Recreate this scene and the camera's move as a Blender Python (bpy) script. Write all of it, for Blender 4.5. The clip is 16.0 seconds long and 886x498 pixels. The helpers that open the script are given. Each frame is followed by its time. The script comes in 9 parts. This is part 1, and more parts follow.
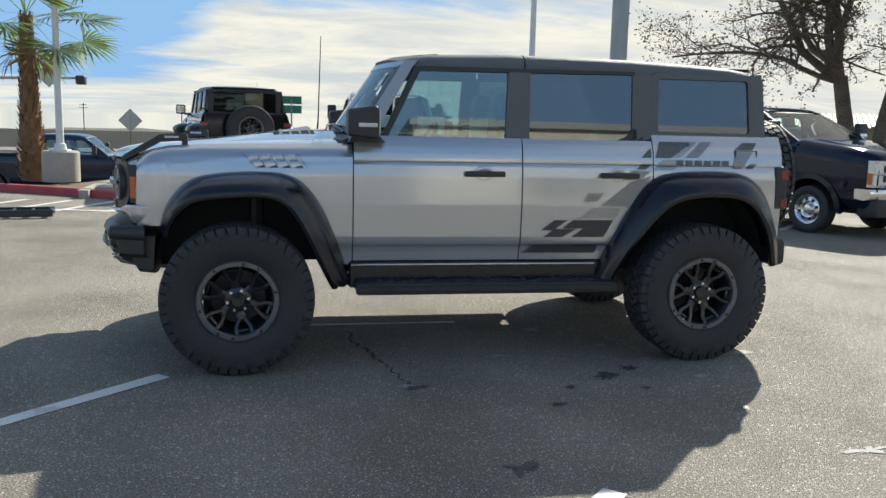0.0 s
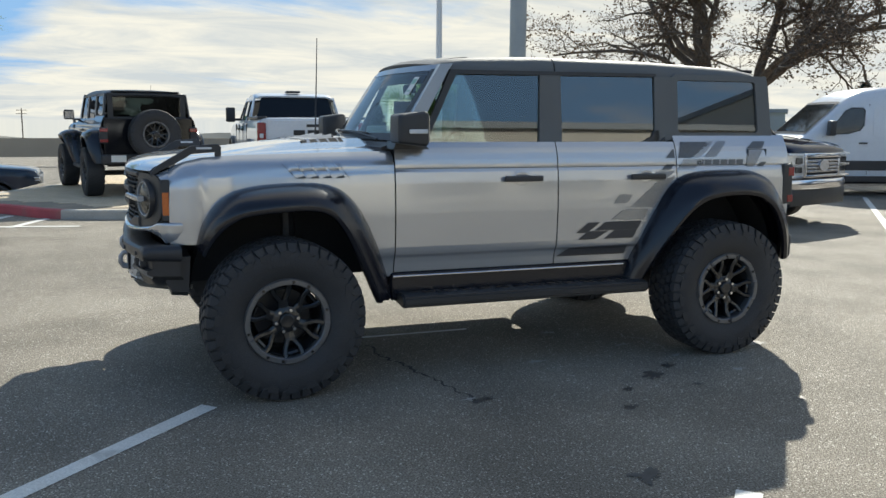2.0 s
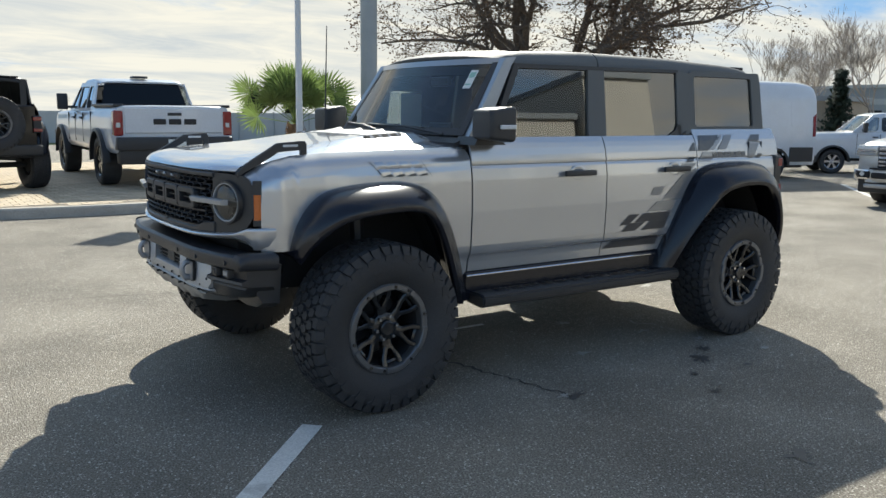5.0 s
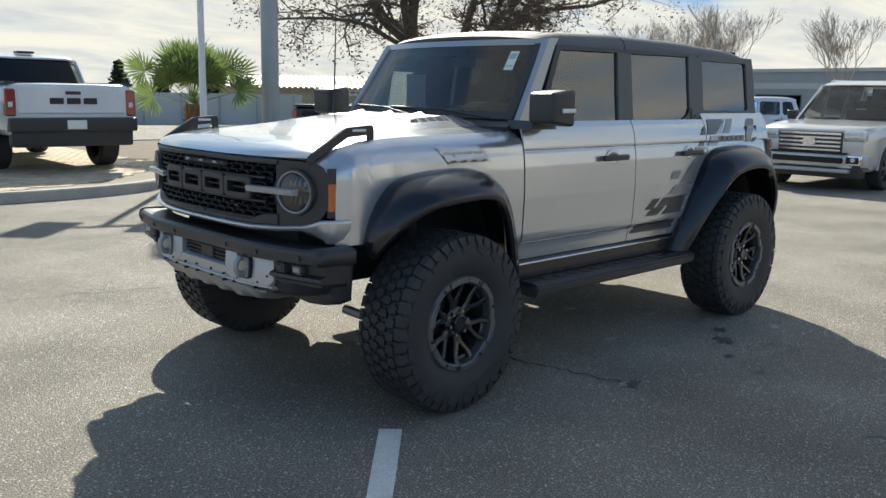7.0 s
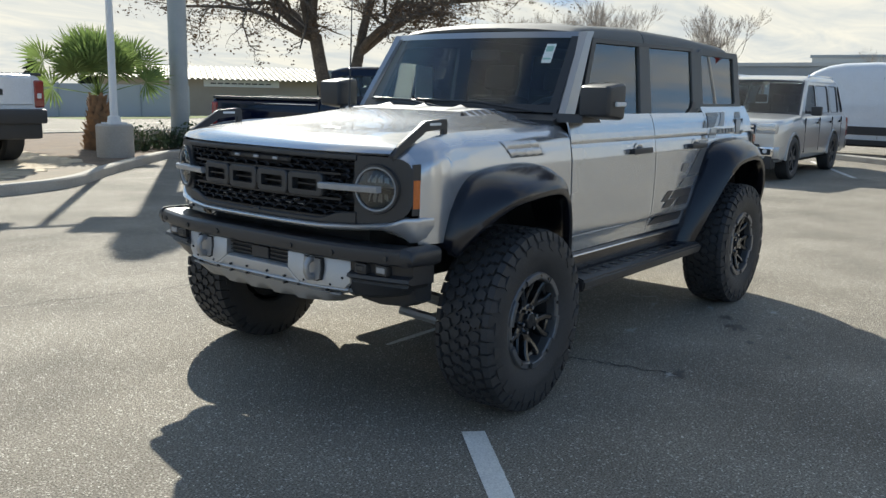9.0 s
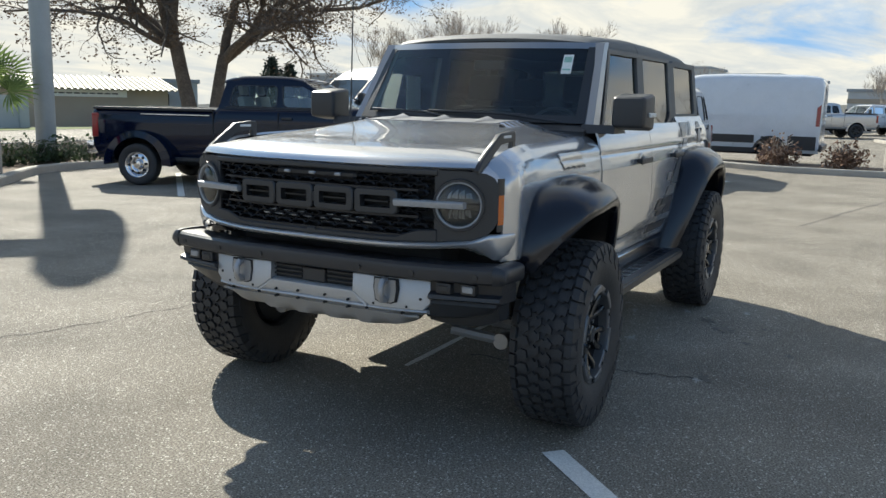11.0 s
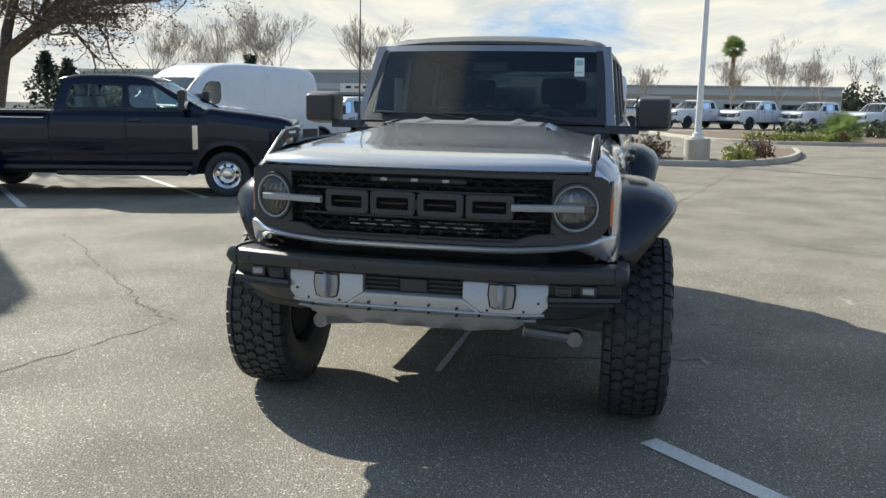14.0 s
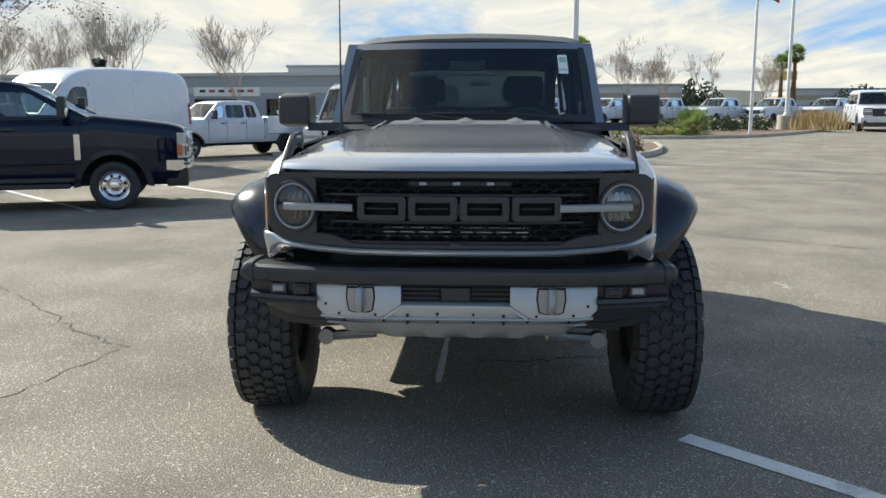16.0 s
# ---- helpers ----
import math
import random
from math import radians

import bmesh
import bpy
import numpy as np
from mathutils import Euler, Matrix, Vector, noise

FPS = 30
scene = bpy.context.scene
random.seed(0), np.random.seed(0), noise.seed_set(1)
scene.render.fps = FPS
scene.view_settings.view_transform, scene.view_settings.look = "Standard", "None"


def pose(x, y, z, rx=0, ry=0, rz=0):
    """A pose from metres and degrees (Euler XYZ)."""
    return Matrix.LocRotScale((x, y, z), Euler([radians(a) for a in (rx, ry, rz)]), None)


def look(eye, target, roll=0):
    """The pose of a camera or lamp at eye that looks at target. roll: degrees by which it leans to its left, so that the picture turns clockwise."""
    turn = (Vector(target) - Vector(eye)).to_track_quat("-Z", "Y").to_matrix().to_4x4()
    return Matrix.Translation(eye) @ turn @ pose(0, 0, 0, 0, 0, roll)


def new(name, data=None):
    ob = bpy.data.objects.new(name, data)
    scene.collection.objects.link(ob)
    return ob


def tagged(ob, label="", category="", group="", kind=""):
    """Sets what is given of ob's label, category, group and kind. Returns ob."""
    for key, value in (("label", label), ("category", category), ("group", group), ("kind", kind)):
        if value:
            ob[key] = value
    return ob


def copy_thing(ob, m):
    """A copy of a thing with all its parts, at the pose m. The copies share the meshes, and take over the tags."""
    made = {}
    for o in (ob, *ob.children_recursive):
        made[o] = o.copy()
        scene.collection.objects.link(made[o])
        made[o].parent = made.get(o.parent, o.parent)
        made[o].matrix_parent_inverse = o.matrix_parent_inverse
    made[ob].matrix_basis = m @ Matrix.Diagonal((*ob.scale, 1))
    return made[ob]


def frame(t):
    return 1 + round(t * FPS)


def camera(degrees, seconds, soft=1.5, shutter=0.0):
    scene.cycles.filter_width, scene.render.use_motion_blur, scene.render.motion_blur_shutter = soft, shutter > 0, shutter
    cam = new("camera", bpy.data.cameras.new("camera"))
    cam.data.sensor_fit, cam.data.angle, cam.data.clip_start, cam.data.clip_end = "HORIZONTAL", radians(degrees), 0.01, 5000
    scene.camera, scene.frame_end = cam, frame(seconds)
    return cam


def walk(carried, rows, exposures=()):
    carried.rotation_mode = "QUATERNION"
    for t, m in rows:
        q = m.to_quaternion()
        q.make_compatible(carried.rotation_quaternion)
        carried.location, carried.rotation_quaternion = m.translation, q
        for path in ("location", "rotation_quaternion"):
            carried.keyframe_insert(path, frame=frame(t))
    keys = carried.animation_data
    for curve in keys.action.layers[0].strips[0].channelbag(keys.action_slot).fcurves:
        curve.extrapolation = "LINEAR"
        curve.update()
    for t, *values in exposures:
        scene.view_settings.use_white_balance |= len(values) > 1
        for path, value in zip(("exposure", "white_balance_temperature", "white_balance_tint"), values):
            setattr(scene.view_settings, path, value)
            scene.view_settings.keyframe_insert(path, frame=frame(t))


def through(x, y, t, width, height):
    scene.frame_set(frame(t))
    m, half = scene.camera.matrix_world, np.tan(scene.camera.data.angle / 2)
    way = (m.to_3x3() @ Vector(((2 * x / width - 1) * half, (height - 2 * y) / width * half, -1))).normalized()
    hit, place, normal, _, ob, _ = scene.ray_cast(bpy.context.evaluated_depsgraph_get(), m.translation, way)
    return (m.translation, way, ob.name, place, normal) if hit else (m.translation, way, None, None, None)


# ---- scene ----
cam = camera(54.9, 16.0)
PATH = [
    (0, (-1.093, -6.085, 1.519), (-0.769, -4.134, 1.224), 1.4),
    (0.5, (-1.332, -5.981, 1.532), (-0.928, -4.044, 1.241), 1.1),
    (1, (-1.639, -5.932, 1.546), (-1.161, -4.012, 1.253), 0.8),
    (1.5, (-1.894, -5.844, 1.536), (-1.344, -3.945, 1.234), 0.6),
    (2, (-2.136, -5.684, 1.54), (-1.501, -3.81, 1.247), 0.4),
    (2.5, (-2.45, -5.6, 1.548), (-1.749, -3.75, 1.251), 0.4),
    (3, (-2.675, -5.473, 1.537), (-1.893, -3.658, 1.233), 0.3),
    (3.5, (-2.879, -5.282, 1.545), (-2.016, -3.504, 1.241), 0.5),
    (6, (-3.999, -4.465, 1.58), (-2.793, -2.906, 1.24), 0.7),
    (6.5, (-4.137, -4.217, 1.568), (-2.87, -2.709, 1.218), 0.9),
    (7, (-4.3, -4.017, 1.568), (-2.975, -2.563, 1.21), 1.1),
    (7.5, (-4.5, -3.855, 1.569), (-3.121, -2.452, 1.206), 1.1),
    (8, (-4.615, -3.657, 1.549), (-3.189, -2.303, 1.184), 1.2),
    (8.5, (-4.708, -3.465, 1.551), (-3.237, -2.159, 1.186), 1.2),
    (9, (-4.86, -3.275, 1.552), (-3.344, -2.025, 1.182), 1.4),
    (11.5, (-5.422, -2.132, 1.536), (-3.663, -1.245, 1.19), 1.2),
    (12, (-5.559, -1.931, 1.555), (-3.768, -1.116, 1.198), 1.1),
    (12.5, (-5.685, -1.736, 1.55), (-3.856, -1.006, 1.203), 1.1),
    (13, (-5.706, -1.497, 1.543), (-3.846, -0.846, 1.2), 1.1),
    (13.5, (-5.719, -1.279, 1.543), (-3.831, -0.712, 1.205), 1.1),
    (14, (-5.807, -1.038, 1.549), (-3.899, -0.547, 1.209), 1.0),
    (14.5, (-5.82, -0.833, 1.536), (-3.89, -0.43, 1.198), 0.8),
    (15, (-5.781, -0.625, 1.551), (-3.834, -0.312, 1.217), 0.4),
    (15.5, (-5.782, -0.409, 1.549), (-3.824, -0.166, 1.219), 0.1),
    (16, (-5.752, -0.238, 1.533), (-3.787, -0.074, 1.199), -0.1),
]
walk(cam, [(t, look(eye, target, roll)) for t, eye, target, roll in PATH], [(0, 0.87, 6600, 4), (16, 0.92, 6640, 4)])

# ---- world, sun ----
SUN_AZ = radians(54.7)          # direction towards the sun, from +x to +y
SUN_EL = radians(34.2)
world = bpy.data.worlds.new("sky")
scene.world = world
world.use_nodes = True
wn, wl = world.node_tree.nodes, world.node_tree.links
wn.clear()


def wnode(kind, **values):
    n = wn.new(kind)
    for key, value in values.items():
        n.inputs[key].default_value = value
    return n


w_out = wn.new("ShaderNodeOutputWorld")
w_bg = wnode("ShaderNodeBackground", Strength=0.113)
w_sky = wn.new("ShaderNodeTexSky")
w_sky.sky_type, w_sky.sun_disc = "NISHITA", False
w_sky.sun_elevation, w_sky.sun_rotation = SUN_EL, radians(90) - SUN_AZ
w_sky.air_density, w_sky.dust_density, w_sky.ozone_density = 1.0, 0.6, 2.6
w_co = wn.new("ShaderNodeTexCoord")
w_sep = wn.new("ShaderNodeSeparateXYZ")
wl.new(w_co.outputs["Generated"], w_sep.inputs[0])
w_up = wn.new("ShaderNodeMath")
w_up.operation = "MAXIMUM"
w_up.inputs[1].default_value = 0.0
wl.new(w_sep.outputs["Z"], w_up.inputs[0])
w_zz = wn.new("ShaderNodeMath")
w_zz.operation = "ADD"
w_zz.inputs[1].default_value = 0.12
wl.new(w_up.outputs[0], w_zz.inputs[0])
w_div = wn.new("ShaderNodeVectorMath")
w_div.operation = "DIVIDE"
w_flat = wn.new("ShaderNodeCombineXYZ")
wl.new(w_sep.outputs["X"], w_flat.inputs["X"])
wl.new(w_sep.outputs["Y"], w_flat.inputs["Y"])
w_den = wn.new("ShaderNodeCombineXYZ")
for k in ("X", "Y", "Z"):
    wl.new(w_zz.outputs[0], w_den.inputs[k])
wl.new(w_flat.outputs[0], w_div.inputs[0])
wl.new(w_den.outputs[0], w_div.inputs[1])
w_map = wn.new("ShaderNodeMapping")
w_map.inputs["Rotation"].default_value = (0, 0, radians(-25))
w_map.inputs["Scale"].default_value = (0.5, 0.85, 1)
w_map.inputs["Location"].default_value = (2.6, 9.1, 0)
wl.new(w_div.outputs[0], w_map.inputs["Vector"])
w_n1 = wnode("ShaderNodeTexNoise", Scale=0.85, Detail=10.0, Roughness=0.6, Distortion=0.7)
w_n2 = wnode("ShaderNodeTexNoise", Scale=2.1, Detail=9.0, Roughness=0.62, Distortion=0.8)
wl.new(w_map.outputs[0], w_n1.inputs["Vector"])
wl.new(w_map.outputs[0], w_n2.inputs["Vector"])
w_cov = wn.new("ShaderNodeValToRGB")     # cover of the cloud sheet
w_cov.color_ramp.elements[0].position, w_cov.color_ramp.elements[1].position = 0.455, 0.62
w_side = wn.new("ShaderNodeVectorMath")   # the sheet thins out away from the sun
w_side.operation = "DOT_PRODUCT"
w_side.inputs[1].default_value = (math.cos(SUN_AZ - 0.25), math.sin(SUN_AZ - 0.25), 0)
wl.new(w_co.outputs["Generated"], w_side.inputs[0])
w_lean = wn.new("ShaderNodeMath")
w_lean.operation = "MULTIPLY_ADD"
w_lean.inputs[1].default_value = 0.05
wl.new(w_side.outputs["Value"], w_lean.inputs[0])
wl.new(w_n1.outputs["Fac"], w_lean.inputs[2])
w_low = wnode("ShaderNodeMapRange")                # the sheet closes up towards the horizon
for key, value in (("From Min", 0.0), ("From Max", 0.2), ("To Min", 0.24), ("To Max", 0.0)):
    w_low.inputs[key].default_value = value
wl.new(w_up.outputs[0], w_low.inputs["Value"])
w_close = wn.new("ShaderNodeMath")
w_close.operation = "ADD"
wl.new(w_lean.outputs[0], w_close.inputs[0])
wl.new(w_low.outputs["Result"], w_close.inputs[1])
cover = w_close.outputs[0]
for az, el, near, depth in ((-125, 52, 0.6, 0.26), (105, 9, 0.98, 0.42), (112, 30, 0.93, 0.2), (-21, 7, 0.985, 0.15), (8, 9, 0.99, 0.12)):   # rents in the sheet where the blue shows
    w_dir = wn.new("ShaderNodeVectorMath")
    w_dir.operation = "DOT_PRODUCT"
    w_dir.inputs[1].default_value = (math.cos(radians(az)) * math.cos(radians(el)), math.sin(radians(az)) * math.cos(radians(el)), math.sin(radians(el)))
    wl.new(w_co.outputs["Generated"], w_dir.inputs[0])
    w_rent = wnode("ShaderNodeMapRange")
    w_rent.interpolation_type = "SMOOTHSTEP"
    w_rent.inputs["From Min"].default_value, w_rent.inputs["To Max"].default_value = near, depth
    wl.new(w_dir.outputs["Value"], w_rent.inputs["Value"])
    w_less = wn.new("ShaderNodeMath")
    w_less.operation = "SUBTRACT"
    wl.new(cover, w_less.inputs[0])
    wl.new(w_rent.outputs["Result"], w_less.inputs[1])
    cover = w_less.outputs[0]
wl.new(cover, w_cov.inputs["Fac"])
w_lit = wn.new("ShaderNodeValToRGB")     # lit tops and grey undersides
w_lit.color_ramp.elements[0].position, w_lit.color_ramp.elements[1].position = 0.34, 0.62
w_lit.color_ramp.elements[0].color = (3.35, 3.4, 3.45, 1)
w_lit.color_ramp.elements[1].color = (5.0, 4.62, 4.0, 1)
wl.new(w_n2.outputs["Fac"], w_lit.inputs["Fac"])
w_mix = wn.new("ShaderNodeMix")
w_mix.data_type = "RGBA"
w_fac = wn.new("ShaderNodeMath")
w_fac.operation = "MULTIPLY"
w_fac.inputs[1].default_value = 0.9
wl.new(w_cov.outputs["Color"], w_fac.inputs[0])
wl.new(w_fac.outputs[0], w_mix.inputs["Factor"])
w_cap = wn.new("ShaderNodeVectorMath")     # the high veil evens out the glow round the sun
w_cap.operation = "MINIMUM"
w_cap.inputs[1].default_value = (1.5, 2.6, 4.3)
wl.new(w_sky.outputs[0], w_cap.inputs[0])
wl.new(w_cap.outputs[0], w_mix.inputs[6])
wl.new(w_lit.outputs["Color"], w_mix.inputs[7])
wl.new(w_mix.outputs[2], w_bg.inputs["Color"])
wl.new(w_bg.outputs[0], w_out.inputs["Surface"])

sun = new("sun", bpy.data.lights.new("sun", "SUN"))
sun.data.energy, sun.data.angle, sun.data.color = 4.1, radians(0.6), (1.0, 0.945, 0.87)
sun_dir = Vector((math.cos(SUN_AZ) * math.cos(SUN_EL), math.sin(SUN_AZ) * math.cos(SUN_EL), math.sin(SUN_EL)))
sun.matrix_world = look(sun_dir * 60, (0, 0, 0))


# ---- materials ----
def material(name, color, rough=0.6, metal=0.0, var=0.12, scale=3.0, fine=60.0, fine_var=0.08, bump=0.0, coat=0.0,
             spec=0.5, wave=0.0, random_tint=0.0, second=None, second_at=(0.55, 0.7), alpha=1.0, sheet=False):
    """A surface with two scales of variation, an optional second colour in patches, and fine relief."""
    m = bpy.data.materials.new(name)
    m.use_nodes = True
    nodes, links = m.node_tree.nodes, m.node_tree.links
    bsdf = nodes["Principled BSDF"]
    co = nodes.new("ShaderNodeTexCoord")
    src = co.outputs["Object"]
    n1 = nodes.new("ShaderNodeTexNoise")
    n1.inputs["Scale"].default_value, n1.inputs["Detail"].default_value = scale, 5.0
    n2 = nodes.new("ShaderNodeTexNoise")
    n2.inputs["Scale"].default_value, n2.inputs["Detail"].default_value = fine, 3.0
    links.new(src, n1.inputs["Vector"])
    links.new(src, n2.inputs["Vector"])

    def ranged(node, amount):
        r = nodes.new("ShaderNodeMapRange")
        r.inputs["From Min"].default_value, r.inputs["From Max"].default_value = 0.25, 0.75
        r.inputs["To Min"].default_value, r.inputs["To Max"].default_value = 1 - amount, 1 + amount
        links.new(node.outputs["Fac"], r.inputs["Value"])
        return r.outputs["Result"]

    mul = nodes.new("ShaderNodeMath")
    mul.operation = "MULTIPLY"
    links.new(ranged(n1, var), mul.inputs[0])
    links.new(ranged(n2, fine_var), mul.inputs[1])
    value = mul.outputs[0]
    if random_tint:
        info = nodes.new("ShaderNodeObjectInfo")
        r = nodes.new("ShaderNodeMapRange")
        r.inputs["To Min"].default_value, r.inputs["To Max"].default_value = 1 - random_tint, 1 + random_tint
        links.new(info.outputs["Random"], r.inputs["Value"])
        m2 = nodes.new("ShaderNodeMath")
        m2.operation = "MULTIPLY"
        links.new(value, m2.inputs[0])
        links.new(r.outputs["Result"], m2.inputs[1])
        value = m2.outputs[0]
    base = nodes.new("ShaderNodeRGB")
    base.outputs[0].default_value = (*color, 1)
    colour = base.outputs[0]
    if second:
        ramp = nodes.new("ShaderNodeMapRange")
        ramp.inputs["From Min"].default_value, ramp.inputs["From Max"].default_value = second_at
        n3 = nodes.new("ShaderNodeTexNoise")
        n3.inputs["Scale"].default_value, n3.inputs["Detail"].default_value = scale * 0.6, 6.0
        links.new(src, n3.inputs["Vector"])
        links.new(n3.outputs["Fac"], ramp.inputs["Value"])
        mx = nodes.new("ShaderNodeMix")
        mx.data_type = "RGBA"
        mx.inputs[7].default_value = (*second, 1)
        links.new(ramp.outputs["Result"], mx.inputs["Factor"])
        links.new(colour, mx.inputs[6])
        colour = mx.outputs[2]
    sc = nodes.new("ShaderNodeVectorMath")
    sc.operation = "SCALE"
    links.new(colour, sc.inputs[0])
    links.new(value, sc.inputs["Scale"])
    links.new(sc.outputs[0], bsdf.inputs["Base Color"])
    bsdf.inputs["Metallic"].default_value = metal
    bsdf.inputs["Specular IOR Level"].default_value = spec
    bsdf.inputs["Coat Weight"].default_value = coat
    bsdf.inputs["Coat Roughness"].default_value = 0.04
    rr = nodes.new("ShaderNodeMapRange")
    rr.inputs["From Min"].default_value, rr.inputs["From Max"].default_value = 0.25, 0.75
    rr.inputs["To Min"].default_value, rr.inputs["To Max"].default_value = max(rough - 0.1 * rough, 0.02), min(rough * 1.12, 1)
    links.new(n1.outputs["Fac"], rr.inputs["Value"])
    links.new(rr.outputs["Result"], bsdf.inputs["Roughness"])
    if wave:                              # long slow ripple of pressed panels
        n4 = nodes.new("ShaderNodeTexNoise")
        n4.inputs["Scale"].default_value, n4.inputs["Detail"].default_value = 3.2, 1.5
        links.new(src, n4.inputs["Vector"])
        b = nodes.new("ShaderNodeBump")
        b.inputs["Strength"].default_value, b.inputs["Distance"].default_value = wave, 0.02
        links.new(n4.outputs["Fac"], b.inputs["Height"])
        links.new(b.outputs["Normal"], bsdf.inputs["Normal"])
        links.new(b.outputs["Normal"], bsdf.inputs["Coat Normal"])
    if bump:
        b = nodes.new("ShaderNodeBump")
        b.inputs["Strength"].default_value, b.inputs["Distance"].default_value = min(bump, 1.0), 0.01
        links.new(n2.outputs["Fac"], b.inputs["Height"])
        links.new(b.outputs["Normal"], bsdf.inputs["Normal"])
    return m


def glass(name, tint, rough=0.0, ior=1.55):
    """A thin pane: it lets tinted light through and mirrors by its angle."""
    m = bpy.data.materials.new(name)
    m.use_nodes = True
    nodes, links = m.node_tree.nodes, m.node_tree.links
    nodes.clear()
    out = nodes.new("ShaderNodeOutputMaterial")
    mix = nodes.new("ShaderNodeMixShader")
    fr = nodes.new("ShaderNodeFresnel")
    fr.inputs["IOR"].default_value = ior
    clear = nodes.new("ShaderNodeBsdfTransparent")
    clear.inputs["Color"].default_value = (*tint, 1)
    gloss = nodes.new("ShaderNodeBsdfGlossy")
    gloss.inputs["Roughness"].default_value = max(rough, 0.015)
    links.new(fr.outputs[0], mix.inputs[0])
    links.new(clear.outputs[0], mix.inputs[1])
    links.new(gloss.outputs[0], mix.inputs[2])
    links.new(mix.outputs[0], out.inputs["Surface"])
    return m


def asphalt_material():
    m = material("asphalt", (0.222, 0.2, 0.165), rough=0.85, var=0.14, scale=0.35, fine=110.0, fine_var=0.8, bump=1.0, spec=0.2)
    nodes, links = m.node_tree.nodes, m.node_tree.links
    bsdf = nodes["Principled BSDF"]
    old = bsdf.inputs["Base Color"].links[0].from_socket
    co = nodes.new("ShaderNodeTexCoord")
    vor = nodes.new("ShaderNodeTexVoronoi")          # pale aggregate chips
    vor.inputs["Scale"].default_value = 130.0
    links.new(co.outputs["Object"], vor.inputs["Vector"])
    chip = nodes.new("ShaderNodeMapRange")
    chip.inputs["From Min"].default_value, chip.inputs["From Max"].default_value = 0.76, 0.95
    links.new(vor.outputs["Color"], chip.inputs["Value"])
    ch_r = nodes.new("ShaderNodeMapRange")             # polished faces of the chips
    ch_r.inputs["To Min"].default_value, ch_r.inputs["To Max"].default_value = 0.82, 0.38
    links.new(chip.outputs["Result"], ch_r.inputs["Value"])
    links.new(ch_r.outputs["Result"], bsdf.inputs["Roughness"])
    mx = nodes.new("ShaderNodeMix")
    mx.data_type = "RGBA"
    mx.inputs[7].default_value = (0.62, 0.58, 0.5, 1)
    links.new(chip.outputs["Result"], mx.inputs["Factor"])
    links.new(old, mx.inputs[6])
    big = nodes.new("ShaderNodeTexNoise")            # old damp and oily patches
    big.inputs["Scale"].default_value, big.inputs["Detail"].default_value = 0.9, 7.0
    links.new(co.outputs["Object"], big.inputs["Vector"])
    br = nodes.new("ShaderNodeMapRange")
    br.inputs["From Min"].default_value, br.inputs["From Max"].default_value = 0.35, 0.65
    br.inputs["To Min"].default_value, br.inputs["To Max"].default_value = 0.8, 1.16
    links.new(big.outputs["Fac"], br.inputs["Value"])
    sc = nodes.new("ShaderNodeVectorMath")
    sc.operation = "SCALE"
    links.new(mx.outputs[2], sc.inputs[0])
    links.new(br.outputs["Result"], sc.inputs["Scale"])
    links.new(sc.outputs[0], bsdf.inputs["Base Color"])
    return m


ASPHALT = asphalt_material()
LINE = material("worn white line paint", (0.66, 0.65, 0.61), rough=0.7, var=0.12, scale=6, fine=120, fine_var=0.2, bump=0.3,
                second=(0.3, 0.29, 0.27), second_at=(0.6, 0.78))
CRACK = material("open crack with dirt", (0.07, 0.065, 0.058), rough=0.95, var=0.3, scale=9)
STAIN = material("dried oil stain", (0.075, 0.07, 0.064), rough=0.55, var=0.4, scale=12)
SCUFF = material("pale spill on asphalt", (0.34, 0.325, 0.295), rough=0.75, var=0.3, scale=14)
CONCRETE = material("cast concrete", (0.42, 0.39, 0.34), rough=0.85, var=0.14, scale=2.5, fine=70, fine_var=0.16, bump=0.3,
                    second=(0.3, 0.28, 0.25), second_at=(0.5, 0.8))
KERB_RED = material("red kerb paint", (0.42, 0.07, 0.08), rough=0.7, var=0.2, scale=4, bump=0.2, second=(0.3, 0.12, 0.11), second_at=(0.5, 0.8))
PAVER = material("tan paving brick", (0.5, 0.41, 0.29), rough=0.85, var=0.14, scale=4, fine=60, fine_var=0.2, bump=0.3, random_tint=0.16)
JOINT = material("sand joint", (0.26, 0.22, 0.17), rough=0.95, var=0.2)
SOIL = material("dry planter soil", (0.16, 0.115, 0.08), rough=0.95, var=0.3, scale=3, fine=40, fine_var=0.4, bump=0.6)
GRASS_SOIL = material("thin lawn", (0.12, 0.15, 0.04), rough=0.95, var=0.3, scale=1.2, fine=30, fine_var=0.35, bump=0.5)

PAINT_SILVER = material("silver metallic paint", (0.53, 0.546, 0.57), rough=0.21, metal=0.66, var=0.015, scale=2, fine=900, fine_var=0.02, coat=1.0, wave=0.05)
PAINT_BLACK = material("black car paint", (0.008, 0.009, 0.012), rough=0.07, var=0.05, spec=0.4)
PAINT_NAVY = material("blue-black car paint", (0.002, 0.006, 0.022), rough=0.05, var=0.05, spec=0.36, coat=0.05, wave=0.06)
PAINT_WHITE = material("white car paint", (0.64, 0.67, 0.71), rough=0.3, var=0.04, coat=0.8)
PAINT_GREY = material("light silver paint", (0.5, 0.51, 0.52), rough=0.3, metal=0.6, var=0.03, coat=0.8)
PAINT_DARKBLUE = material("dark blue paint", (0.015, 0.028, 0.05), rough=0.12, var=0.05)
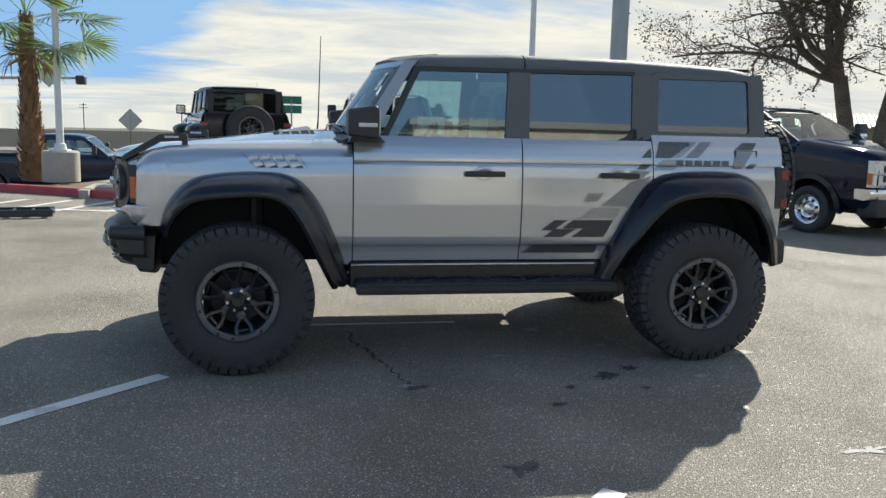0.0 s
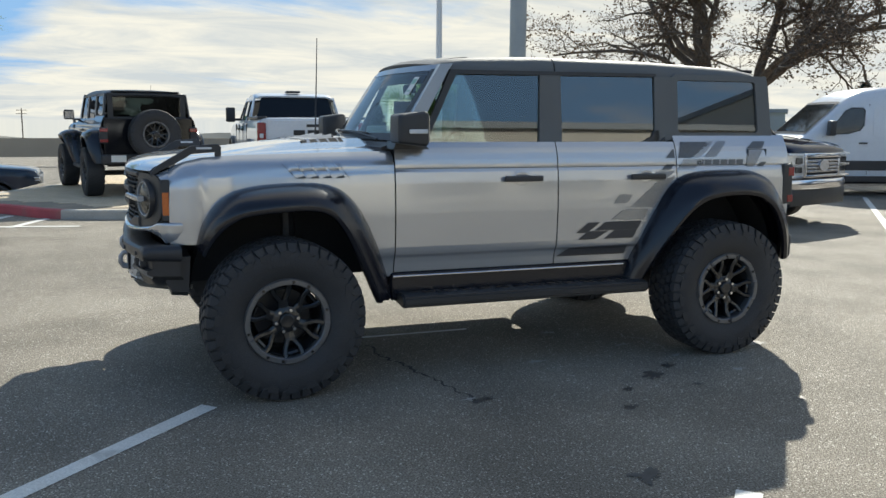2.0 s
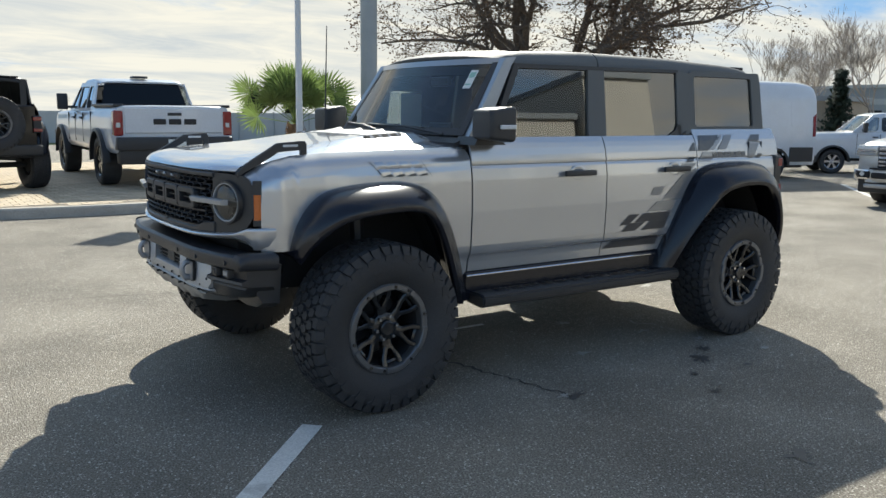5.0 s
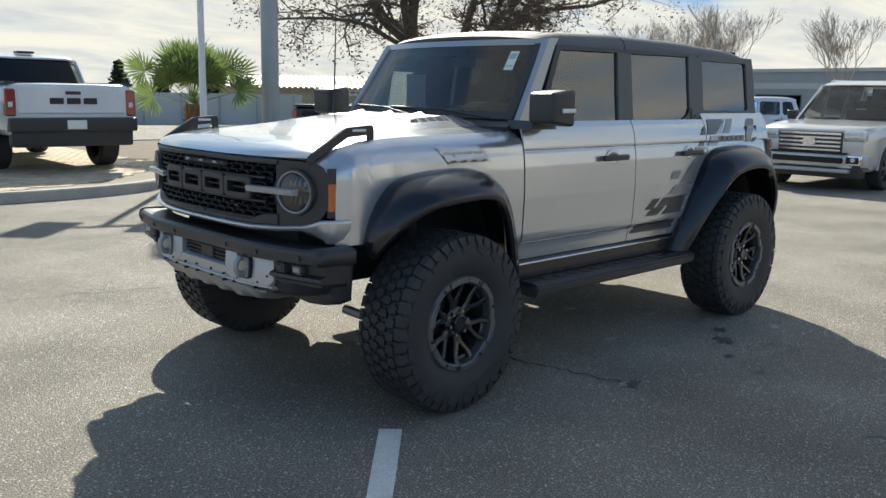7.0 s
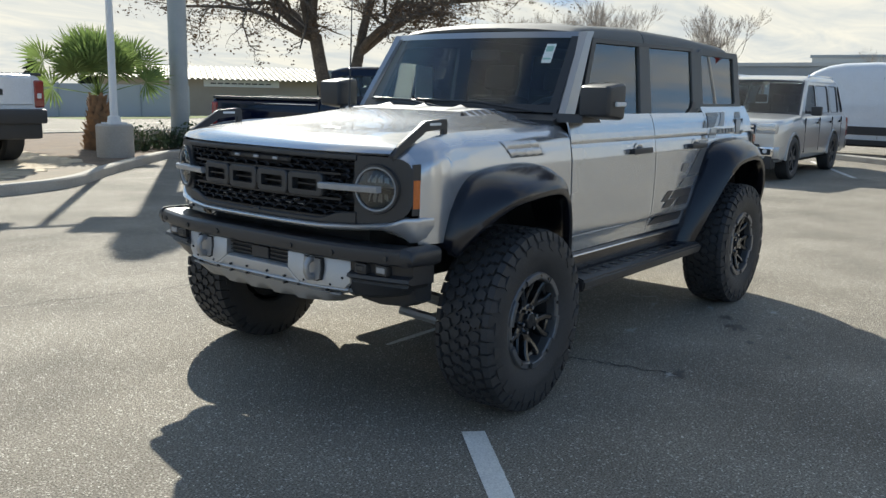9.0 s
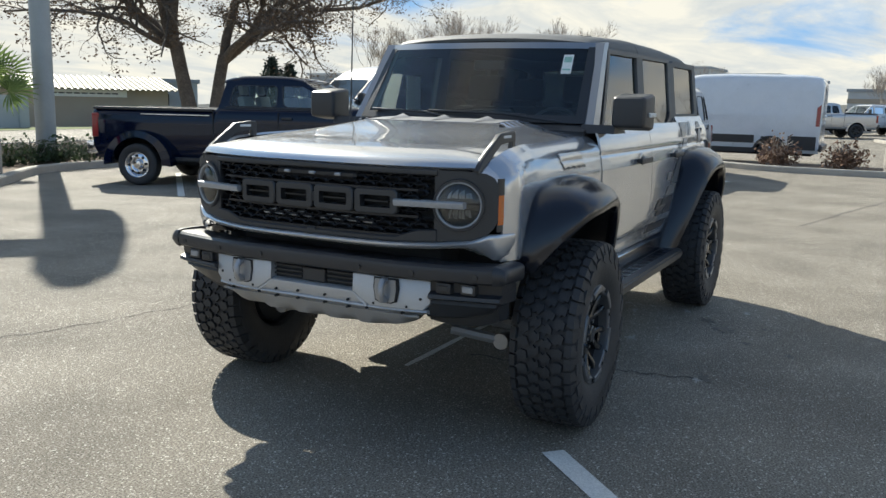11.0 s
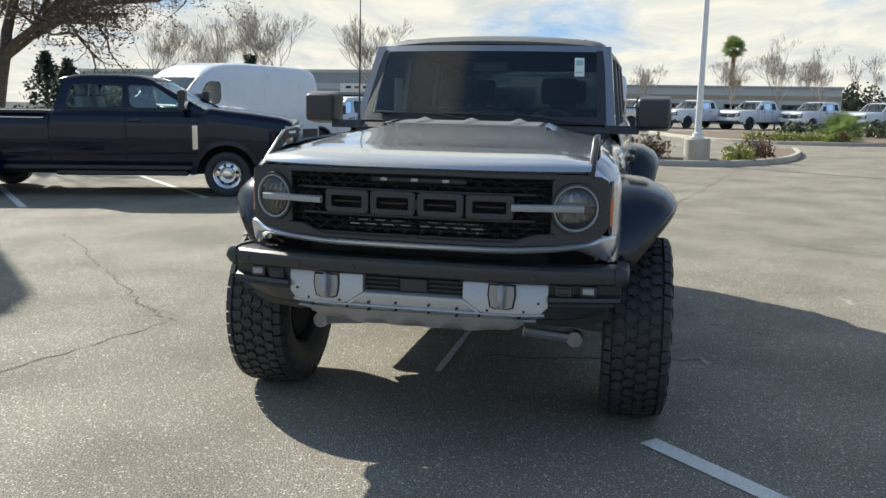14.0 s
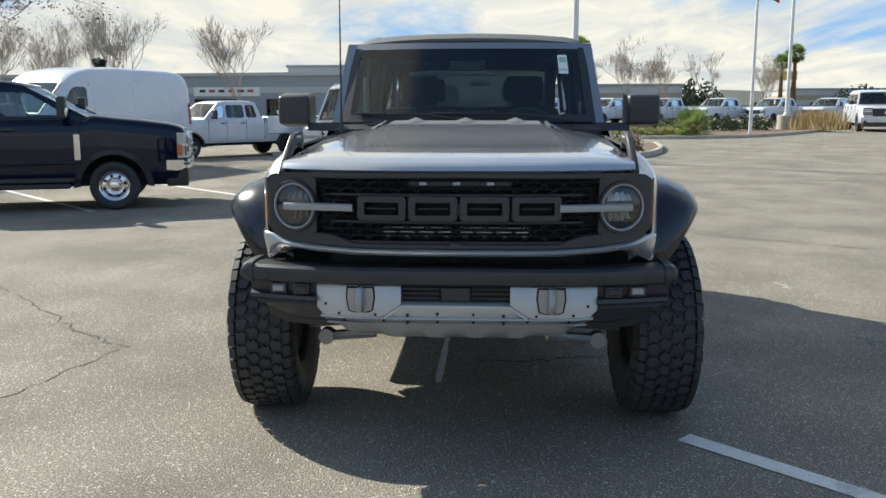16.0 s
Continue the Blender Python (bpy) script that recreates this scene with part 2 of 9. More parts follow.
ROOF_GREY = material("moulded grey hardtop", (0.13, 0.137, 0.139), rough=0.62, spec=0.3, var=0.06, fine=500, fine_var=0.12, bump=0.12)
BLACK_PLASTIC = material("satin black plastic", (0.028, 0.03, 0.034), rough=0.42, var=0.1, fine=400, fine_var=0.15, bump=0.08)
FLARE_BLACK = material("semi-gloss black flare", (0.010, 0.011, 0.017), rough=0.2, var=0.1, fine=500, fine_var=0.1, spec=0.55)
STEEL_BLACK = material("powder-coated black steel", (0.026, 0.028, 0.033), rough=0.36, var=0.12, fine=350, fine_var=0.2, bump=0.12)
GREY_METAL = material("charcoal grille moulding", (0.034, 0.037, 0.042), rough=0.38, metal=0.1, var=0.08, fine=300)
SILVER_STEEL = material("silver painted steel", (0.44, 0.45, 0.465), rough=0.36, metal=0.45, var=0.07, fine=250, fine_var=0.08, bump=0.06)
RUBBER = material("tyre rubber", (0.03, 0.031, 0.034), rough=0.66, var=0.2, scale=5, fine=120, fine_var=0.2, bump=0.2,
                  second=(0.046, 0.046, 0.047), second_at=(0.5, 0.8))
RIM_BLACK = material("gloss black wheel", (0.013, 0.0145, 0.017), rough=0.2, metal=0.0, var=0.1, coat=0.3)
RIM_GREY = material("smoked grey wheel ring", (0.15, 0.153, 0.16), rough=0.3, metal=0.5, var=0.12, fine=200)
SKID_GREY = material("matt grey skid plate", (0.3, 0.3, 0.3), rough=0.55, metal=0.3, var=0.15, scale=7, fine=200, bump=0.1)
HOOD_FILM = material("satin graphite hood film", (0.25, 0.255, 0.265), rough=0.42, metal=0.35, var=0.05, fine=500)
GRILLE_MESH = material("satin black grille mesh", (0.014, 0.015, 0.018), rough=0.42, metal=0.1, var=0.1, fine=300)
CAST_STEEL = material("grey cast steel", (0.34, 0.345, 0.355), rough=0.38, metal=0.55, var=0.12, fine=200, bump=0.1)
LAMP_DARK = material("dark chrome lamp bowl", (0.24, 0.245, 0.25), rough=0.16, metal=0.7, var=0.15, scale=20)
GRAPHITE = material("graphite pillar paint", (0.3, 0.31, 0.325), rough=0.3, metal=0.7, var=0.04, fine=600, coat=0.5)
CHROME = material("chrome", (0.72, 0.72, 0.74), rough=0.1, metal=1.0, var=0.04)
ALLOY = material("bright alloy wheel", (0.5, 0.5, 0.52), rough=0.25, metal=0.9, var=0.06)
DARK = material("dark cavity", (0.022, 0.023, 0.025), rough=0.9, var=0.2)
TRIM_GREY = material("dark grey decal film", (0.05, 0.052, 0.058), rough=0.3, var=0.05)
DECAL_DARK = material("slate decal film", (0.12, 0.125, 0.132), rough=0.25, metal=0.4, var=0.05)
DECAL_PALE = material("pale grey decal film", (0.36, 0.372, 0.386), rough=0.32, metal=0.7, var=0.05)
DECAL_MID = material("mid grey decal film", (0.26, 0.27, 0.285), rough=0.32, metal=0.6, var=0.05)
SEAT = material("dark seat fabric", (0.014, 0.0145, 0.016), rough=0.85, var=0.12, fine=200, fine_var=0.2, bump=0.2)
SEAT_TAN = material("light grey seat leather", (0.3, 0.29, 0.27), rough=0.6, var=0.1)
PAPER = material("white paper label", (0.75, 0.76, 0.72), rough=0.7, var=0.04)
PAPER_GREEN = material("pale green print", (0.30, 0.5, 0.42), rough=0.7, var=0.06)
INK = material("black print", (0.03, 0.03, 0.03), rough=0.7)
AMBER = material("amber lens", (0.55, 0.13, 0.02), rough=0.2, var=0.08, coat=0.6)
RED_LENS = material("red lamp lens", (0.24, 0.01, 0.013), rough=0.18, var=0.1, coat=0.8)
WHITE_LENS = material("frosted lamp lens", (0.62, 0.64, 0.66), rough=0.2, var=0.05, coat=0.5)
LAMP_BOWL = material("frosted lamp bowl", (0.66, 0.68, 0.69), rough=0.22, metal=0.6, var=0.2, scale=30)
LED_GREY = material("unlit light bar", (0.32, 0.33, 0.345), rough=0.25, var=0.05, coat=0.6)
GLASS_LAMP = glass("lamp glass", (0.88, 0.9, 0.9), ior=1.8)
GLASS_SCREEN = glass("windscreen glass", (0.78, 0.9, 0.9), ior=1.7)
GLASS_DOOR = glass("front door glass", (0.72, 0.84, 0.82), ior=2.5)
GLASS_TINT = glass("privacy glass", (0.32, 0.35, 0.33), ior=2.7)
GLASS_CAB = glass("truck cab glass", (0.72, 0.84, 0.82), ior=1.6)
GLASS_FLUSH = material("flush dark van glass", (0.02, 0.024, 0.026), rough=0.06, var=0.05, spec=0.9)
GLASS_PRIV = glass("rear privacy glass", (0.2, 0.23, 0.23), ior=1.6)
GLASS_DARK = glass("dark privacy glass", (0.06, 0.065, 0.07))
POLE_WHITE = material("white pole paint", (0.68, 0.69, 0.69), rough=0.5, var=0.06, scale=2)
POLE_GREY = material("galvanised grey pole", (0.33, 0.36, 0.37), rough=0.5, metal=0.2, var=0.1, scale=2)
BARK = material("oak bark", (0.12, 0.1, 0.08), rough=0.95, var=0.3, scale=3, fine=18, fine_var=0.4, bump=0.8)
TWIG = material("bare grey twig", (0.38, 0.33, 0.28), rough=0.95, var=0.2)
PALM_DEAD = material("dead palm boot", (0.22, 0.13, 0.07), rough=0.9, var=0.35, scale=6, fine=40, bump=0.6)
SHRUB_RED = material("reddish dry shrub", (0.17, 0.1, 0.065), rough=0.9, var=0.35, scale=6)
STRAW = material("straw-coloured grass", (0.45, 0.33, 0.15), rough=0.85, var=0.25, scale=6)
CONIFER = material("conifer needles", (0.025, 0.038, 0.02), rough=0.85, var=0.35, scale=4)
WALL_TAN = material("tan plastered wall", (0.36, 0.31, 0.24), rough=0.9, var=0.08, scale=0.6, bump=0.1)
WALL_CREAM = material("cream plastered wall", (0.6, 0.57, 0.5), rough=0.85, var=0.06, scale=0.6)
WALL_PALE = material("pale grey cladding", (0.46, 0.48, 0.48), rough=0.7, var=0.06, scale=0.5)
WALL_GREY = material("blue-grey plastered wall", (0.30, 0.33, 0.35), rough=0.8, var=0.08, scale=0.4)
METAL_ROOF = material("cream corrugated metal roof", (0.3, 0.27, 0.2), rough=0.6, metal=0.0, var=0.12, scale=0.8)
HILL = material("hazy dry hill", (0.26, 0.25, 0.21), rough=1.0, var=0.15, scale=0.02)
SIGN_YELLOW = material("sign back aluminium", (0.42, 0.42, 0.4), rough=0.5, metal=0.4)
SIGN_GREEN = material("green street sign", (0.02, 0.14, 0.09), rough=0.5)
BANNER = material("blue-violet banner", (0.09, 0.07, 0.16), rough=0.6, second=(0.35, 0.3, 0.3), second_at=(0.5, 0.6))
FLAG_RED = material("red flag cloth", (0.35, 0.05, 0.05), rough=0.8)
BROWN_BAND = material("brown masonry band", (0.2, 0.15, 0.12), rough=0.9, var=0.15)


def leafy(name, color, through=0.45):
    """A thin leaf that also lets light through."""
    m = material(name, color, rough=0.6, var=0.3, scale=6)
    nodes, links = m.node_tree.nodes, m.node_tree.links
    bsdf, out = nodes["Principled BSDF"], nodes["Material Output"]
    tr = nodes.new("ShaderNodeBsdfTranslucent")
    links.new(bsdf.inputs["Base Color"].links[0].from_socket, tr.inputs["Color"])
    mix = nodes.new("ShaderNodeMixShader")
    mix.inputs[0].default_value = through
    links.new(bsdf.outputs[0], mix.inputs[1])
    links.new(tr.outputs[0], mix.inputs[2])
    links.new(mix.outputs[0], out.inputs["Surface"])
    return m


PALM_LEAF = leafy("fan palm leaf", (0.17, 0.24, 0.075))
LEAF_BROWN = leafy("dry oak leaf", (0.12, 0.075, 0.04), 0.3)
SHRUB_YELLOW = leafy("yellow-green ground cover", (0.28, 0.3, 0.07), 0.35)
SHRUB = leafy("dark shrub leaf", (0.05, 0.075, 0.028), 0.3)


# ---- mesh helpers ----
def part(name, bm, mat, parent=None, label="", smooth=35):
    """One mesh object from a bmesh, under a thing or under a part."""
    bmesh.ops.recalc_face_normals(bm, faces=bm.faces[:])
    me = bpy.data.meshes.new(name)
    bm.to_mesh(me)
    bm.free()
    me.materials.append(mat)
    if smooth:
        me.shade_smooth()
        me.set_sharp_from_angle(angle=radians(smooth))
    ob = new(name, me)
    ob.parent = parent
    if label:
        ob["label"] = label
    return ob


def thing(name, label, category, place=None, group="", kind=""):
    ob = new(name)
    ob.empty_display_size = 0.1
    if place is not None:
        ob.matrix_world = place
    return tagged(ob, label, category, group, kind)


def box(bm, x0, x1, y0, y1, z0, z1, bevel=0.0, m=None, segments=1):
    r = bmesh.ops.create_cube(bm, size=1.0)
    vs = r["verts"]
    mat = Matrix.Translation(((x0 + x1) / 2, (y0 + y1) / 2, (z0 + z1) / 2)) @ Matrix.Diagonal((x1 - x0, y1 - y0, z1 - z0, 1))
    bmesh.ops.transform(bm, matrix=mat, verts=vs)
    if bevel:
        es = {e for v in vs for e in v.link_edges}
        r = bmesh.ops.bevel(bm, geom=list(es), offset=bevel, segments=segments, affect="EDGES", profile=0.6)
        vs = list({v for f in r["faces"] for v in f.verts} | {v for v in vs if v.is_valid})
    if m is not None:
        bmesh.ops.transform(bm, matrix=m, verts=vs)
    return vs


def one_box(*a, **k):
    bm = bmesh.new()
    box(bm, *a, **k)
    return bm


def prism(bm, pts, axis, a, b):
    """A flat outline of (u, v), pushed through from a to b along an axis. u, v are the other two axes in order."""
    def at(u, v, w):
        return {"x": (w, u, v), "y": (u, w, v), "z": (u, v, w)}[axis]
    lo = [bm.verts.new(at(u, v, a)) for u, v in pts]
    hi = [bm.verts.new(at(u, v, b)) for u, v in pts]
    n = len(pts)
    f = [bm.faces.new(lo), bm.faces.new(hi[::-1])]
    for i in range(n):
        f.append(bm.faces.new((lo[i], lo[(i + 1) % n], hi[(i + 1) % n], hi[i])))
    return lo + hi


def loft(bm, rings, close=True, cap=False):
    rows = [[bm.verts.new(p) for p in ring] for ring in rings]
    n = len(rows[0])
    for a, b in zip(rows, rows[1:]):
        for i in range(n if close else n - 1):
            j = (i + 1) % n
            bm.faces.new((a[i], a[j], b[j], b[i]))
    if cap:
        bm.faces.new(rows[0][::-1])
        bm.faces.new(rows[-1])
    return rows


def tube(bm, path, radius, sides=8, cap=True):
    """A round bar along points; radius is one number or one for each point."""
    path = [Vector(p) for p in path]
    rings = []
    ref = Vector((0, 0, 1))
    for i, p in enumerate(path):
        d = (path[min(i + 1, len(path) - 1)] - path[max(i - 1, 0)]).normalized()
        if abs(d.dot(ref)) > 0.95:
            ref = Vector((1, 0, 0))
        u = d.cross(ref).normalized()
        v = d.cross(u)
        r = radius[i] if isinstance(radius, (list, tuple)) else radius
        rings.append([p + (u * math.cos(t) + v * math.sin(t)) * r for t in (2 * math.pi * k / sides for k in range(sides))])
    loft(bm, rings, True, cap)


def lathe(bm, profile, axis="y", steps=32, closed=False):
    """Turns (distance along the axis, radius) round the axis."""
    rings = []
    for k in range(steps):
        t = 2 * math.pi * k / steps
        c, s = math.cos(t), math.sin(t)
        if axis == "y":
            rings.append([(r * c, a, r * s) for a, r in profile])
        elif axis == "x":
            rings.append([(a, r * c, r * s) for a, r in profile])
        else:
            rings.append([(r * c, r * s, a) for a, r in profile])
    rings.append(rings[0])
    loft(bm, rings, closed)
    bmesh.ops.remove_doubles(bm, verts=bm.verts[:], dist=1e-5)


def disc(bm, centre, radius, axis, a, b, steps=20):
    pts = [(centre[0] + radius * math.cos(2 * math.pi * k / steps), centre[1] + radius * math.sin(2 * math.pi * k / steps)) for k in range(steps)]
    return prism(bm, pts, axis, a, b)


def surface(bm, nu, nv, f, keep=None):
    """A sheet of nu by nv cells over f(u, v), u and v from 0 to 1."""
    vs = {}
    for i in range(nu + 1):
        for j in range(nv + 1):
            vs[i, j] = bm.verts.new(f(i / nu, j / nv))
    for i in range(nu):
        for j in range(nv):
            q = (vs[i, j], vs[i + 1, j], vs[i + 1, j + 1], vs[i, j + 1])
            if keep is None or keep(sum((v.co for v in q), Vector()) / 4):
                bm.faces.new(q)
    loose = [v for v in bm.verts if not v.link_faces]
    bmesh.ops.delete(bm, geom=loose, context="VERTS")


def thicken(bm, depth):
    bmesh.ops.recalc_face_normals(bm, faces=bm.faces[:])
    bmesh.ops.solidify(bm, geom=bm.faces[:], thickness=depth)


def interp(table, x):
    return float(np.interp(x, [p[0] for p in table], [p[1] for p in table]))


def slab(bm, corners, u0, u1, v0, v1, lift, thick, n=1):
    """A thin pane on the patch between four corners (a b along u at v=0, d c at v=1)."""
    a, b, c, d = [Vector(p) for p in corners]
    def at(u, v):
        return (a * (1 - u) + b * u) * (1 - v) + (d * (1 - u) + c * u) * v
    nrm = (b - a).cross(d - a).normalized()
    lo = [at(u, v) + nrm * lift for u, v in ((u0, v0), (u1, v0), (u1, v1), (u0, v1))]
    hi = [p + nrm * thick for p in lo]
    lo = [bm.verts.new(p) for p in lo]
    hi = [bm.verts.new(p) for p in hi]
    bm.faces.new(lo[::-1])
    bm.faces.new(hi)
    for i in range(4):
        bm.faces.new((lo[i], lo[(i + 1) % 4], hi[(i + 1) % 4], hi[i]))


# ---- ground ----
def gz(x, y):
    """Height of the ground: level round the car, falling away gently past the island."""
    def ease(v):
        v = max(0.0, min(1.0, v))
        return v * v * (3 - 2 * v)
    return -0.021 * max(0.0, y - 24.0) - 1.0 * ease((y - 13.2) / 4.0) * ease((-4.2 - x) / 1.8)


def axis_steps(a):
    out = [0.0]
    s = 2.0
    while out[-1] < a:
        out.append(out[-1] + s)
        s *= 1.22
    return [-v for v in out[:0:-1]] + out


bm = bmesh.new()
gx, gyy = axis_steps(1500), axis_steps(1500)
rows = [[bm.verts.new((x, y, gz(x, y))) for y in gyy] for x in gx]
for a, b in zip(rows, rows[1:]):
    for i in range(len(a) - 1):
        bm.faces.new((a[i], b[i], b[i + 1], a[i + 1]))
ground = part("ground", bm, ASPHALT)
tagged(ground, "worn grey asphalt car park with pale aggregate", "ground", kind="structure")


def strip(name, pts, width, mat, z, label, category, kind="structure", rag=0.0, parent=None):
    """A flat band along points on the ground."""
    bm = bmesh.new()
    ps = [Vector((x, y, 0)) for x, y in pts]
    left, right = [], []
    for i, p in enumerate(ps):
        d = (ps[min(i + 1, len(ps) - 1)] - ps[max(i - 1, 0)]).normalized()
        n = Vector((-d.y, d.x, 0)) * width / 2
        k = 1 + rag * random.uniform(-1, 1)
        for side, sgn in ((left, 1), (right, -1)):
            q = p + n * sgn * k
            side.append(bm.verts.new((q.x, q.y, gz(q.x, q.y) + z)))
    for i in range(len(ps) - 1):
        bm.faces.new((left[i], left[i + 1], right[i + 1], right[i]))
    return tagged(part(name, bm, mat), label, category, kind=kind)


def between(a, b, n):
    return [(a[0] + (b[0] - a[0]) * k / n, a[1] + (b[1] - a[1]) * k / n) for k in range(n + 1)]


strip("road_line", between((-1.9, -1.04), (-5.1, -4.55), 14), 0.105, LINE, 0.004, "worn white parking line on asphalt", "road line", rag=0.06)
strip("road_line", between((-1.2, 0.17), (0.05, 0.2), 8), 0.035, LINE, 0.004, "thin worn white line under the car", "road line", rag=0.3)
for a, b in (((6.97, 10.6), (4.12, 7.54)), ((9.3, 9.27), (6.14, 5.88)), ((12.42, 8.85), (8.32, 4.24)), ((14.9, 6.67), (12.4, 4.4)), ((17.2, 3.2), (13.3, 1.2)), ((0.2, -2.86), (-3.0, -6.37))):
    strip("road_line", between(a, b, 10), 0.105, LINE, 0.004, "white parking bay line on asphalt", "road line", rag=0.05)
for k in range(5):
    x = -6.6 + k * 0.75
    strip("road_line", between((x, 9.9 - 0.12 * k), (x - 0.55, 8.3 - 0.12 * k), 5), 0.13, LINE, 0.004, "white hatched no-parking stripe", "road line", rag=0.05)
strip("road_line", between((-7.6, 8.6), (-3.2, 7.75), 8), 0.13, LINE, 0.008, "white no-parking border line", "road line", rag=0.05)


def crooked(a, b, n, amp, seed):
    rng = random.Random(seed)
    pts = between(a, b, n)
    off = 0.0
    d = Vector((b[0] - a[0], b[1] - a[1])).normalized()
    out = []
    for k, (x, y) in enumerate(pts):
        off = off * 0.75 + rng.uniform(-amp, amp)
        out.append((x - d.y * off, y + d.x * off))
    return out


for n, (a, b, w) in enumerate((((-0.47, -1.39), (-0.8, -0.05), 0.03), ((2.42, 5.54), (0.0, 3.03), 0.018), ((0.0, 3.03), (-0.68, 2.23), 0.018), ((-0.68, 2.23), (-2.4, 2.65), 0.014), ((-2.4, 2.65), (-5.5, 3.0), 0.012),
                               ((4.75, -2.24), (3.2, -4.6), 0.03), ((5.6, -1.8), (5.2, -3.1), 0.025), ((1.1, -0.2), (1.18, -0.76), 0.02), ((-4.3, 6.6), (-1.2, 7.2), 0.02), ((-9, 5.4), (-4.3, 6.6), 0.025), ((7.0, -1.0), (20, -3.5), 0.03))):
    strip("crack", crooked(a, b, 34, 0.03, 40 + n), w * 0.6, CRACK if n != 7 else SCUFF, 0.003, "dark jagged crack in the asphalt" if n != 7 else "pale scratch in the asphalt", "crack", rag=0.6)


def blot(name, x, y, r, mat, z, label, category, seed, stretch=1.0, turn=0.0):
    rng = random.Random(seed)
    bm = bmesh.new()
    n = 30
    ring = []
    for k in range(n):
        t = 2 * math.pi * k / n
        q = r * rng.choice((0.3, 0.5, 0.75, 0.95, 1.15)) * rng.uniform(0.85, 1.1)
        u, v = q * math.cos(t) * stretch, q * math.sin(t)
        ring.append(bm.verts.new((x + u * math.cos(turn) - v * math.sin(turn), y + u * math.sin(turn) + v * math.cos(turn), z)))
    mid = bm.verts.new((x, y, z))
    for k in range(n):
        bm.faces.new((ring[k], ring[(k + 1) % n], mid))
    tagged(part(name, bm, mat), label, category)


for n, (x, y, r, st) in enumerate(((-0.12, -2.58, 0.07, 1.5), (-0.44, -1.38, 0.045, 1.8), (0.75, -1.25, 0.06, 1.8), (0.95, -1.1, 0.05, 1.4), (0.45, -1.45, 0.035, 1.4), (0.9, -1.5, 0.03, 1.2), (0.3, -1.75, 0.04, 1.3), (1.3, -1.9, 0.035, 1.4))):
    blot("oil_stain", x, y, r, STAIN, 0.0035, "small dark oil stain on asphalt", "stain", n, st, 0.6)
for n, (x, y, r, st) in enumerate(((0.58, -0.08, 0.045, 1.6), (0.17, -0.76, 0.05, 1.9), (1.35, -1.3, 0.04, 2.2), (-0.51, -1.36, 0.03, 2.0), (0.95, -0.55, 0.03, 3.2), (1.15, -0.9, 0.03, 2.6), (1.9, -0.8, 0.05, 2.4), (1.6, -2.55, 0.05, 2.6), (2.2, 0.6, 0.04, 2.5))):
    blot("pale_spill", x, y, r, SCUFF, 0.0038, "small pale spill on asphalt", "stain", 30 + n, st, 0.2)

# raised island behind the car, edged with a kerb
def smooth_line(pts, n=8):
    out = []
    P = [Vector(p) for p in pts]
    for i in range(len(P) - 1):
        p0, p1, p2, p3 = P[max(i - 1, 0)], P[i], P[i + 1], P[min(i + 2, len(P) - 1)]
        for k in range(n):
            t = k / n
            q = 0.5 * ((2 * p1) + (p2 - p0) * t + (2 * p0 - 5 * p1 + 4 * p2 - p3) * t * t + (3 * p1 - p0 - 3 * p2 + p3) * t ** 3)
            out.append((q.x, q.y))
    out.append(tuple(P[-1]))
    return out


def kerb(name, line, mat, label, height=0.15, width=0.16):
    bm = bmesh.new()
    rings = []
    ps = [Vector((x, y, 0)) for x, y in line]
    for i, p in enumerate(ps):
        d = (ps[min(i + 1, len(ps) - 1)] - ps[max(i - 1, 0)]).normalized()
        n = Vector((-d.y, d.x, 0))
        z = gz(p.x, p.y)
        rings.append([(p.x, p.y, z - 0.05), (p.x + n.x * 0.01, p.y + n.y * 0.01, z + height - 0.025), (p.x + n.x * 0.03, p.y + n.y * 0.03, z + height),
                      (p.x + n.x * width, p.y + n.y * width, z + height), (p.x + n.x * width, p.y + n.y * width, z - 0.05)])
    loft(bm, rings, True, True)
    return tagged(part(name, bm, mat), label, "kerb", kind="structure")


ISLAND = smooth_line([(-30, 20.5), (-14, 14.6), (-9.0, 12.3), (-6.7, 11.2), (-4.7, 10.05), (-3.9, 9.1), (-3.1, 8.62), (-1.5, 8.38), (0.1, 8.42), (1.3, 8.85), (2.5, 10.0), (3.7, 11.1), (5.3, 12.35), (7.2, 12.6), (10, 12.2), (14, 11.8), (26, 11.2)])
cut1 = min(range(len(ISLAND)), key=lambda i: abs(ISLAND[i][0] + 3.55))
kerb("kerb_red", ISLAND[:cut1 + 1], KERB_RED, "red-painted concrete kerb")
kerb("kerb_plain", ISLAND[cut1:], CONCRETE, "bare concrete kerb round the island")


def deck(name, line, far, mat, z, label, category, inset=0.16):
    bm = bmesh.new()
    near = []
    ps = [Vector((x, y, 0)) for x, y in line]
    for i, p in enumerate(ps):
        d = (ps[min(i + 1, len(ps) - 1)] - ps[max(i - 1, 0)]).normalized()
        near.append((p.x - d.y * inset, p.y + d.x * inset))
    a = [bm.verts.new((x, y, gz(x, y) + z)) for x, y in near]
    b = [bm.verts.new((x, y, gz(x, y) + z)) for x, y in far(near)]
    for i in range(len(a) - 1):
        bm.faces.new((a[i], a[i + 1], b[i + 1], b[i]))
    return tagged(part(name, bm, mat), label, category, kind="structure")


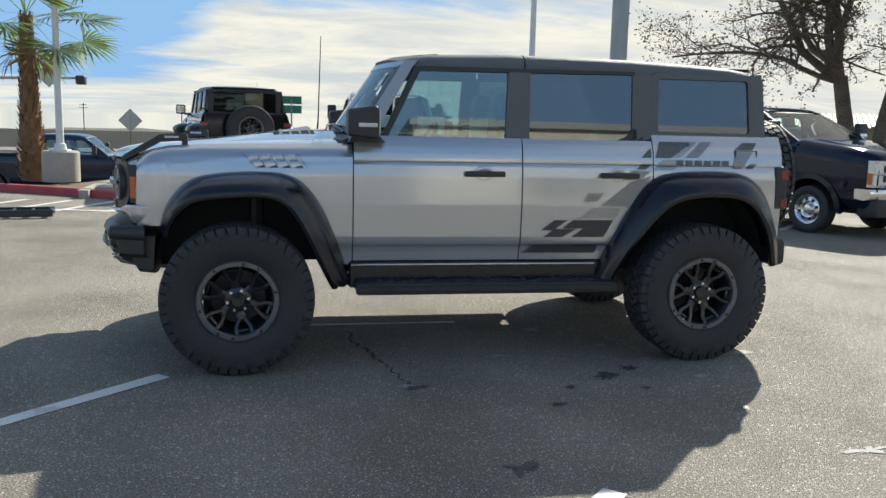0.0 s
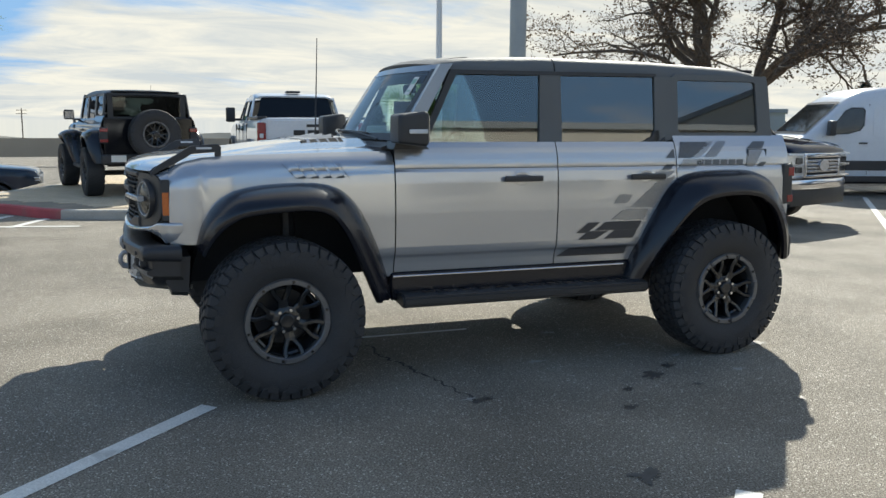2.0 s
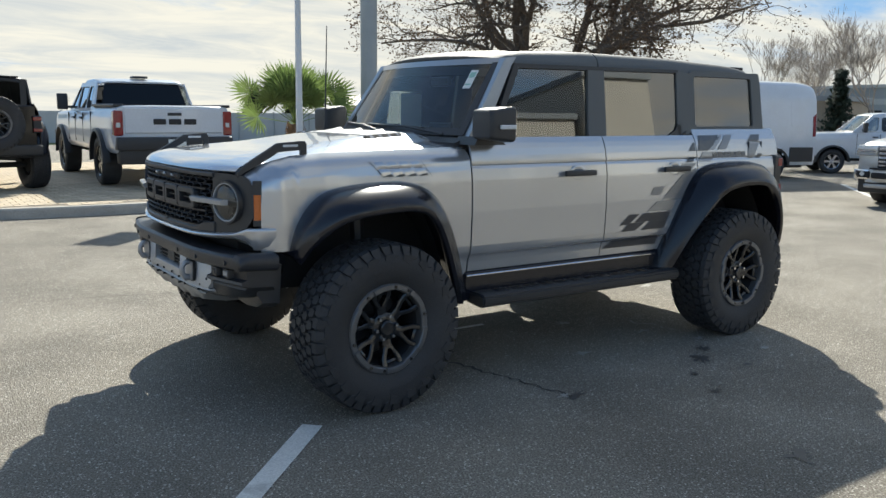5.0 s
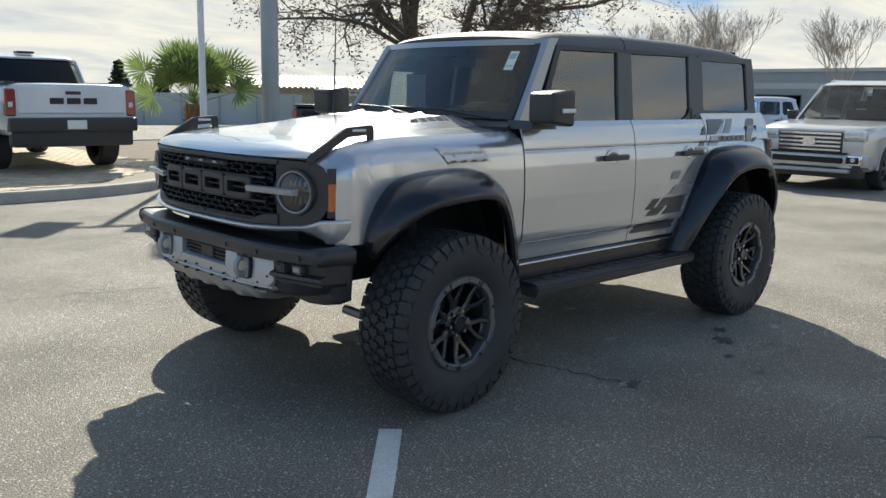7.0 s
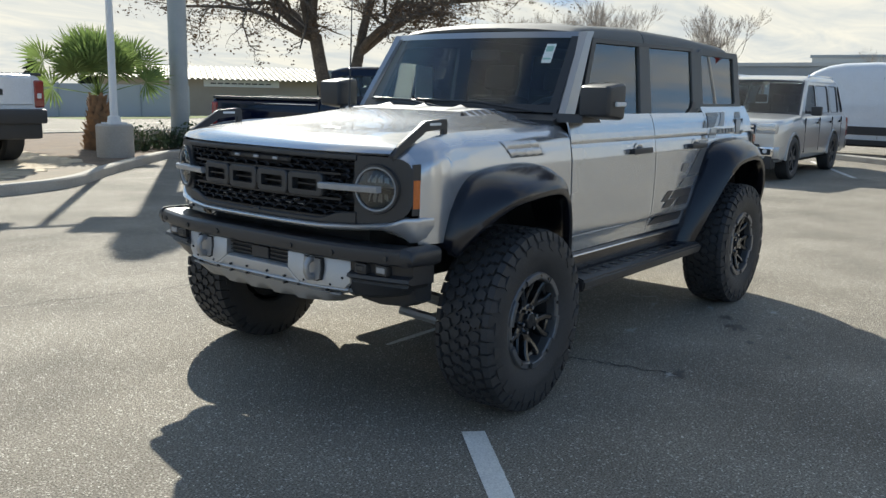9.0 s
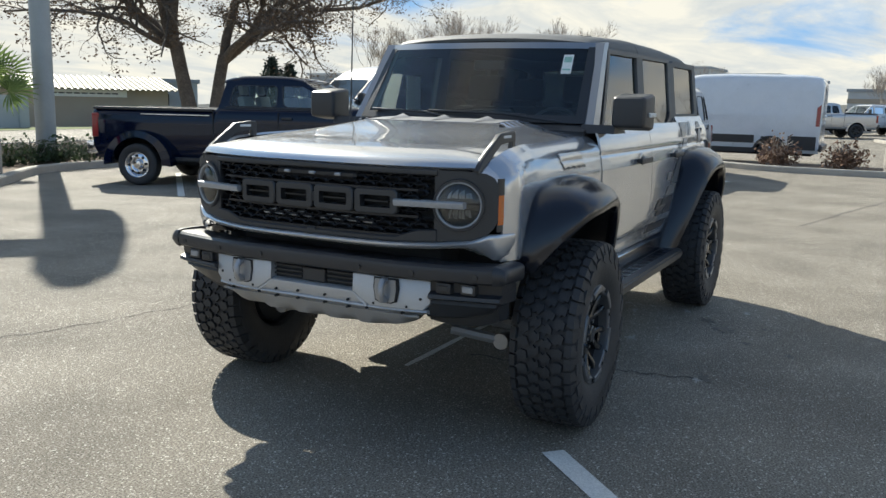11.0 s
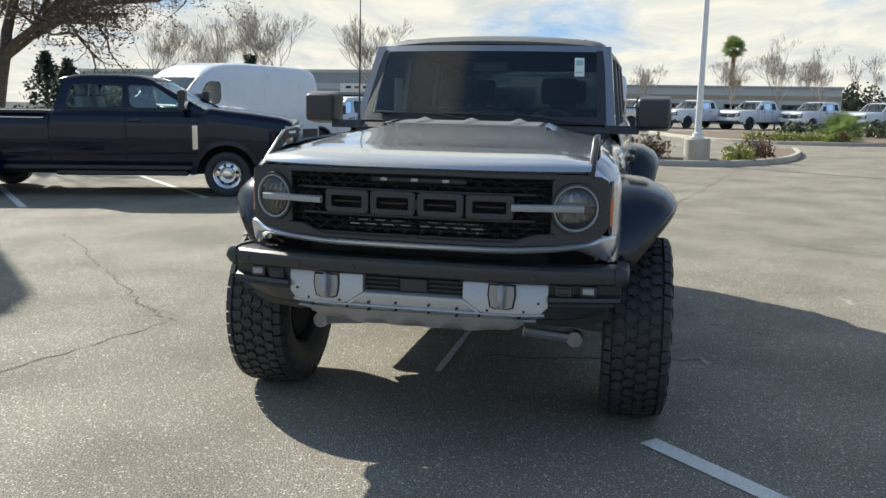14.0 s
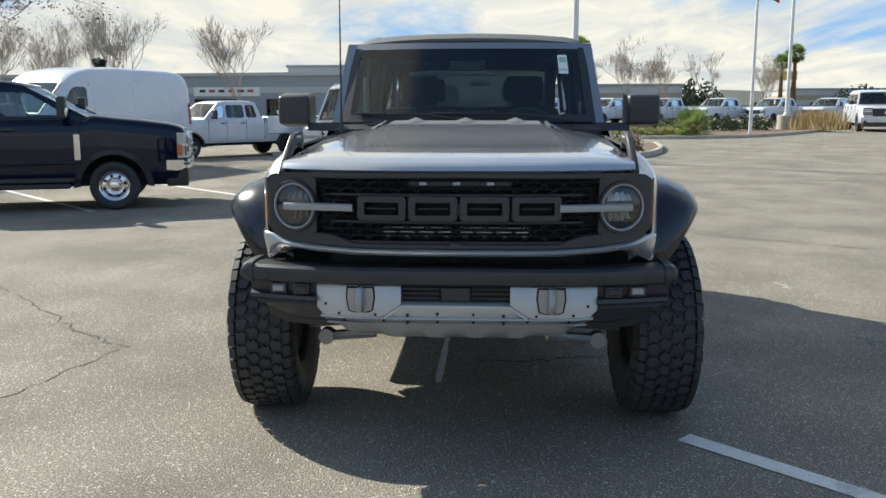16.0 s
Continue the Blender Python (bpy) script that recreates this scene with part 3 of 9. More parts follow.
cut2 = min(range(len(ISLAND)), key=lambda i: abs(ISLAND[i][0] - 2.6))
cut0 = min(range(len(ISLAND)), key=lambda i: abs(ISLAND[i][0] + 5.0))
SIDE_EDGE = [(10.0, -5.05), (11.8, -5.1), (13.0, -4.9), (13.5, -4.6), (15.2, -4.0), (19.6, -3.2)]
kerb("kerb_side", smooth_line([(x, y) for y, x in SIDE_EDGE], 5), CONCRETE, "low concrete kerb along the paving", 0.15, -0.16)
deck("planter_left", ISLAND[:cut0 + 1], lambda n: [(x, y + 3.2) for x, y in n], SOIL, 0.12, "bare soil planter under the palm", "planter")
deck("pavement_apron", ISLAND[cut0:cut2 + 1], lambda n: [(max(x, -3.3), 19.6) for x, y in n], JOINT, 0.138, "sandy bedding under the display island paving", "pavement")
deck("planter", ISLAND[cut2:], lambda n: [(x, 19.6) for x, y in n], SOIL, 0.12, "bare soil planter behind the kerb", "planter")
kerb("kerb_back", [(26, 19.6), (10, 19.6), (0, 19.6), (-12, 19.6), (-30, 24.5)], CONCRETE, "bare concrete kerb along the road")
bm = bmesh.new()
for x0, x1 in ((-60, -10), (-10, 15), (15, 60)):
    q = [(x0, 33.0), (x1, 33.0), (x1, 37.5), (x0, 37.5)]
    bm.faces.new([bm.verts.new((x, y, gz(x, y) + 0.02)) for x, y in q])
tagged(part("verge", bm, GRASS_SOIL), "strip of thin green verge beyond the road", "grass", kind="structure")


# ---- wheels ----
def tyre_bm(radius, width, rim, tread=True):
    """A tyre with bulging walls, turned round y, with interlocking tread blocks and shoulder lugs."""
    bm = bmesh.new()
    h = width / 2
    g = radius - 0.017 if tread else radius
    lathe(bm, [(-h * 0.62, rim - 0.01), (-h * 0.78, rim + 0.004), (-h * 0.92, rim + (g - rim) * 0.22), (-h * 1.0, rim + (g - rim) * 0.5),
               (-h * 0.985, rim + (g - rim) * 0.74), (-h * 0.9, g - 0.022), (-h * 0.8, g - 0.006), (-h * 0.4, g), (0, g + 0.001), (h * 0.4, g), (h * 0.8, g - 0.006),
               (h * 0.9, g - 0.022), (h * 0.985, rim + (g - rim) * 0.74), (h * 1.0, rim + (g - rim) * 0.5), (h * 0.92, rim + (g - rim) * 0.22),
               (h * 0.78, rim + 0.004), (h * 0.62, rim - 0.01)], "y", 56)
    if tread:
        n = 44

        def block(outline, t0, top, low):
            lo, hi = [], []
            for a, y in outline:
                t = t0 + a / radius
                drop = 0.006 * (abs(y) / h) ** 2
                hi.append(bm.verts.new(((top - drop) * math.cos(t), y, (top - drop) * math.sin(t))))
                lo.append(bm.verts.new((low * math.cos(t), y, low * math.sin(t))))
            bm.faces.new(hi)
            k = len(outline)
            for i in range(k):
                bm.faces.new((hi[i], lo[i], lo[(i + 1) % k], hi[(i + 1) % k]))

        p = 2 * math.pi * radius / n
        for i in range(n):
            t = 2 * math.pi * i / n
            wob = 0.004 * math.sin(i * 2.4)
            for s in (-1, 1):
                block([(-p * 0.36, s * h * 0.03), (p * 0.1, s * h * 0.01), (p * 0.42, s * h * 0.14), (p * 0.24, s * h * 0.2), (p * 0.34, s * h * 0.3),
                       (-p * 0.06, s * (h * 0.34 + wob)), (-p * 0.42, s * h * 0.2), (-p * 0.22, s * h * 0.12)], t + s * 0.3 * p / radius, radius, g - 0.01)
                block([(-p * 0.34, s * h * 0.4), (p * 0.2, s * (h * 0.34 + wob)), (p * 0.42, s * h * 0.48), (p * 0.26, s * h * 0.54), (p * 0.34, s * h * 0.64),
                       (-p * 0.2, s * h * 0.68), (-p * 0.4, s * h * 0.56)], t + (0.5 + s * 0.2) * p / radius, radius, g - 0.01)
                # shoulder lug that wraps on to the wall
                lug = [(-0.43, 0.72, radius - 0.002), (0.36, 0.72, radius - 0.002), (0.42, 0.9, radius - 0.011), (0.26, 0.985, radius - (0.075 if i % 2 else 0.045)),
                       (-0.32, 0.985, radius - (0.055 if i % 2 else 0.085)), (-0.43, 0.9, radius - 0.011)]
                hi, lo = [], []
                for a, yy, rr in lug:
                    tt = t + a * p / radius + (0.25 if s > 0 else 0) * p / radius
                    hi.append(bm.verts.new((rr * math.cos(tt), s * h * yy * 1.015, rr * math.sin(tt))))
                    lo.append(bm.verts.new(((rr - 0.02) * math.cos(tt), s * h * min(yy, 0.95) * 0.97, (rr - 0.02) * math.sin(tt))))
                bm.faces.new((hi[0], hi[1], hi[2], hi[5]))
                bm.faces.new((hi[5], hi[2], hi[3], hi[4]))
                for q in range(6):
                    bm.faces.new((hi[q], lo[q], lo[(q + 1) % 6], hi[(q + 1) % 6]))
        for s in (-1, 1):
            for i in range(n):
                t = 2 * math.pi * (i + 0.5 * (i % 2)) / n
                r0, r1 = g - 0.075 - 0.012 * (i % 2), g - 0.035
                y = s * h * 1.012
                q = [(r0, t - 0.03), (r1, t - 0.055), (r1, t + 0.02), (r0 + 0.012, t + 0.04)]
                hi = [bm.verts.new((r * math.cos(a), y, r * math.sin(a))) for r, a in q]
                lo = [bm.verts.new((r * math.cos(a), s * h * 0.95, r * math.sin(a))) for r, a in q]
                bm.faces.new(hi)
                for k in range(4):
                    bm.faces.new((hi[k], lo[k], lo[(k + 1) % 4], hi[(k + 1) % 4]))
        # raised plain bars where the maker's writing runs round the wall
        for s in (-1, 1):
            for arc in (-1.25, 1.9):
                for k in range(11):
                    if k == 5:
                        continue
                    t = arc + k * 0.075
                    r0, r1 = rim + (g - rim) * 0.42, rim + (g - rim) * 0.56
                    y = s * h * 1.004
                    q = [(r0, t), (r1, t), (r1, t + 0.045), (r0, t + 0.045)]
                    bm.faces.new([bm.verts.new((r * math.cos(a), y, r * math.sin(a))) for r, a in q])
    return bm


def offroad_wheel(parent, name="wheel"):
    """A beadlock wheel, its outer face towards -y, with its centre at the origin."""
    w = part(name, tyre_bm(0.452, 0.315, 0.232), RUBBER, parent, "knobbly all-terrain tyre", 30)
    f = -0.115
    bm = bmesh.new()
    lathe(bm, [(f + 0.035, 0.205), (f - 0.012, 0.206), (f - 0.018, 0.212), (f - 0.018, 0.236), (f - 0.010, 0.243), (f + 0.04, 0.243)], "y", 48)
    part("beadlock_ring", bm, RIM_GREY, w, "smoked grey beadlock ring")
    for k in range(16):
        t = 2 * math.pi * (k + 0.5) / 16
        bm = bmesh.new()
        disc(bm, (0.2235 * math.cos(t), 0.2235 * math.sin(t)), 0.0085, "y", f - 0.024, f - 0.012, 6)
        part("ring_bolt", bm, RIM_BLACK, w)
    for k in range(6):                                 # raised pads of the ring, one over each spoke
        t = 2 * math.pi * k / 6
        bm = bmesh.new()
        arc = [t - 0.27 + 0.54 * q / 6 for q in range(7)]
        loft(bm, [[(r * math.cos(a), y, r * math.sin(a)) for r, y in ((0.206, f - 0.012), (0.207, f - 0.024), (0.211, f - 0.028), (0.234, f - 0.028), (0.239, f - 0.022), (0.24, f - 0.008))] for a in arc], False, False)
        for a in (arc[0], arc[-1]):
            bm.faces.new([bm.verts.new((r * math.cos(a), y, r * math.sin(a))) for r, y in ((0.206, f - 0.012), (0.207, f - 0.024), (0.211, f - 0.028), (0.234, f - 0.028), (0.239, f - 0.022), (0.24, f - 0.008))])
        part("ring_pad", bm, RIM_GREY, w, "", 30)
    bm = bmesh.new()
    lathe(bm, [(f + 0.03, 0.2), (0.1, 0.2), (0.12, 0.205)], "y", 40)
    lathe(bm, [(0.09, 0.0), (0.09, 0.2)], "y", 24)
    part("barrel", bm, DARK, w)
    bm = bmesh.new()
    lathe(bm, [(0.045, 0.05), (0.04, 0.16), (0.055, 0.17), (0.075, 0.17)], "y", 36)
    part("brake_disc", bm, GREY_METAL, w)
    bm = bmesh.new()

    def arm(st, path):
        """A bevelled bar along (radius, offset, half width, depth) stations."""
        loft(st, [[(r, d + 0.045, o - h), (r, d + 0.006, o - h), (r, d, o - h * 0.55), (r, d, o + h * 0.55), (r, d + 0.006, o + h), (r, d + 0.045, o + h)] for r, o, h, d in path], True, True)

    for k in range(6):
        t = 2 * math.pi * k / 6
        st = bmesh.new()
        arm(st, [(0.04, 0.0, 0.028, f + 0.034), (0.08, 0.0, 0.026, f + 0.03), (0.118, 0.0, 0.029, f + 0.024)])
        for q in (-1, 1):
            arm(st, [(0.1, q * 0.008, 0.015, f + 0.027), (0.13, q * 0.024, 0.015, f + 0.02), (0.158, q * 0.04, 0.0145, f + 0.012), (0.182, q * 0.046, 0.0145, f + 0.004), (0.208, q * 0.047, 0.016, f - 0.004)])
        arm(st, [(0.178, 0.0, 0.04, f + 0.02), (0.19, 0.0, 0.042, f + 0.014)])
        bmesh.ops.rotate(st, verts=st.verts[:], cent=(0, 0, 0), matrix=Matrix.Rotation(t, 3, "Y"))
        me = bpy.data.meshes.new("spoke")
        st.to_mesh(me)
        st.free()
        bm.from_mesh(me)
        bpy.data.meshes.remove(me)
    part("spokes", bm, RIM_BLACK, w)
    bm = bmesh.new()
    lathe(bm, [(f + 0.07, 0.08), (f + 0.034, 0.078), (f + 0.028, 0.066), (f + 0.024, 0.045), (f + 0.004, 0.04), (f + 0.0, 0.034), (f + 0.002, 0.0)], "y", 24)
    part("hub_cap", bm, RIM_BLACK, w)
    for k in range(6):
        t = 2 * math.pi * (k + 0.5) / 6
        bm = bmesh.new()
        disc(bm, (0.062 * math.cos(t), 0.062 * math.sin(t)), 0.0095, "y", f + 0.006, f + 0.04, 6)
        part("lug_nut", bm, CHROME, w)
    return w


def road_wheel(parent, radius, width, rim, mat=None, spokes=5, steel=False):
    """A plain road wheel, its outer face towards -y."""
    w = part("wheel", tyre_bm(radius, width, rim, False), RUBBER, parent, "black road tyre")
    mat = mat or ALLOY
    f = -width * 0.4
    bm = bmesh.new()
    lathe(bm, [(f + 0.05, rim * 0.92), (f - 0.005, rim * 0.94), (f - 0.012, rim), (f + 0.03, rim + 0.012)], "y", 28)
    lathe(bm, [(f + 0.03, 0.0), (f + 0.005, rim * 0.16), (f + 0.01, rim * 0.3), (f + 0.04, rim * 0.36)], "y", 18)
    if steel:
        lathe(bm, [(f + 0.04, rim * 0.95), (f + 0.03, rim * 0.8), (f + 0.012, rim * 0.62), (f + 0.015, rim * 0.5), (f + 0.03, rim * 0.42), (f - 0.01, rim * 0.3), (f - 0.02, 0.0)], "y", 28)
    for k in range(0 if steel else spokes):
        t = 2 * math.pi * k / spokes
        vs = prism(bm, [(rim * 0.2, -rim * 0.12), (rim * 0.95, -rim * 0.17), (rim * 0.95, rim * 0.17), (rim * 0.2, rim * 0.12)], "y", f + 0.008, f + 0.04)
        bmesh.ops.rotate(bm, verts=vs, cent=(0, 0, 0), matrix=Matrix.Rotation(t, 3, "Y"))
    part("rim", bm, mat, w)
    if steel:
        for k in range(8):
            t = 2 * math.pi * k / 8
            bm = bmesh.new()
            disc(bm, (rim * 0.68 * math.cos(t), rim * 0.68 * math.sin(t)), rim * 0.11, "y", f + 0.008, f + 0.05, 10)
            part("hand_hole", bm, DARK, w)
    bm = bmesh.new()
    lathe(bm, [(f + 0.09, 0.0), (f + 0.09, rim * 0.95), (f + 0.02, rim * 0.95)], "y", 24)
    part("brake", bm, DARK, w)
    return w


# ---- the off-road four-door wagon: nose towards -x ----
SIDE = [(0.55, 0.80), (0.63, 0.812), (0.70, 0.823), (0.735, 0.832), (0.752, 0.847), (0.80, 0.856), (1.0, 0.864), (1.18, 0.859), (1.252, 0.849), (1.262, 0.84),
        (1.272, 0.846), (1.32, 0.838), (1.36, 0.828), (1.395, 0.814), (1.425, 0.796), (1.47, 0.772)]
FENDER_TOP = [(-2.22, 1.222), (-2.17, 1.237), (-2.11, 1.264), (-2.06, 1.293), (-2.0, 1.318), (-1.9, 1.34), (-1.7, 1.352), (-1.2, 1.364), (-0.8, 1.372)]
ARCH_F = dict(
    a=[(-1.955, 0.862), (-1.925, 0.985), (-1.85, 1.095), (-1.75, 1.165), (-1.6, 1.19), (-1.42, 1.2), (-1.24, 1.195), (-1.12, 1.15), (-1.02, 1.03), (-0.93, 0.84), (-0.86, 0.65), (-0.815, 0.5)],
    b=[(-1.94, 0.825), (-1.9, 0.92), (-1.825, 1.012), (-1.735, 1.07), (-1.6, 1.09), (-1.44, 1.1), (-1.31, 1.095), (-1.21, 1.055), (-1.12, 0.94), (-1.03, 0.76), (-0.955, 0.6), (-0.9, 0.485)],
    y=[0.93, 1.0, 1.07, 1.115, 1.128, 1.122, 1.11, 1.09, 1.06, 1.015, 0.97, 0.93])
ARCH_R = dict(
    a=[(0.775, 0.5), (0.85, 0.72), (0.97, 0.95), (1.08, 1.12), (1.18, 1.205), (1.34, 1.235), (1.6, 1.24), (1.78, 1.23), (1.9, 1.16), (1.98, 1.02), (2.05, 0.84), (2.09, 0.62)],
    b=[(0.835, 0.49), (0.92, 0.7), (1.03, 0.88), (1.13, 1.01), (1.23, 1.085), (1.38, 1.115), (1.56, 1.12), (1.7, 1.1), (1.82, 1.03), (1.91, 0.9), (1.98, 0.76), (2.03, 0.62)],
    y=[0.915, 0.98, 1.03, 1.06, 1.078, 1.085, 1.085, 1.08, 1.07, 1.055, 1.02, 0.97])


def side_y(z):
    return interp(SIDE, z)


def in_arch(x, z, grow=0.0):
    for arch in (ARCH_F, ARCH_R):
        b = arch["a"]
        if b[0][0] - 0.02 < x < b[-1][0] + 0.02:
            top = interp(b, x)
            if z < top - (0.045 if x > -1.78 else 0.085) + grow:
                return True
    return False


def wagon(place, paint, roofing, label, category, detail=True):
    root = thing("suv", label, category, place)

    # body sides, panel by panel
    def panel(name, x0, x1, s, zt, zb=0.645, top=None, nx=None):
        bm = bmesh.new()
        nx = nx or max(6, int((x1 - x0) / 0.035))
        zs = sorted(set([zb + (zt - zb) * j / 30 for j in range(31)] + [z + d for z, _ in SIDE for d in (-0.002, 0.002) if zb + 0.003 < z < zt - 0.003]))
        n = 44 if top else len(zs) - 1

        def f(u, v):
            x = x0 + (x1 - x0) * u
            hi = top(x) if top else zt
            low = zb if not top or x > -1.9 else 0.868
            z = low + (hi - low) * v if top else zs[round(v * n)]
            y = side_y(z)
            if top:                                   # fender: rolls over at its top, tucks in at its nose
                y = side_y(min(z, 1.28)) - 0.004
                d = hi - z
                if d < 0.10:
                    y -= 0.085 * (1 - d / 0.10) ** 2.2
                y += 0.014 * min(1.0, max(0.0, (-1.75 - x) / 0.2)) - 0.036 * max(0.0, (-1.98 - x) / 0.108) ** 1.7
            return (x, s * y, z)
        surface(bm, nx, n, f, lambda c: not in_arch(c.x, c.z))
        thicken(bm, 0.012)
        part(name, bm, paint, root)

    for s in (-1, 1):
        panel("fender", -2.088, -0.812, s, 1.37, 0.62, lambda x: interp(FENDER_TOP, x), 60)
        panel("front_door", -0.805, 0.264, s, 1.425)
        panel("rear_door", 0.272, 1.152, s, 1.425)
        panel("quarter_panel", 1.16, 2.085, s, 1.47)

    # dark floor, inner sides and wheel wells
    part("floor_pan", one_box(-0.8, 2.05, -0.7, 0.7, 0.56, 0.68), DARK, root, "black floor pan")
    part("engine_bay", one_box(-2.1, -0.84, -0.55, 0.55, 0.62, 1.2), DARK, root)
    for x0, x1 in ((-0.84, -0.78), (0.84, 0.9), (2.02, 2.06)):
        part("bulkhead", one_box(x0, x1, -0.74, 0.74, 0.56, 1.2), DARK, root)
    for s in (-1, 1):
        part("inner_side", one_box(-0.84, 0.86, *(sorted((s * 0.70, s * 0.76))), 0.6, 1.38), DARK, root)
        for hx, hz in ((-1.45, 1.13), (1.475, 1.16)):
            bm = bmesh.new()
            pts = [(hx + 0.54 * math.cos(t), 0.6 + (hz - 0.6) * math.sin(t)) for t in [math.pi * k / 14 for k in range(15)]]
            loft(bm, [[(x, s * y, z) for x, z in pts] for y in (0.5, 0.8)], False)
            bm.faces.new([bm.verts.new((x, s * 0.5, z)) for x, z in pts])
            part("wheel_well", bm, DARK, root, "black wheel-well liner")

    # flares
    for arch, nm in ((ARCH_F, "front"), (ARCH_R, "rear")):
        hx, hz = (-1.475 if nm == "front" else 1.475), 0.45
        for s in (-1, 1):
            bm = bmesh.new()
            rings = []
            for (ax, az), (bx, bz), y in zip(arch["a"], arch["b"], arch["y"]):
                d = Vector((hx - bx, hz - bz)).normalized()
                ya = side_y(az) + 0.002
                ring = [(ax, ya - 0.05, az - 0.006), (ax, ya + 0.012, az), (ax + (bx - ax) * 0.25, ya + (y - ya) * 0.42, az + (bz - az) * 0.1),
                        (ax + (bx - ax) * 0.62, ya + (y - ya) * 0.8, az + (bz - az) * 0.5), (bx, y - 0.012, bz + 0.012), (bx + d.x * 0.012, y, bz + d.y * 0.012), (bx + d.x * 0.035, y - 0.008, bz + d.y * 0.035),
                        (bx + d.x * 0.042, y - 0.03, bz + d.y * 0.042), (bx + d.x * 0.03, y - 0.06, bz + d.y * 0.03), (ax + (bx - ax) * 0.6, ya + 0.02, az + (bz - az) * 0.75),
                        (ax + (bx - ax) * 0.5, ya - 0.1, az + (bz - az) * 0.6)]
                rings.append([(p[0], s * p[1], p[2]) for p in ring])
            # finer along the arch
            fine = []
            for r0, r1 in zip(rings, rings[1:]):
                for q in range(3):
                    fine.append([tuple(Vector(a).lerp(Vector(b), q / 3)) for a, b in zip(r0, r1)])
            fine.append(rings[-1])
            for _ in range(2):
                fine = [fine[0]] + [[tuple((Vector(a) + Vector(b) * 2 + Vector(c)) / 4) for a, b, c in zip(fine[i - 1], fine[i], fine[i + 1])] for i in range(1, len(fine) - 1)] + [fine[-1]]
            loft(bm, fine, True, True)
            part("wheel_flare", bm, FLARE_BLACK, root, "wide semi-gloss black wheel-arch flare", 50)

    # front face: bowed from lamp to lamp
    def face_x(y):
        return -2.295 + 0.095 * (abs(y) / 0.687) ** 3.0

    # hood
    def hood_front(y):
        return -2.305 + 0.135 * (abs(y) / 0.755) ** 3

    def hood_z(x, y):
        d = x - hood_front(y)
        e = abs(y) / 0.742
        z = interp([(0, 1.268), (0.012, 1.285), (0.035, 1.301), (0.08, 1.317), (0.16, 1.332), (0.3, 1.346), (0.5, 1.36), (0.8, 1.376), (1.2, 1.392), (1.5, 1.4)], d)
        z -= 0.03 * max(0.0, (e - 0.7) / 0.3) ** 2 * min(1.0, d / 0.2)
        rise = max(0.0, min(1.0, (x + 1.9) / 0.8))
        dome = rise * rise * (3 - 2 * rise) * max(0.0, min(1.0, (0.63 - 0.05 * rise - abs(y)) / 0.17))
        return z + 0.046 * dome

    def hood_at(u, v, lift=0.0, y_half=0.742):
        y = y_half * (2 * v - 1)
        x0, x1 = hood_front(y), -0.85 - 0.09 * (1 - (y / 0.742) ** 2)
        x = x0 + (x1 - x0) * u ** 1.25
        return (x, y, hood_z(x, y) + lift)

    bm = bmesh.new()
    surface(bm, 60, 64, hood_at)
    thicken(bm, 0.018)
    part("hood", bm, paint, root, "", 40)

    def hood_sheet(name, x0, x1, y0, y1, lift, mat, nx=10, ny=10, lab=""):
        """A thin sheet that follows the hood between two lines across it."""
        bm = bmesh.new()

        def f(u, v):
            y = y0 + (y1 - y0) * v
            x = x0 + (x1 - x0) * u
            x = min(x, -0.855 - 0.09 * (1 - (y / 0.742) ** 2))
            return (x, y, hood_z(x, y) + lift)
        surface(bm, nx, ny, f)
        thicken(bm, 0.004)
        return part(name, bm, mat, root, lab)

    hood_sheet("hood_panel", -1.24, -0.9, -0.4, 0.4, 0.003, HOOD_FILM, 14, 30, "satin graphite hood centre panel")
    for s in (-1, 1):
        # louvred outlet on the flank of the dome
        y, x = 0.475, -1.17
        bm = bmesh.new()
        zc = hood_z(x, y) + 0.01
        loft(bm, [[(x - 0.13, s * (y - 0.03), zc - 0.02), (x - 0.12, s * (y - 0.028), zc), (x + 0.13, s * (y - 0.045), zc + 0.02), (x + 0.14, s * (y - 0.045), zc - 0.02)],
                  [(x - 0.1, s * (y + 0.04), zc - 0.06), (x - 0.1, s * (y + 0.04), zc - 0.04), (x + 0.15, s * (y + 0.05), zc - 0.03), (x + 0.16, s * (y + 0.05), zc - 0.06)]], True, True)
        v = part("hood_vent", bm, DARK, root, "black louvred hood vent")
        for k in range(4):
            bm = bmesh.new()
            xk = x - 0.1 + k * 0.06
            loft(bm, [[(xk, s * (y - 0.035), zc + 0.002 * k), (xk + 0.028, s * (y - 0.04), zc + 0.012 + 0.003 * k), (xk + 0.03, s * (y - 0.04), zc - 0.002)],
                      [(xk + 0.012, s * (y + 0.046), zc - 0.046), (xk + 0.04, s * (y + 0.05), zc - 0.032), (xk + 0.042, s * (y + 0.05), zc - 0.046)]], True, True)
            part("louvre", bm, paint, v)
        for y in ((0.27, 0.0) if s > 0 else (0.27,)):      # small air outlets with a raised lip on the dark panel
            bm = bmesh.new()
            z0 = hood_z(-1.12, y) + 0.006
            yy = s * y
            loft(bm, [[(-1.2, yy - 0.01, z0 - 0.004), (-1.19, yy, z0 - 0.002), (-1.2, yy + 0.01, z0 - 0.004)],
                      [(-1.07, yy - 0.06, z0 + 0.0), (-1.06, yy, z0 + 0.022), (-1.07, yy + 0.06, z0 + 0.0)]], True, True)
            fin = part("hood_fin", bm, HOOD_FILM, root)
            bm = bmesh.new()
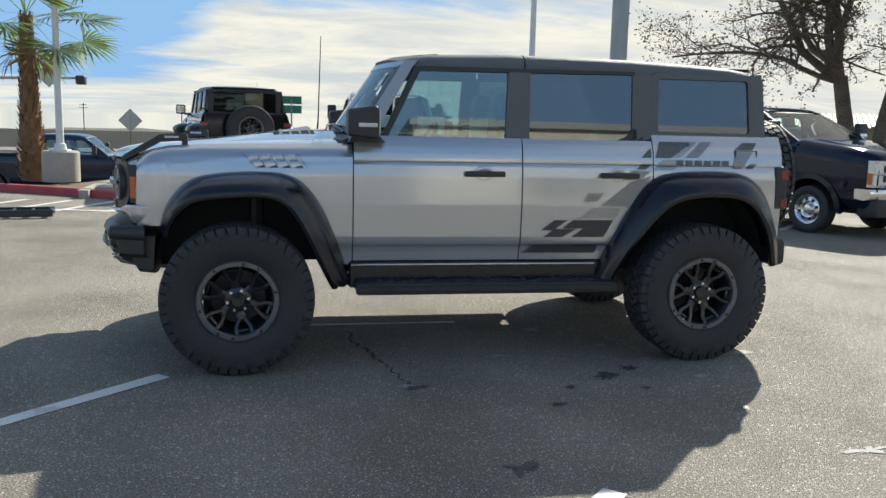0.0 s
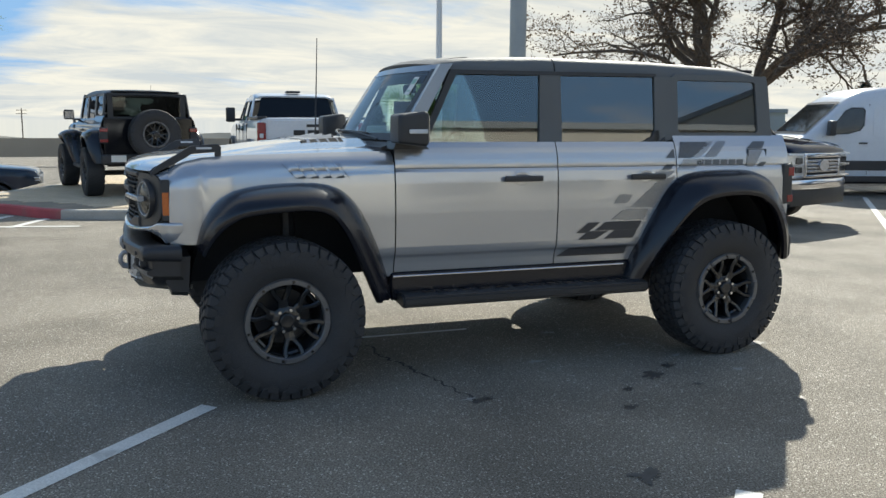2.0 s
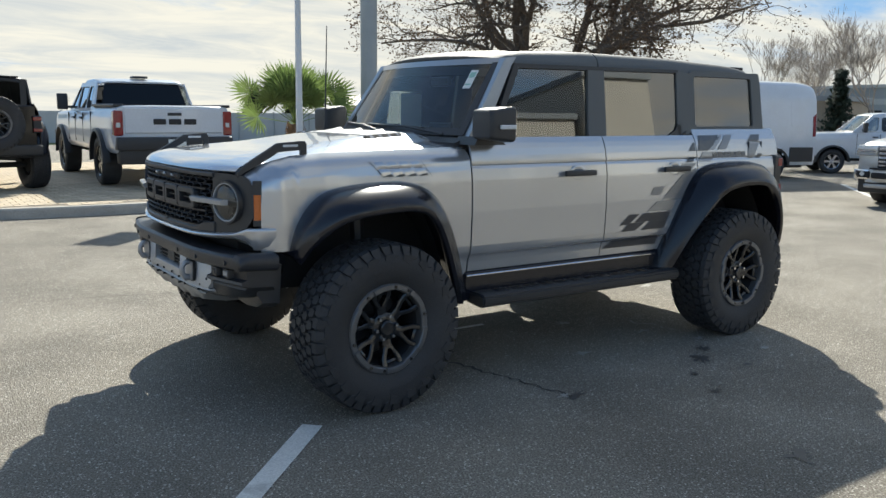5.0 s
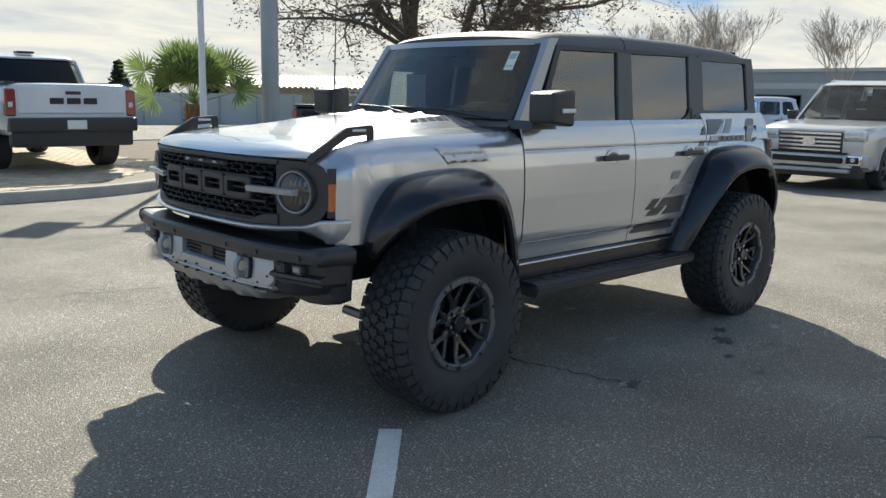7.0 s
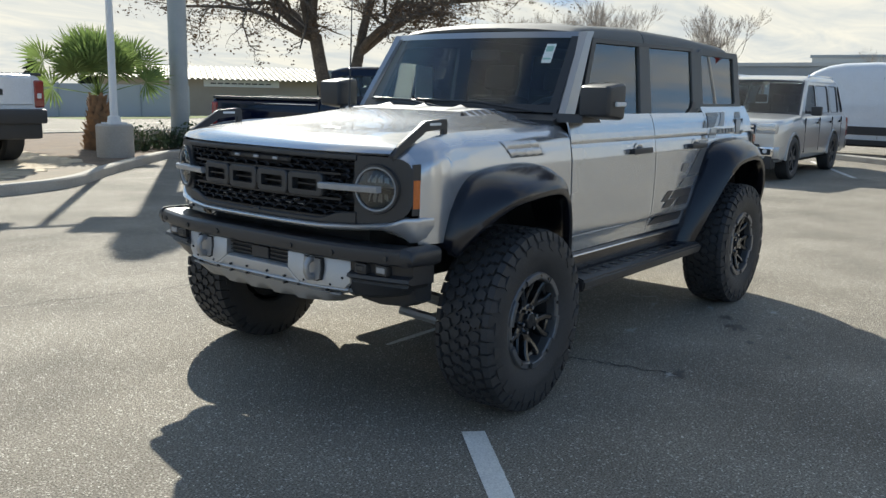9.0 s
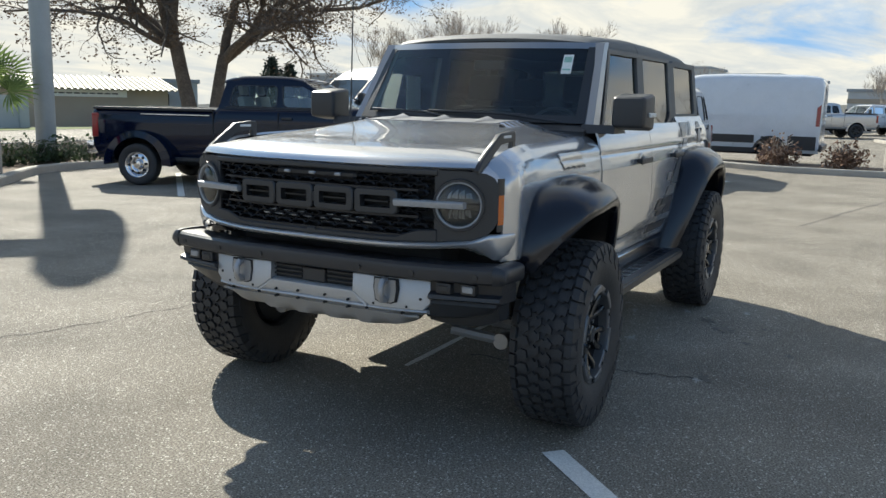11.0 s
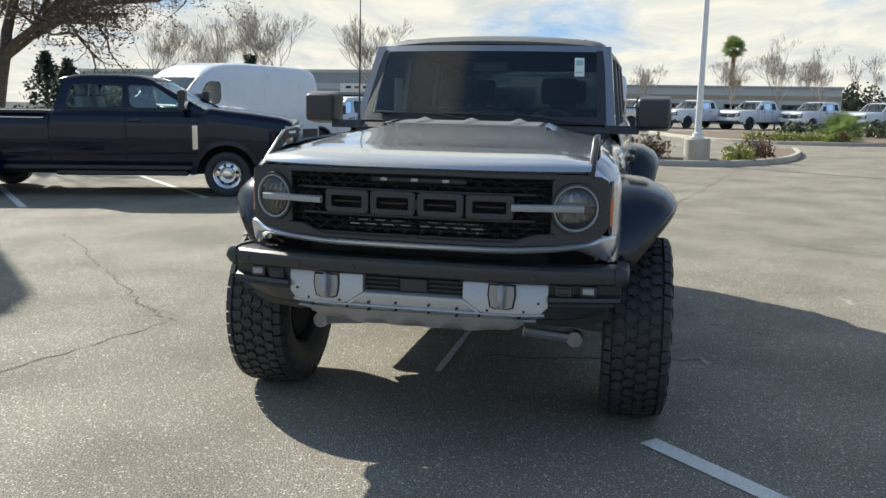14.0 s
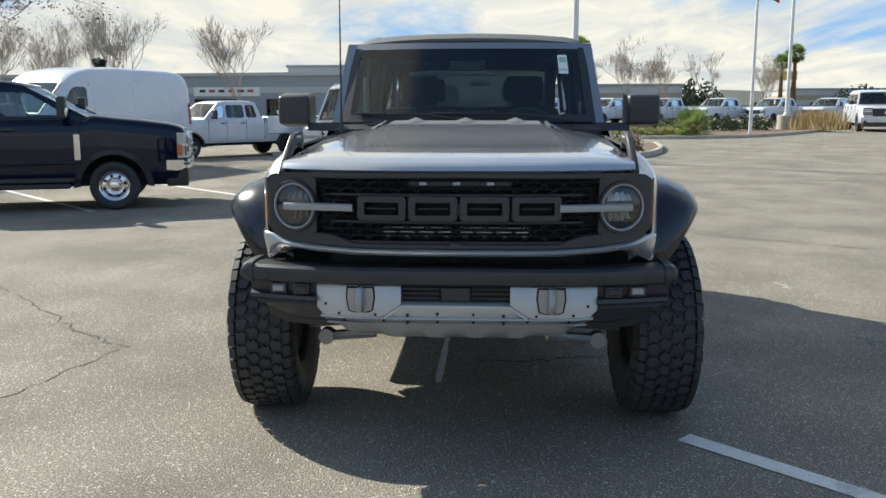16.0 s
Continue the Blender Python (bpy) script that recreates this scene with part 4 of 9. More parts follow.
            bm.faces.new([bm.verts.new(p) for p in ((-1.058, yy - 0.05, z0 + 0.002), (-1.054, yy, z0 + 0.018), (-1.058, yy + 0.05, z0 + 0.002))])
            thicken(bm, 0.003)
            part("outlet", bm, DARK, fin)
        # trail sight on the hood's corner
        bm = bmesh.new()
        rows = []
        for x, z, w, hgt in ((-2.172, 1.252, 0.014, 0.012), (-2.13, 1.29, 0.014, 0.018), (-2.06, 1.33, 0.0135, 0.022), (-1.98, 1.376, 0.013, 0.024), (-1.955, 1.392, 0.013, 0.024), (-1.83, 1.402, 0.0125, 0.024), (-1.8, 1.402, 0.012, 0.022)):
            y = 0.744
            rows.append([(x, s * (y - w), z - hgt * 1.4), (x - 0.004, s * (y - w), z + hgt * 0.3), (x - 0.004, s * (y - w * 0.6), z + hgt * 0.5), (x - 0.004, s * (y + w * 0.6), z + hgt * 0.5), (x - 0.004, s * (y + w), z + hgt * 0.3), (x, s * (y + w), z - hgt * 1.4)])
        loft(bm, rows, True, True)
        ts = part("trail_sight", bm, BLACK_PLASTIC, root, "black trail sight on the hood edge")
        part("sight_foot", one_box(-1.83, -1.795, *(sorted((s * 0.732, s * 0.756))), 1.335, 1.404, 0.004), BLACK_PLASTIC, ts)
        part("sight_slot", one_box(-1.93, -1.845, *(sorted((s * 0.7295, s * 0.7585))), 1.383, 1.398, 0.003), WHITE_LENS, ts)
        # rounded front of the fender above the lamp
        bm = bmesh.new()

        def nose(u, v):
            y = 0.744 + 0.072 * u
            xf = face_x(y) + 0.004
            x = xf + (-2.086 - xf) * v
            d = 0.1 * (1 - min(1.0, max(0.0, (0.83 - y) / 0.085)) ** (1 / 2.2))
            return (x, s * y, interp(FENDER_TOP, x) - d)
        surface(bm, 12, 8, nose)
        thicken(bm, 0.01)
        part("fender_nose", bm, paint, root, "", 50)
    bm = bmesh.new()                                   # cowl below the windscreen
    surface(bm, 6, 20, lambda u, v: (-0.87 - 0.105 * (1 - (2 * v - 1) ** 2) + 0.13 * u, -0.76 + 1.52 * v, 1.392 + 0.045 * u + 0.012 * (1 - (2 * v - 1) ** 2)))
    thicken(bm, 0.03)
    part("cowl", bm, BLACK_PLASTIC, root, "black cowl grille")

    def top_z(y):
        return interp([(0, 1.262), (0.7, 1.256), (0.785, 1.247), (0.815, 1.23), (0.828, 1.2)], abs(y))

    def foot_z(y):
        return interp([(0, 0.944), (0.42, 0.944), (0.6, 0.952), (0.74, 0.965), (0.792, 0.985), (0.819, 1.015), (0.828, 1.05)], abs(y))

    # charcoal surround: a bar above, a bar below, and a plate round each lamp
    for nm, lo, hi in (("upper", lambda y: top_z(y) - 0.026, top_z), ("lower", foot_z, lambda y: foot_z(y) + 0.024 + 0.03 * max(0.0, min(1.0, (abs(y) - 0.42) / 0.1)))):
        bm = bmesh.new()
        rows = []
        for k in range(49):
            y = 0.6 - 1.2 * k / 48
            x, a, b = face_x(y), lo(y), hi(y)
            rows.append([(x + 0.04, y, a), (x - 0.006, y, a), (x - 0.014, y, a + 0.006), (x - 0.014, y, b - 0.006), (x - 0.006, y, b), (x + 0.04, y, b)])
        loft(bm, rows, True, True)
        part("grille_frame", bm, GREY_METAL, root, "charcoal grille surround")
    bm = bmesh.new()
    surface(bm, 24, 6, lambda u, v: (face_x(1.24 * u - 0.62) + 0.05, 1.24 * u - 0.62, 0.95 + 0.3 * v))
    part("grille_backing", bm, DARK, root, "dark grille backing")
    LY, LZ, LR = 0.683, 1.112, 0.107
    for s in (-1, 1):
        bm = bmesh.new()

        def plate(u, v):
            y = 0.588 + 0.24 * u
            return (face_x(y) - 0.004 * (1 - u) + 0.006 * max(0.0, (u - 0.95) / 0.05) ** 2, s * y, foot_z(y) + 0.002 + (top_z(y) - foot_z(y) - 0.004) * v)
        surface(bm, 40, 34, plate, lambda c: (abs(c.y) - LY) ** 2 * 1.1 + (c.z - LZ) ** 2 > (LR - 0.006) ** 2)
        thicken(bm, 0.012)
        part("lamp_surround", bm, GREY_METAL, root, "charcoal plate round the lamp", 30)
        # side return of the plate, with the amber marker
        bm = bmesh.new()
        loft(bm, [[(x, s * y, z) for x, y in ((face_x(0.828) + 0.004, 0.827), (-2.115, 0.831), (-2.1, 0.834), (-2.082, 0.837))] for z in (1.0, 1.05, 1.1, 1.15, 1.2, 1.225)], False)
        thicken(bm, 0.006)
        part("lamp_side", bm, GREY_METAL, root)
        bm = bmesh.new()
        prism(bm, [(-2.121, s * 0.829), (-2.116, s * 0.834), (-2.094, s * 0.839), (-2.088, s * 0.8395), (-2.088, s * 0.82), (-2.12, s * 0.81)], "z", 1.03, 1.155)
        part("side_marker", bm, AMBER, root, "amber side marker")
    if detail:
        for rows_z, inner in (((1.182, 1.207, 1.232), 0.0), ((0.963, 0.988, 1.013, 1.038), 0.0), ((1.088, 1.063), 0.42), ((1.157, 1.132), 0.42)):
            for row, z in enumerate(rows_z):
                for k in range(16):
                    y = -0.6 + k * 0.08 + (0.04 if row % 2 else 0)
                    if abs(y) > 0.6 or abs(y) < inner or math.hypot(abs(y) - LY, z - LZ) < LR + 0.028:
                        continue
                    out = [(y - 0.041, z), (y - 0.03, z + 0.0125), (y + 0.03, z + 0.0125), (y + 0.041, z), (y + 0.03, z - 0.0125), (y - 0.03, z - 0.0125)]
                    inn = [(y + (a - y) * 0.84, z + (b - z) * 0.68) for a, b in out]
                    bm = bmesh.new()
                    loft(bm, [[(face_x(a) + 0.004, a, b) for a, b in out], [(face_x(a) - 0.001, a, b) for a, b in inn], [(face_x(a) + 0.035, a, b) for a, b in inn]], True)
                    part("grille_cell", bm, GRILLE_MESH, root)
        for z in (0.995, 1.012, 1.03):                     # cooler fins behind the mesh
            for y0, y1 in ((-0.3, -0.02), (0.02, 0.3)):
                part("cooler_fin", one_box(-2.268, -2.262, y0, y1, z - 0.0025, z + 0.0025), SILVER_STEEL, root)
        part("grille_cowl", one_box(-2.302, -2.27, -0.23, 0.2, 1.196, 1.234, 0.012), GRILLE_MESH, root)
    for z in (0.972, 1.168, 1.055):
        bm = bmesh.new()
        rows = []
        for k in range(25):
            y = 0.52 - 1.04 * k / 24
            rows.append([(face_x(y) + 0.03, y, z - 0.005), (face_x(y) - 0.004, y, z - 0.005), (face_x(y) - 0.004, y, z + 0.005), (face_x(y) + 0.03, y, z + 0.005)])
        loft(bm, rows, True, True)
        part("grille_bar", bm, GRILLE_MESH, root)
    # four plain block shapes across the grille
    for k in range(4):
        yc = 0.305 - k * 0.212
        bm = bmesh.new()
        w, o, i, c = 0.102, 0.053, 0.026, 0.012
        def ring_at(w, o, c):
            return [(yc - w, LZ - o + c), (yc - w + c, LZ - o), (yc + w - c, LZ - o), (yc + w, LZ - o + c), (yc + w, LZ + o - c), (yc + w - c, LZ + o), (yc - w + c, LZ + o), (yc - w, LZ + o - c)]
        ring_o, ring_m, ring_i = ring_at(w, o, c), ring_at(w - 0.004, o - 0.004, c), ring_at(w - 0.03, i, 0.004)
        loft(bm, [[(face_x(y) + 0.03, y, z) for y, z in ring_o], [(face_x(y) - 0.014, y, z) for y, z in ring_o], [(face_x(y) - 0.019, y, z) for y, z in ring_m],
                  [(face_x(y) - 0.019, y, z) for y, z in ring_i], [(face_x(y) + 0.02, y, z) for y, z in ring_i]], True)
        part("grille_block", bm, GREY_METAL, root, "plain charcoal block on the grille")
        part("grille_bar", one_box(face_x(yc) - 0.006, face_x(yc) + 0.02, yc - 0.06, yc + 0.06, LZ - 0.003, LZ + 0.003), GRILLE_MESH, root)
    bm = bmesh.new()
    disc(bm, (-0.013, LZ), 0.022, "x", -2.313, -2.27, 16)
    part("grille_camera", bm, DARK, root, "small round camera in the grille")
    for y in (0.132, -0.005, -0.142):
        part("marker_lamp", one_box(-2.314, -2.29, y - 0.016, y + 0.016, 1.209, 1.223, 0.004), LED_GREY, root)
    part("grille_radar", one_box(-2.31, -2.28, -0.022, 0.022, 0.945, 0.973, 0.004), BLACK_PLASTIC, root)
    for s in (-1, 1):
        lm = Matrix.Translation((face_x(LY) + 0.004, s * LY, LZ)) @ Matrix.Rotation(radians(-s * 19), 4, "Z")

        def lamp_part(nm, bm, mat, parent, lab="", smooth=35):
            bmesh.ops.transform(bm, matrix=lm, verts=bm.verts[:])
            return part(nm, bm, mat, parent, lab, smooth)
        bm = bmesh.new()
        lathe(bm, [(0.05, LR), (-0.012, LR + 0.004), (-0.022, LR + 0.001), (-0.022, LR - 0.007), (0.0, LR - 0.009)], "x", 44)
        lamp = lamp_part("headlamp", bm, BLACK_PLASTIC, root, "round headlamp with a light ring")
        bm = bmesh.new()
        lathe(bm, [(-0.004, LR - 0.005), (-0.017, LR - 0.007), (-0.021, LR - 0.011), (-0.019, LR - 0.016), (-0.008, LR - 0.019), (0.004, LR - 0.018)], "x", 44)
        lamp_part("light_ring", bm, LED_GREY, lamp, "grey light ring")
        bm = bmesh.new()
        lathe(bm, [(-0.004, LR - 0.017), (0.012, 0.074), (0.032, 0.05), (0.042, 0.0)], "x", 40)
        lamp_part("bowl", bm, LAMP_DARK, lamp, "dark lamp bowl")
        for zc, hgt in ((0.045, 0.02), (-0.04, 0.02)):      # faceted bright reflector pockets
            bm = bmesh.new()
            for k in range(7):
                a, b = -0.055 + k * 0.0157, -0.055 + (k + 0.9) * 0.0157
                dep = 0.02 + 0.01 * (k % 2)
                bm.faces.new([bm.verts.new(p) for p in ((dep - 0.012, a, zc - hgt), (dep - 0.004, b, zc - hgt), (dep + 0.008, b * 0.8, zc + hgt), (dep, a * 0.8, zc + hgt))])
            lamp_part("reflector", bm, LAMP_BOWL, lamp, "", 0)
        bm = bmesh.new()
        box(bm, -0.008, 0.03, -0.088, 0.088, -0.02, 0.006, 0.004)
        lamp_part("projector", bm, BLACK_PLASTIC, lamp)
        bm = bmesh.new()
        lathe(bm, [(-0.006, LR - 0.014), (-0.016, 0.08), (-0.023, 0.05), (-0.026, 0.0)], "x", 40)
        lens = lamp_part("lens", bm, GLASS_LAMP, lamp)
        lens.visible_shadow = False
        bm = bmesh.new()                               # bar of light from the lamp towards the middle
        rows = []
        for k in range(9):
            y = 0.425 + 0.3 * k / 8
            x = (face_x(0.425) - 0.03) * (1 - k / 8) + (face_x(LY) - 0.042) * (k / 8)
            rows.append([(x + 0.03, s * y, LZ - 0.012), (x, s * y, LZ - 0.012), (x - 0.007, s * y, LZ + 0.002), (x - 0.006, s * y, LZ + 0.012), (x + 0.002, s * y, LZ + 0.017), (x + 0.03, s * y, LZ + 0.017)])
        loft(bm, rows, True, True)
        part("light_bar", bm, LED_GREY, lamp, "unlit grey light bar")
    bm = bmesh.new()                                   # painted lip under the grille
    rows = []
    run = [(face_x(0.8 * k / 24), 0.8 * k / 24) for k in range(25)] + [(-2.132, 0.822), (-2.115, 0.838), (-2.09, 0.849), (-2.055, 0.857), (-2.02, 0.863)]
    run = [(x, -y) for x, y in run[:0:-1]] + run
    for k, (x, y) in enumerate(run):
        (xa, ya), (xb, yb) = run[max(k - 1, 0)], run[min(k + 1, len(run) - 1)]
        ln = math.hypot(xb - xa, yb - ya)
        nx, ny = -(yb - ya) / ln, (xb - xa) / ln
        e = max(0.0, min(1.0, (abs(y) - 0.7) / 0.12))
        z = foot_z(min(abs(y), 0.795))
        rows.append([(x + nx * o * (1 - 0.75 * e), y + ny * o * (1 - 0.75 * e), z + dz) for o, dz in ((-0.05, 0.002), (0.006, 0.0), (0.02, -0.005), (0.026, -0.011), (0.023, -0.019), (0.006, -0.03 - 0.018 * e), (-0.024, -0.034 - 0.056 * e), (-0.07, -0.036 - 0.074 * e))])
    loft(bm, rows, False)
    thicken(bm, 0.006)
    part("grille_lip", bm, paint, root, "", 50)

    # bumper
    def bar_x(y):
        return -2.335 + 0.1 * max(0.0, (abs(y) / 0.915 - 0.45) / 0.55) ** 1.6

    bm = bmesh.new()
    rows = []
    for k in range(45):
        y = 0.865 - 1.73 * k / 44
        x = bar_x(y)
        rows.append([(x + 0.16, y, 0.862), (x + 0.05, y, 0.868), (x + 0.02, y, 0.866), (x + 0.004, y, 0.856), (x, y, 0.842), (x + 0.006, y, 0.803), (x + 0.018, y, 0.794), (x + 0.16, y, 0.79)])
    loft(bm, rows, True, True)
    bumper = part("bumper", bm, STEEL_BLACK, root, "black steel off-road bumper", 25)
    for s in (-1, 1):
        def wing(x, y, z):
            return (x, s * y, z)
        bm = bmesh.new()                               # cast end of the bar
        loft(bm, [[wing(bar_x(y) + dx, y, z) for dx, z in ((0.2, 0.872 - q), (0.05, 0.876 - q), (0.012, 0.872 - q), (0.0, 0.856 - q), (-0.002, 0.82), (0.008, 0.79 + q), (0.2, 0.78 + q))] for y, q in ((0.867, 0.0), (0.895, 0.003), (0.915, 0.012), (0.922, 0.025))], True, True)
        part("end_cap", bm, STEEL_BLACK, bumper, "", 40)
        bm = bmesh.new()                               # pocket for the fog lamps, its ridge and the lower wing
        loft(bm, [[wing(bar_x(y) + d, y, z) for d, z in ((0.2, 0.8), (0.05, 0.8), (0.058, 0.745), (0.03, 0.735), (0.026, 0.72), (0.05, 0.708), (0.2, 0.7))] for y in (0.59, 0.68, 0.77, 0.85, 0.89)], True, True)
        part("bumper_wing", bm, STEEL_BLACK, bumper, "", 25)
        bm = bmesh.new()
        loft(bm, [[wing(bar_x(y) + d, y * w, z) for d, w, z in ((0.2, 1, 0.71), (0.07, 1, 0.712), (0.06, 0.995, 0.69), (0.085, 0.97, 0.63 + up), (0.11, 0.96, 0.615 + up), (0.24, 0.95, 0.6 + up))] for y, up in ((0.575, 0.0), (0.68, 0.0), (0.78, 0.015), (0.84, 0.03), (0.868, 0.05))], True, True)
        part("lower_wing", bm, BLACK_PLASTIC, bumper, "dark grey plastic corner below the bumper", 25)
        bm = bmesh.new()                               # black deflector ahead of the tyre
        loft(bm, [[wing(-2.12, y, 0.66), wing(-2.09, y, lo), wing(-2.0, y, lo - 0.01), wing(-1.985, y, 0.80), wing(-2.08, y, 0.80)] for y, lo in ((0.5, 0.57), (0.62, 0.56), (0.76, 0.575), (0.84, 0.61))], True, True)
        part("air_deflector", bm, BLACK_PLASTIC, bumper)
        for y, lit in ((0.655, 0), (0.757, 1)):
            bx = bar_x(y) + 0.045
            a, b = sorted((s * (y - 0.036), s * (y + 0.036)))
            fl = part("fog_lamp", one_box(bx - 0.015, bx + 0.05, a, b, 0.74, 0.788, 0.01, None, 2), BLACK_PLASTIC, bumper, "square fog lamp")
            part("fog_lens", one_box(bx - 0.019, bx, a + 0.01, b - 0.01, 0.75, 0.78, 0.005), LED_GREY if lit else GREY_METAL, fl)
        # silver plate with the tow hook: bowed back towards its outer end
        def sx(y):
            return -2.308 + 0.05 * max(0.0, (abs(y) - 0.3) / 0.3) ** 2
        bm = bmesh.new()
        rows = []
        for k in range(13):
            y = 0.227 + 0.362 * k / 12
            low = interp([(0.227, 0.71), (0.305, 0.655), (0.565, 0.655), (0.589, 0.685)], y)
            rows.append([wing(sx(y) + 0.05, y, 0.79), wing(sx(y) + 0.003, y, 0.79), wing(sx(y), y, 0.786), wing(sx(y) - 0.004, y, low + 0.004), wing(sx(y), y, low), wing(sx(y) + 0.05, y, low)])
        loft(bm, rows, True, True)
        plate = part("silver_plate", bm, SILVER_STEEL, bumper, "silver painted bumper plate")
        bm = bmesh.new()
        hx = sx(0.396)
        ring = [(-0.058, 0.786), (0.058, 0.786), (0.062, 0.74), (0.052, 0.684), (0.03, 0.676), (-0.03, 0.676), (-0.052, 0.684), (-0.062, 0.74)]
        prism(bm, [(s * 0.396 + y, z) for y, z in ring], "x", hx - 0.008, hx + 0.01)
        part("hook_recess", bm, DARK, plate)
        bm = bmesh.new()
        prism(bm, [(s * 0.396 + y * 0.88, 0.731 + (z - 0.731) * 0.9) for y, z in ring], "x", hx - 0.013, hx)
        tube(bm, [(hx, s * 0.396, 0.692), (hx - 0.036, s * 0.396, 0.698), (hx - 0.05, s * 0.396, 0.72), (hx - 0.048, s * 0.396, 0.755), (hx - 0.03, s * 0.396, 0.775), (hx, s * 0.396, 0.776)], [0.018, 0.018, 0.015, 0.014, 0.015, 0.016], 10)
        part("tow_hook", bm, CAST_STEEL, plate, "cast tow hook")
        for y, z in ((0.075, 0.672), (0.075, 0.638), (0.2, 0.666), (0.2, 0.634), (0.3, 0.643), (0.335, 0.668), (0.49, 0.668), (0.47, 0.64), (0.55, 0.705)):
            bm = bmesh.new()
            disc(bm, (s * y, z), 0.006, "x", sx(y) - 0.0065, sx(y) + 0.02, 8)
            part("bolt_head", bm, DARK, plate)
    bm = bmesh.new()                                   # middle of the plate below the intake
    rows = []
    for k in range(33):
        y = 0.3 - 0.6 * k / 32
        drop = 0.052 * max(0.0, min(1.0, (abs(y) - 0.225) / 0.078))
        rows.append([(-2.25, y, 0.717 - drop), (-2.3, y, 0.716 - drop), (-2.311, y, 0.708 - drop), (-2.313, y, 0.698 - drop), (-2.3, y, 0.654), (-2.25, y, 0.654)])
    loft(bm, rows, True, True)
    part("centre_plate", bm, SILVER_STEEL, bumper, "silver painted lower bumper plate")
    bm = bmesh.new()                                   # folded band below, leaning back
    rows = []
    for k in range(33):
        y = 0.575 - 1.15 * k / 32
        e = max(0.0, (abs(y) - 0.5) / 0.075)
        x = -2.309 + 0.05 * max(0.0, (abs(y) - 0.3) / 0.3) ** 2
        rows.append([(x + 0.04, y, 0.657), (x + 0.002, y, 0.655), (x - 0.002, y, 0.648), (x + 0.036, y, 0.622 + 0.012 * e), (x + 0.046, y, 0.616 + 0.02 * e), (x + 0.08, y, 0.618 + 0.02 * e)])
    loft(bm, rows, True, True)
    part("lower_band", bm, SILVER_STEEL, bumper, "silver folded lower edge")
    bm = bmesh.new()
    rows = []
    for k in range(49):
        y = 0.545 - 1.09 * k / 48
        wav = 0.014 * max(-0.6, min(0.6, math.cos(k * math.pi / 4)))
        up = 0.05 * (abs(y) / 0.545) ** 5
        rows.append([(-2.28, y, 0.63), (-2.268, y * 0.98, 0.598 + wav * 0.5 + up * 0.7), (-2.25, y * 0.95, 0.572 + wav + up), (-2.2, y * 0.9, 0.553 + wav * 0.4 + up), (-2.1, y * 0.82, 0.525 + up), (-1.95, y * 0.72, 0.51 + up)])
    loft(bm, rows, False)
    thicken(bm, 0.008)
    part("skid_plate", bm, SKID_GREY, bumper, "ribbed grey skid plate")
    part("intake", one_box(-2.27, -2.2, -0.235, 0.235, 0.70, 0.80), DARK, bumper)
    part("radar", one_box(-2.29, -2.26, -0.062, 0.062, 0.722, 0.782, 0.004), BLACK_PLASTIC, bumper)
    for z in (0.735, 0.755, 0.775):
        for y0, y1 in ((-0.228, -0.07), (0.07, 0.228)):
            part("intake_slat", one_box(-2.285, -2.268, y0, y1, z - 0.003, z + 0.003), BLACK_PLASTIC, bumper)
    for y in (-0.8, -0.53, -0.27, 0.27, 0.53, 0.8):
        bm = bmesh.new()
        disc(bm, (y, 0.826), 0.012, "x", bar_x(y) - 0.004, bar_x(y) + 0.05, 12)
        part("parking_sensor", bm, BLACK_PLASTIC, bumper)

    # front suspension that shows below the bumper
    for s in (-1, 1):
        bm = bmesh.new()
        tube(bm, [(-1.72, s * 0.42, 0.43), (-1.66, s * 0.66, 0.395)], 0.026, 8)
        tube(bm, [(-1.69, s * 0.67, 0.395), (-1.63, s * 0.67, 0.395)], 0.04, 12)
        tube(bm, [(-1.45, s * 0.3, 0.45), (-1.47, s * 0.8, 0.42)], 0.035, 8)
        part("control_arm", bm, CAST_STEEL, root, "forged lower control arm")
        bm = bmesh.new()
        tube(bm, [(-1.4, s * 0.58, 0.45), (-1.4, s * 0.55, 1.05)], 0.045, 8)
        part("shock_absorber", bm, GREY_METAL, root)
    bm = bmesh.new()
    tube(bm, [(1.475, -0.8, 0.42), (1.475, 0.8, 0.42)], 0.05, 10)
    lathe_at = [(1.475 + 0.15 * math.cos(2 * math.pi * k / 12), 0.42 + 0.15 * math.sin(2 * math.pi * k / 12)) for k in range(12)]
    prism(bm, lathe_at, "y", -0.15, 0.12)
    tube(bm, [(0.4, 0.5, 0.5), (1.9, 0.5, 0.55)], 0.04, 8)
    part("rear_axle", bm, DARK, root)

    # fender vents and side trim
    for s in (-1, 1):
        bm = bmesh.new()
        def skin(x, z, out):
            d = interp(FENDER_TOP, x) - z
            y = side_y(min(z, 1.28)) - 0.004 - (0.085 * (1 - d / 0.10) ** 2.2 if d < 0.10 else 0.0)
            return (x, s * (y + out), z)

        def patch(c, o0, o1):
            a, b, e, f = c
            surface(bm, 3, 6, lambda u, v: skin((a[0] + (b[0] - a[0]) * u) * (1 - v) + (f[0] + (e[0] - f[0]) * u) * v, (a[1] + (b[1] - a[1]) * u) * (1 - v) + (f[1] + (e[1] - f[1]) * u) * v, o0 + (o1 - o0) * u))
        patch(((-1.39, 1.218), (-1.09, 1.222), (-1.19, 1.312), (-1.47, 1.302)), 0.003, 0.003)
        v = part("fender_vent", bm, paint, root, "slotted fender vent")
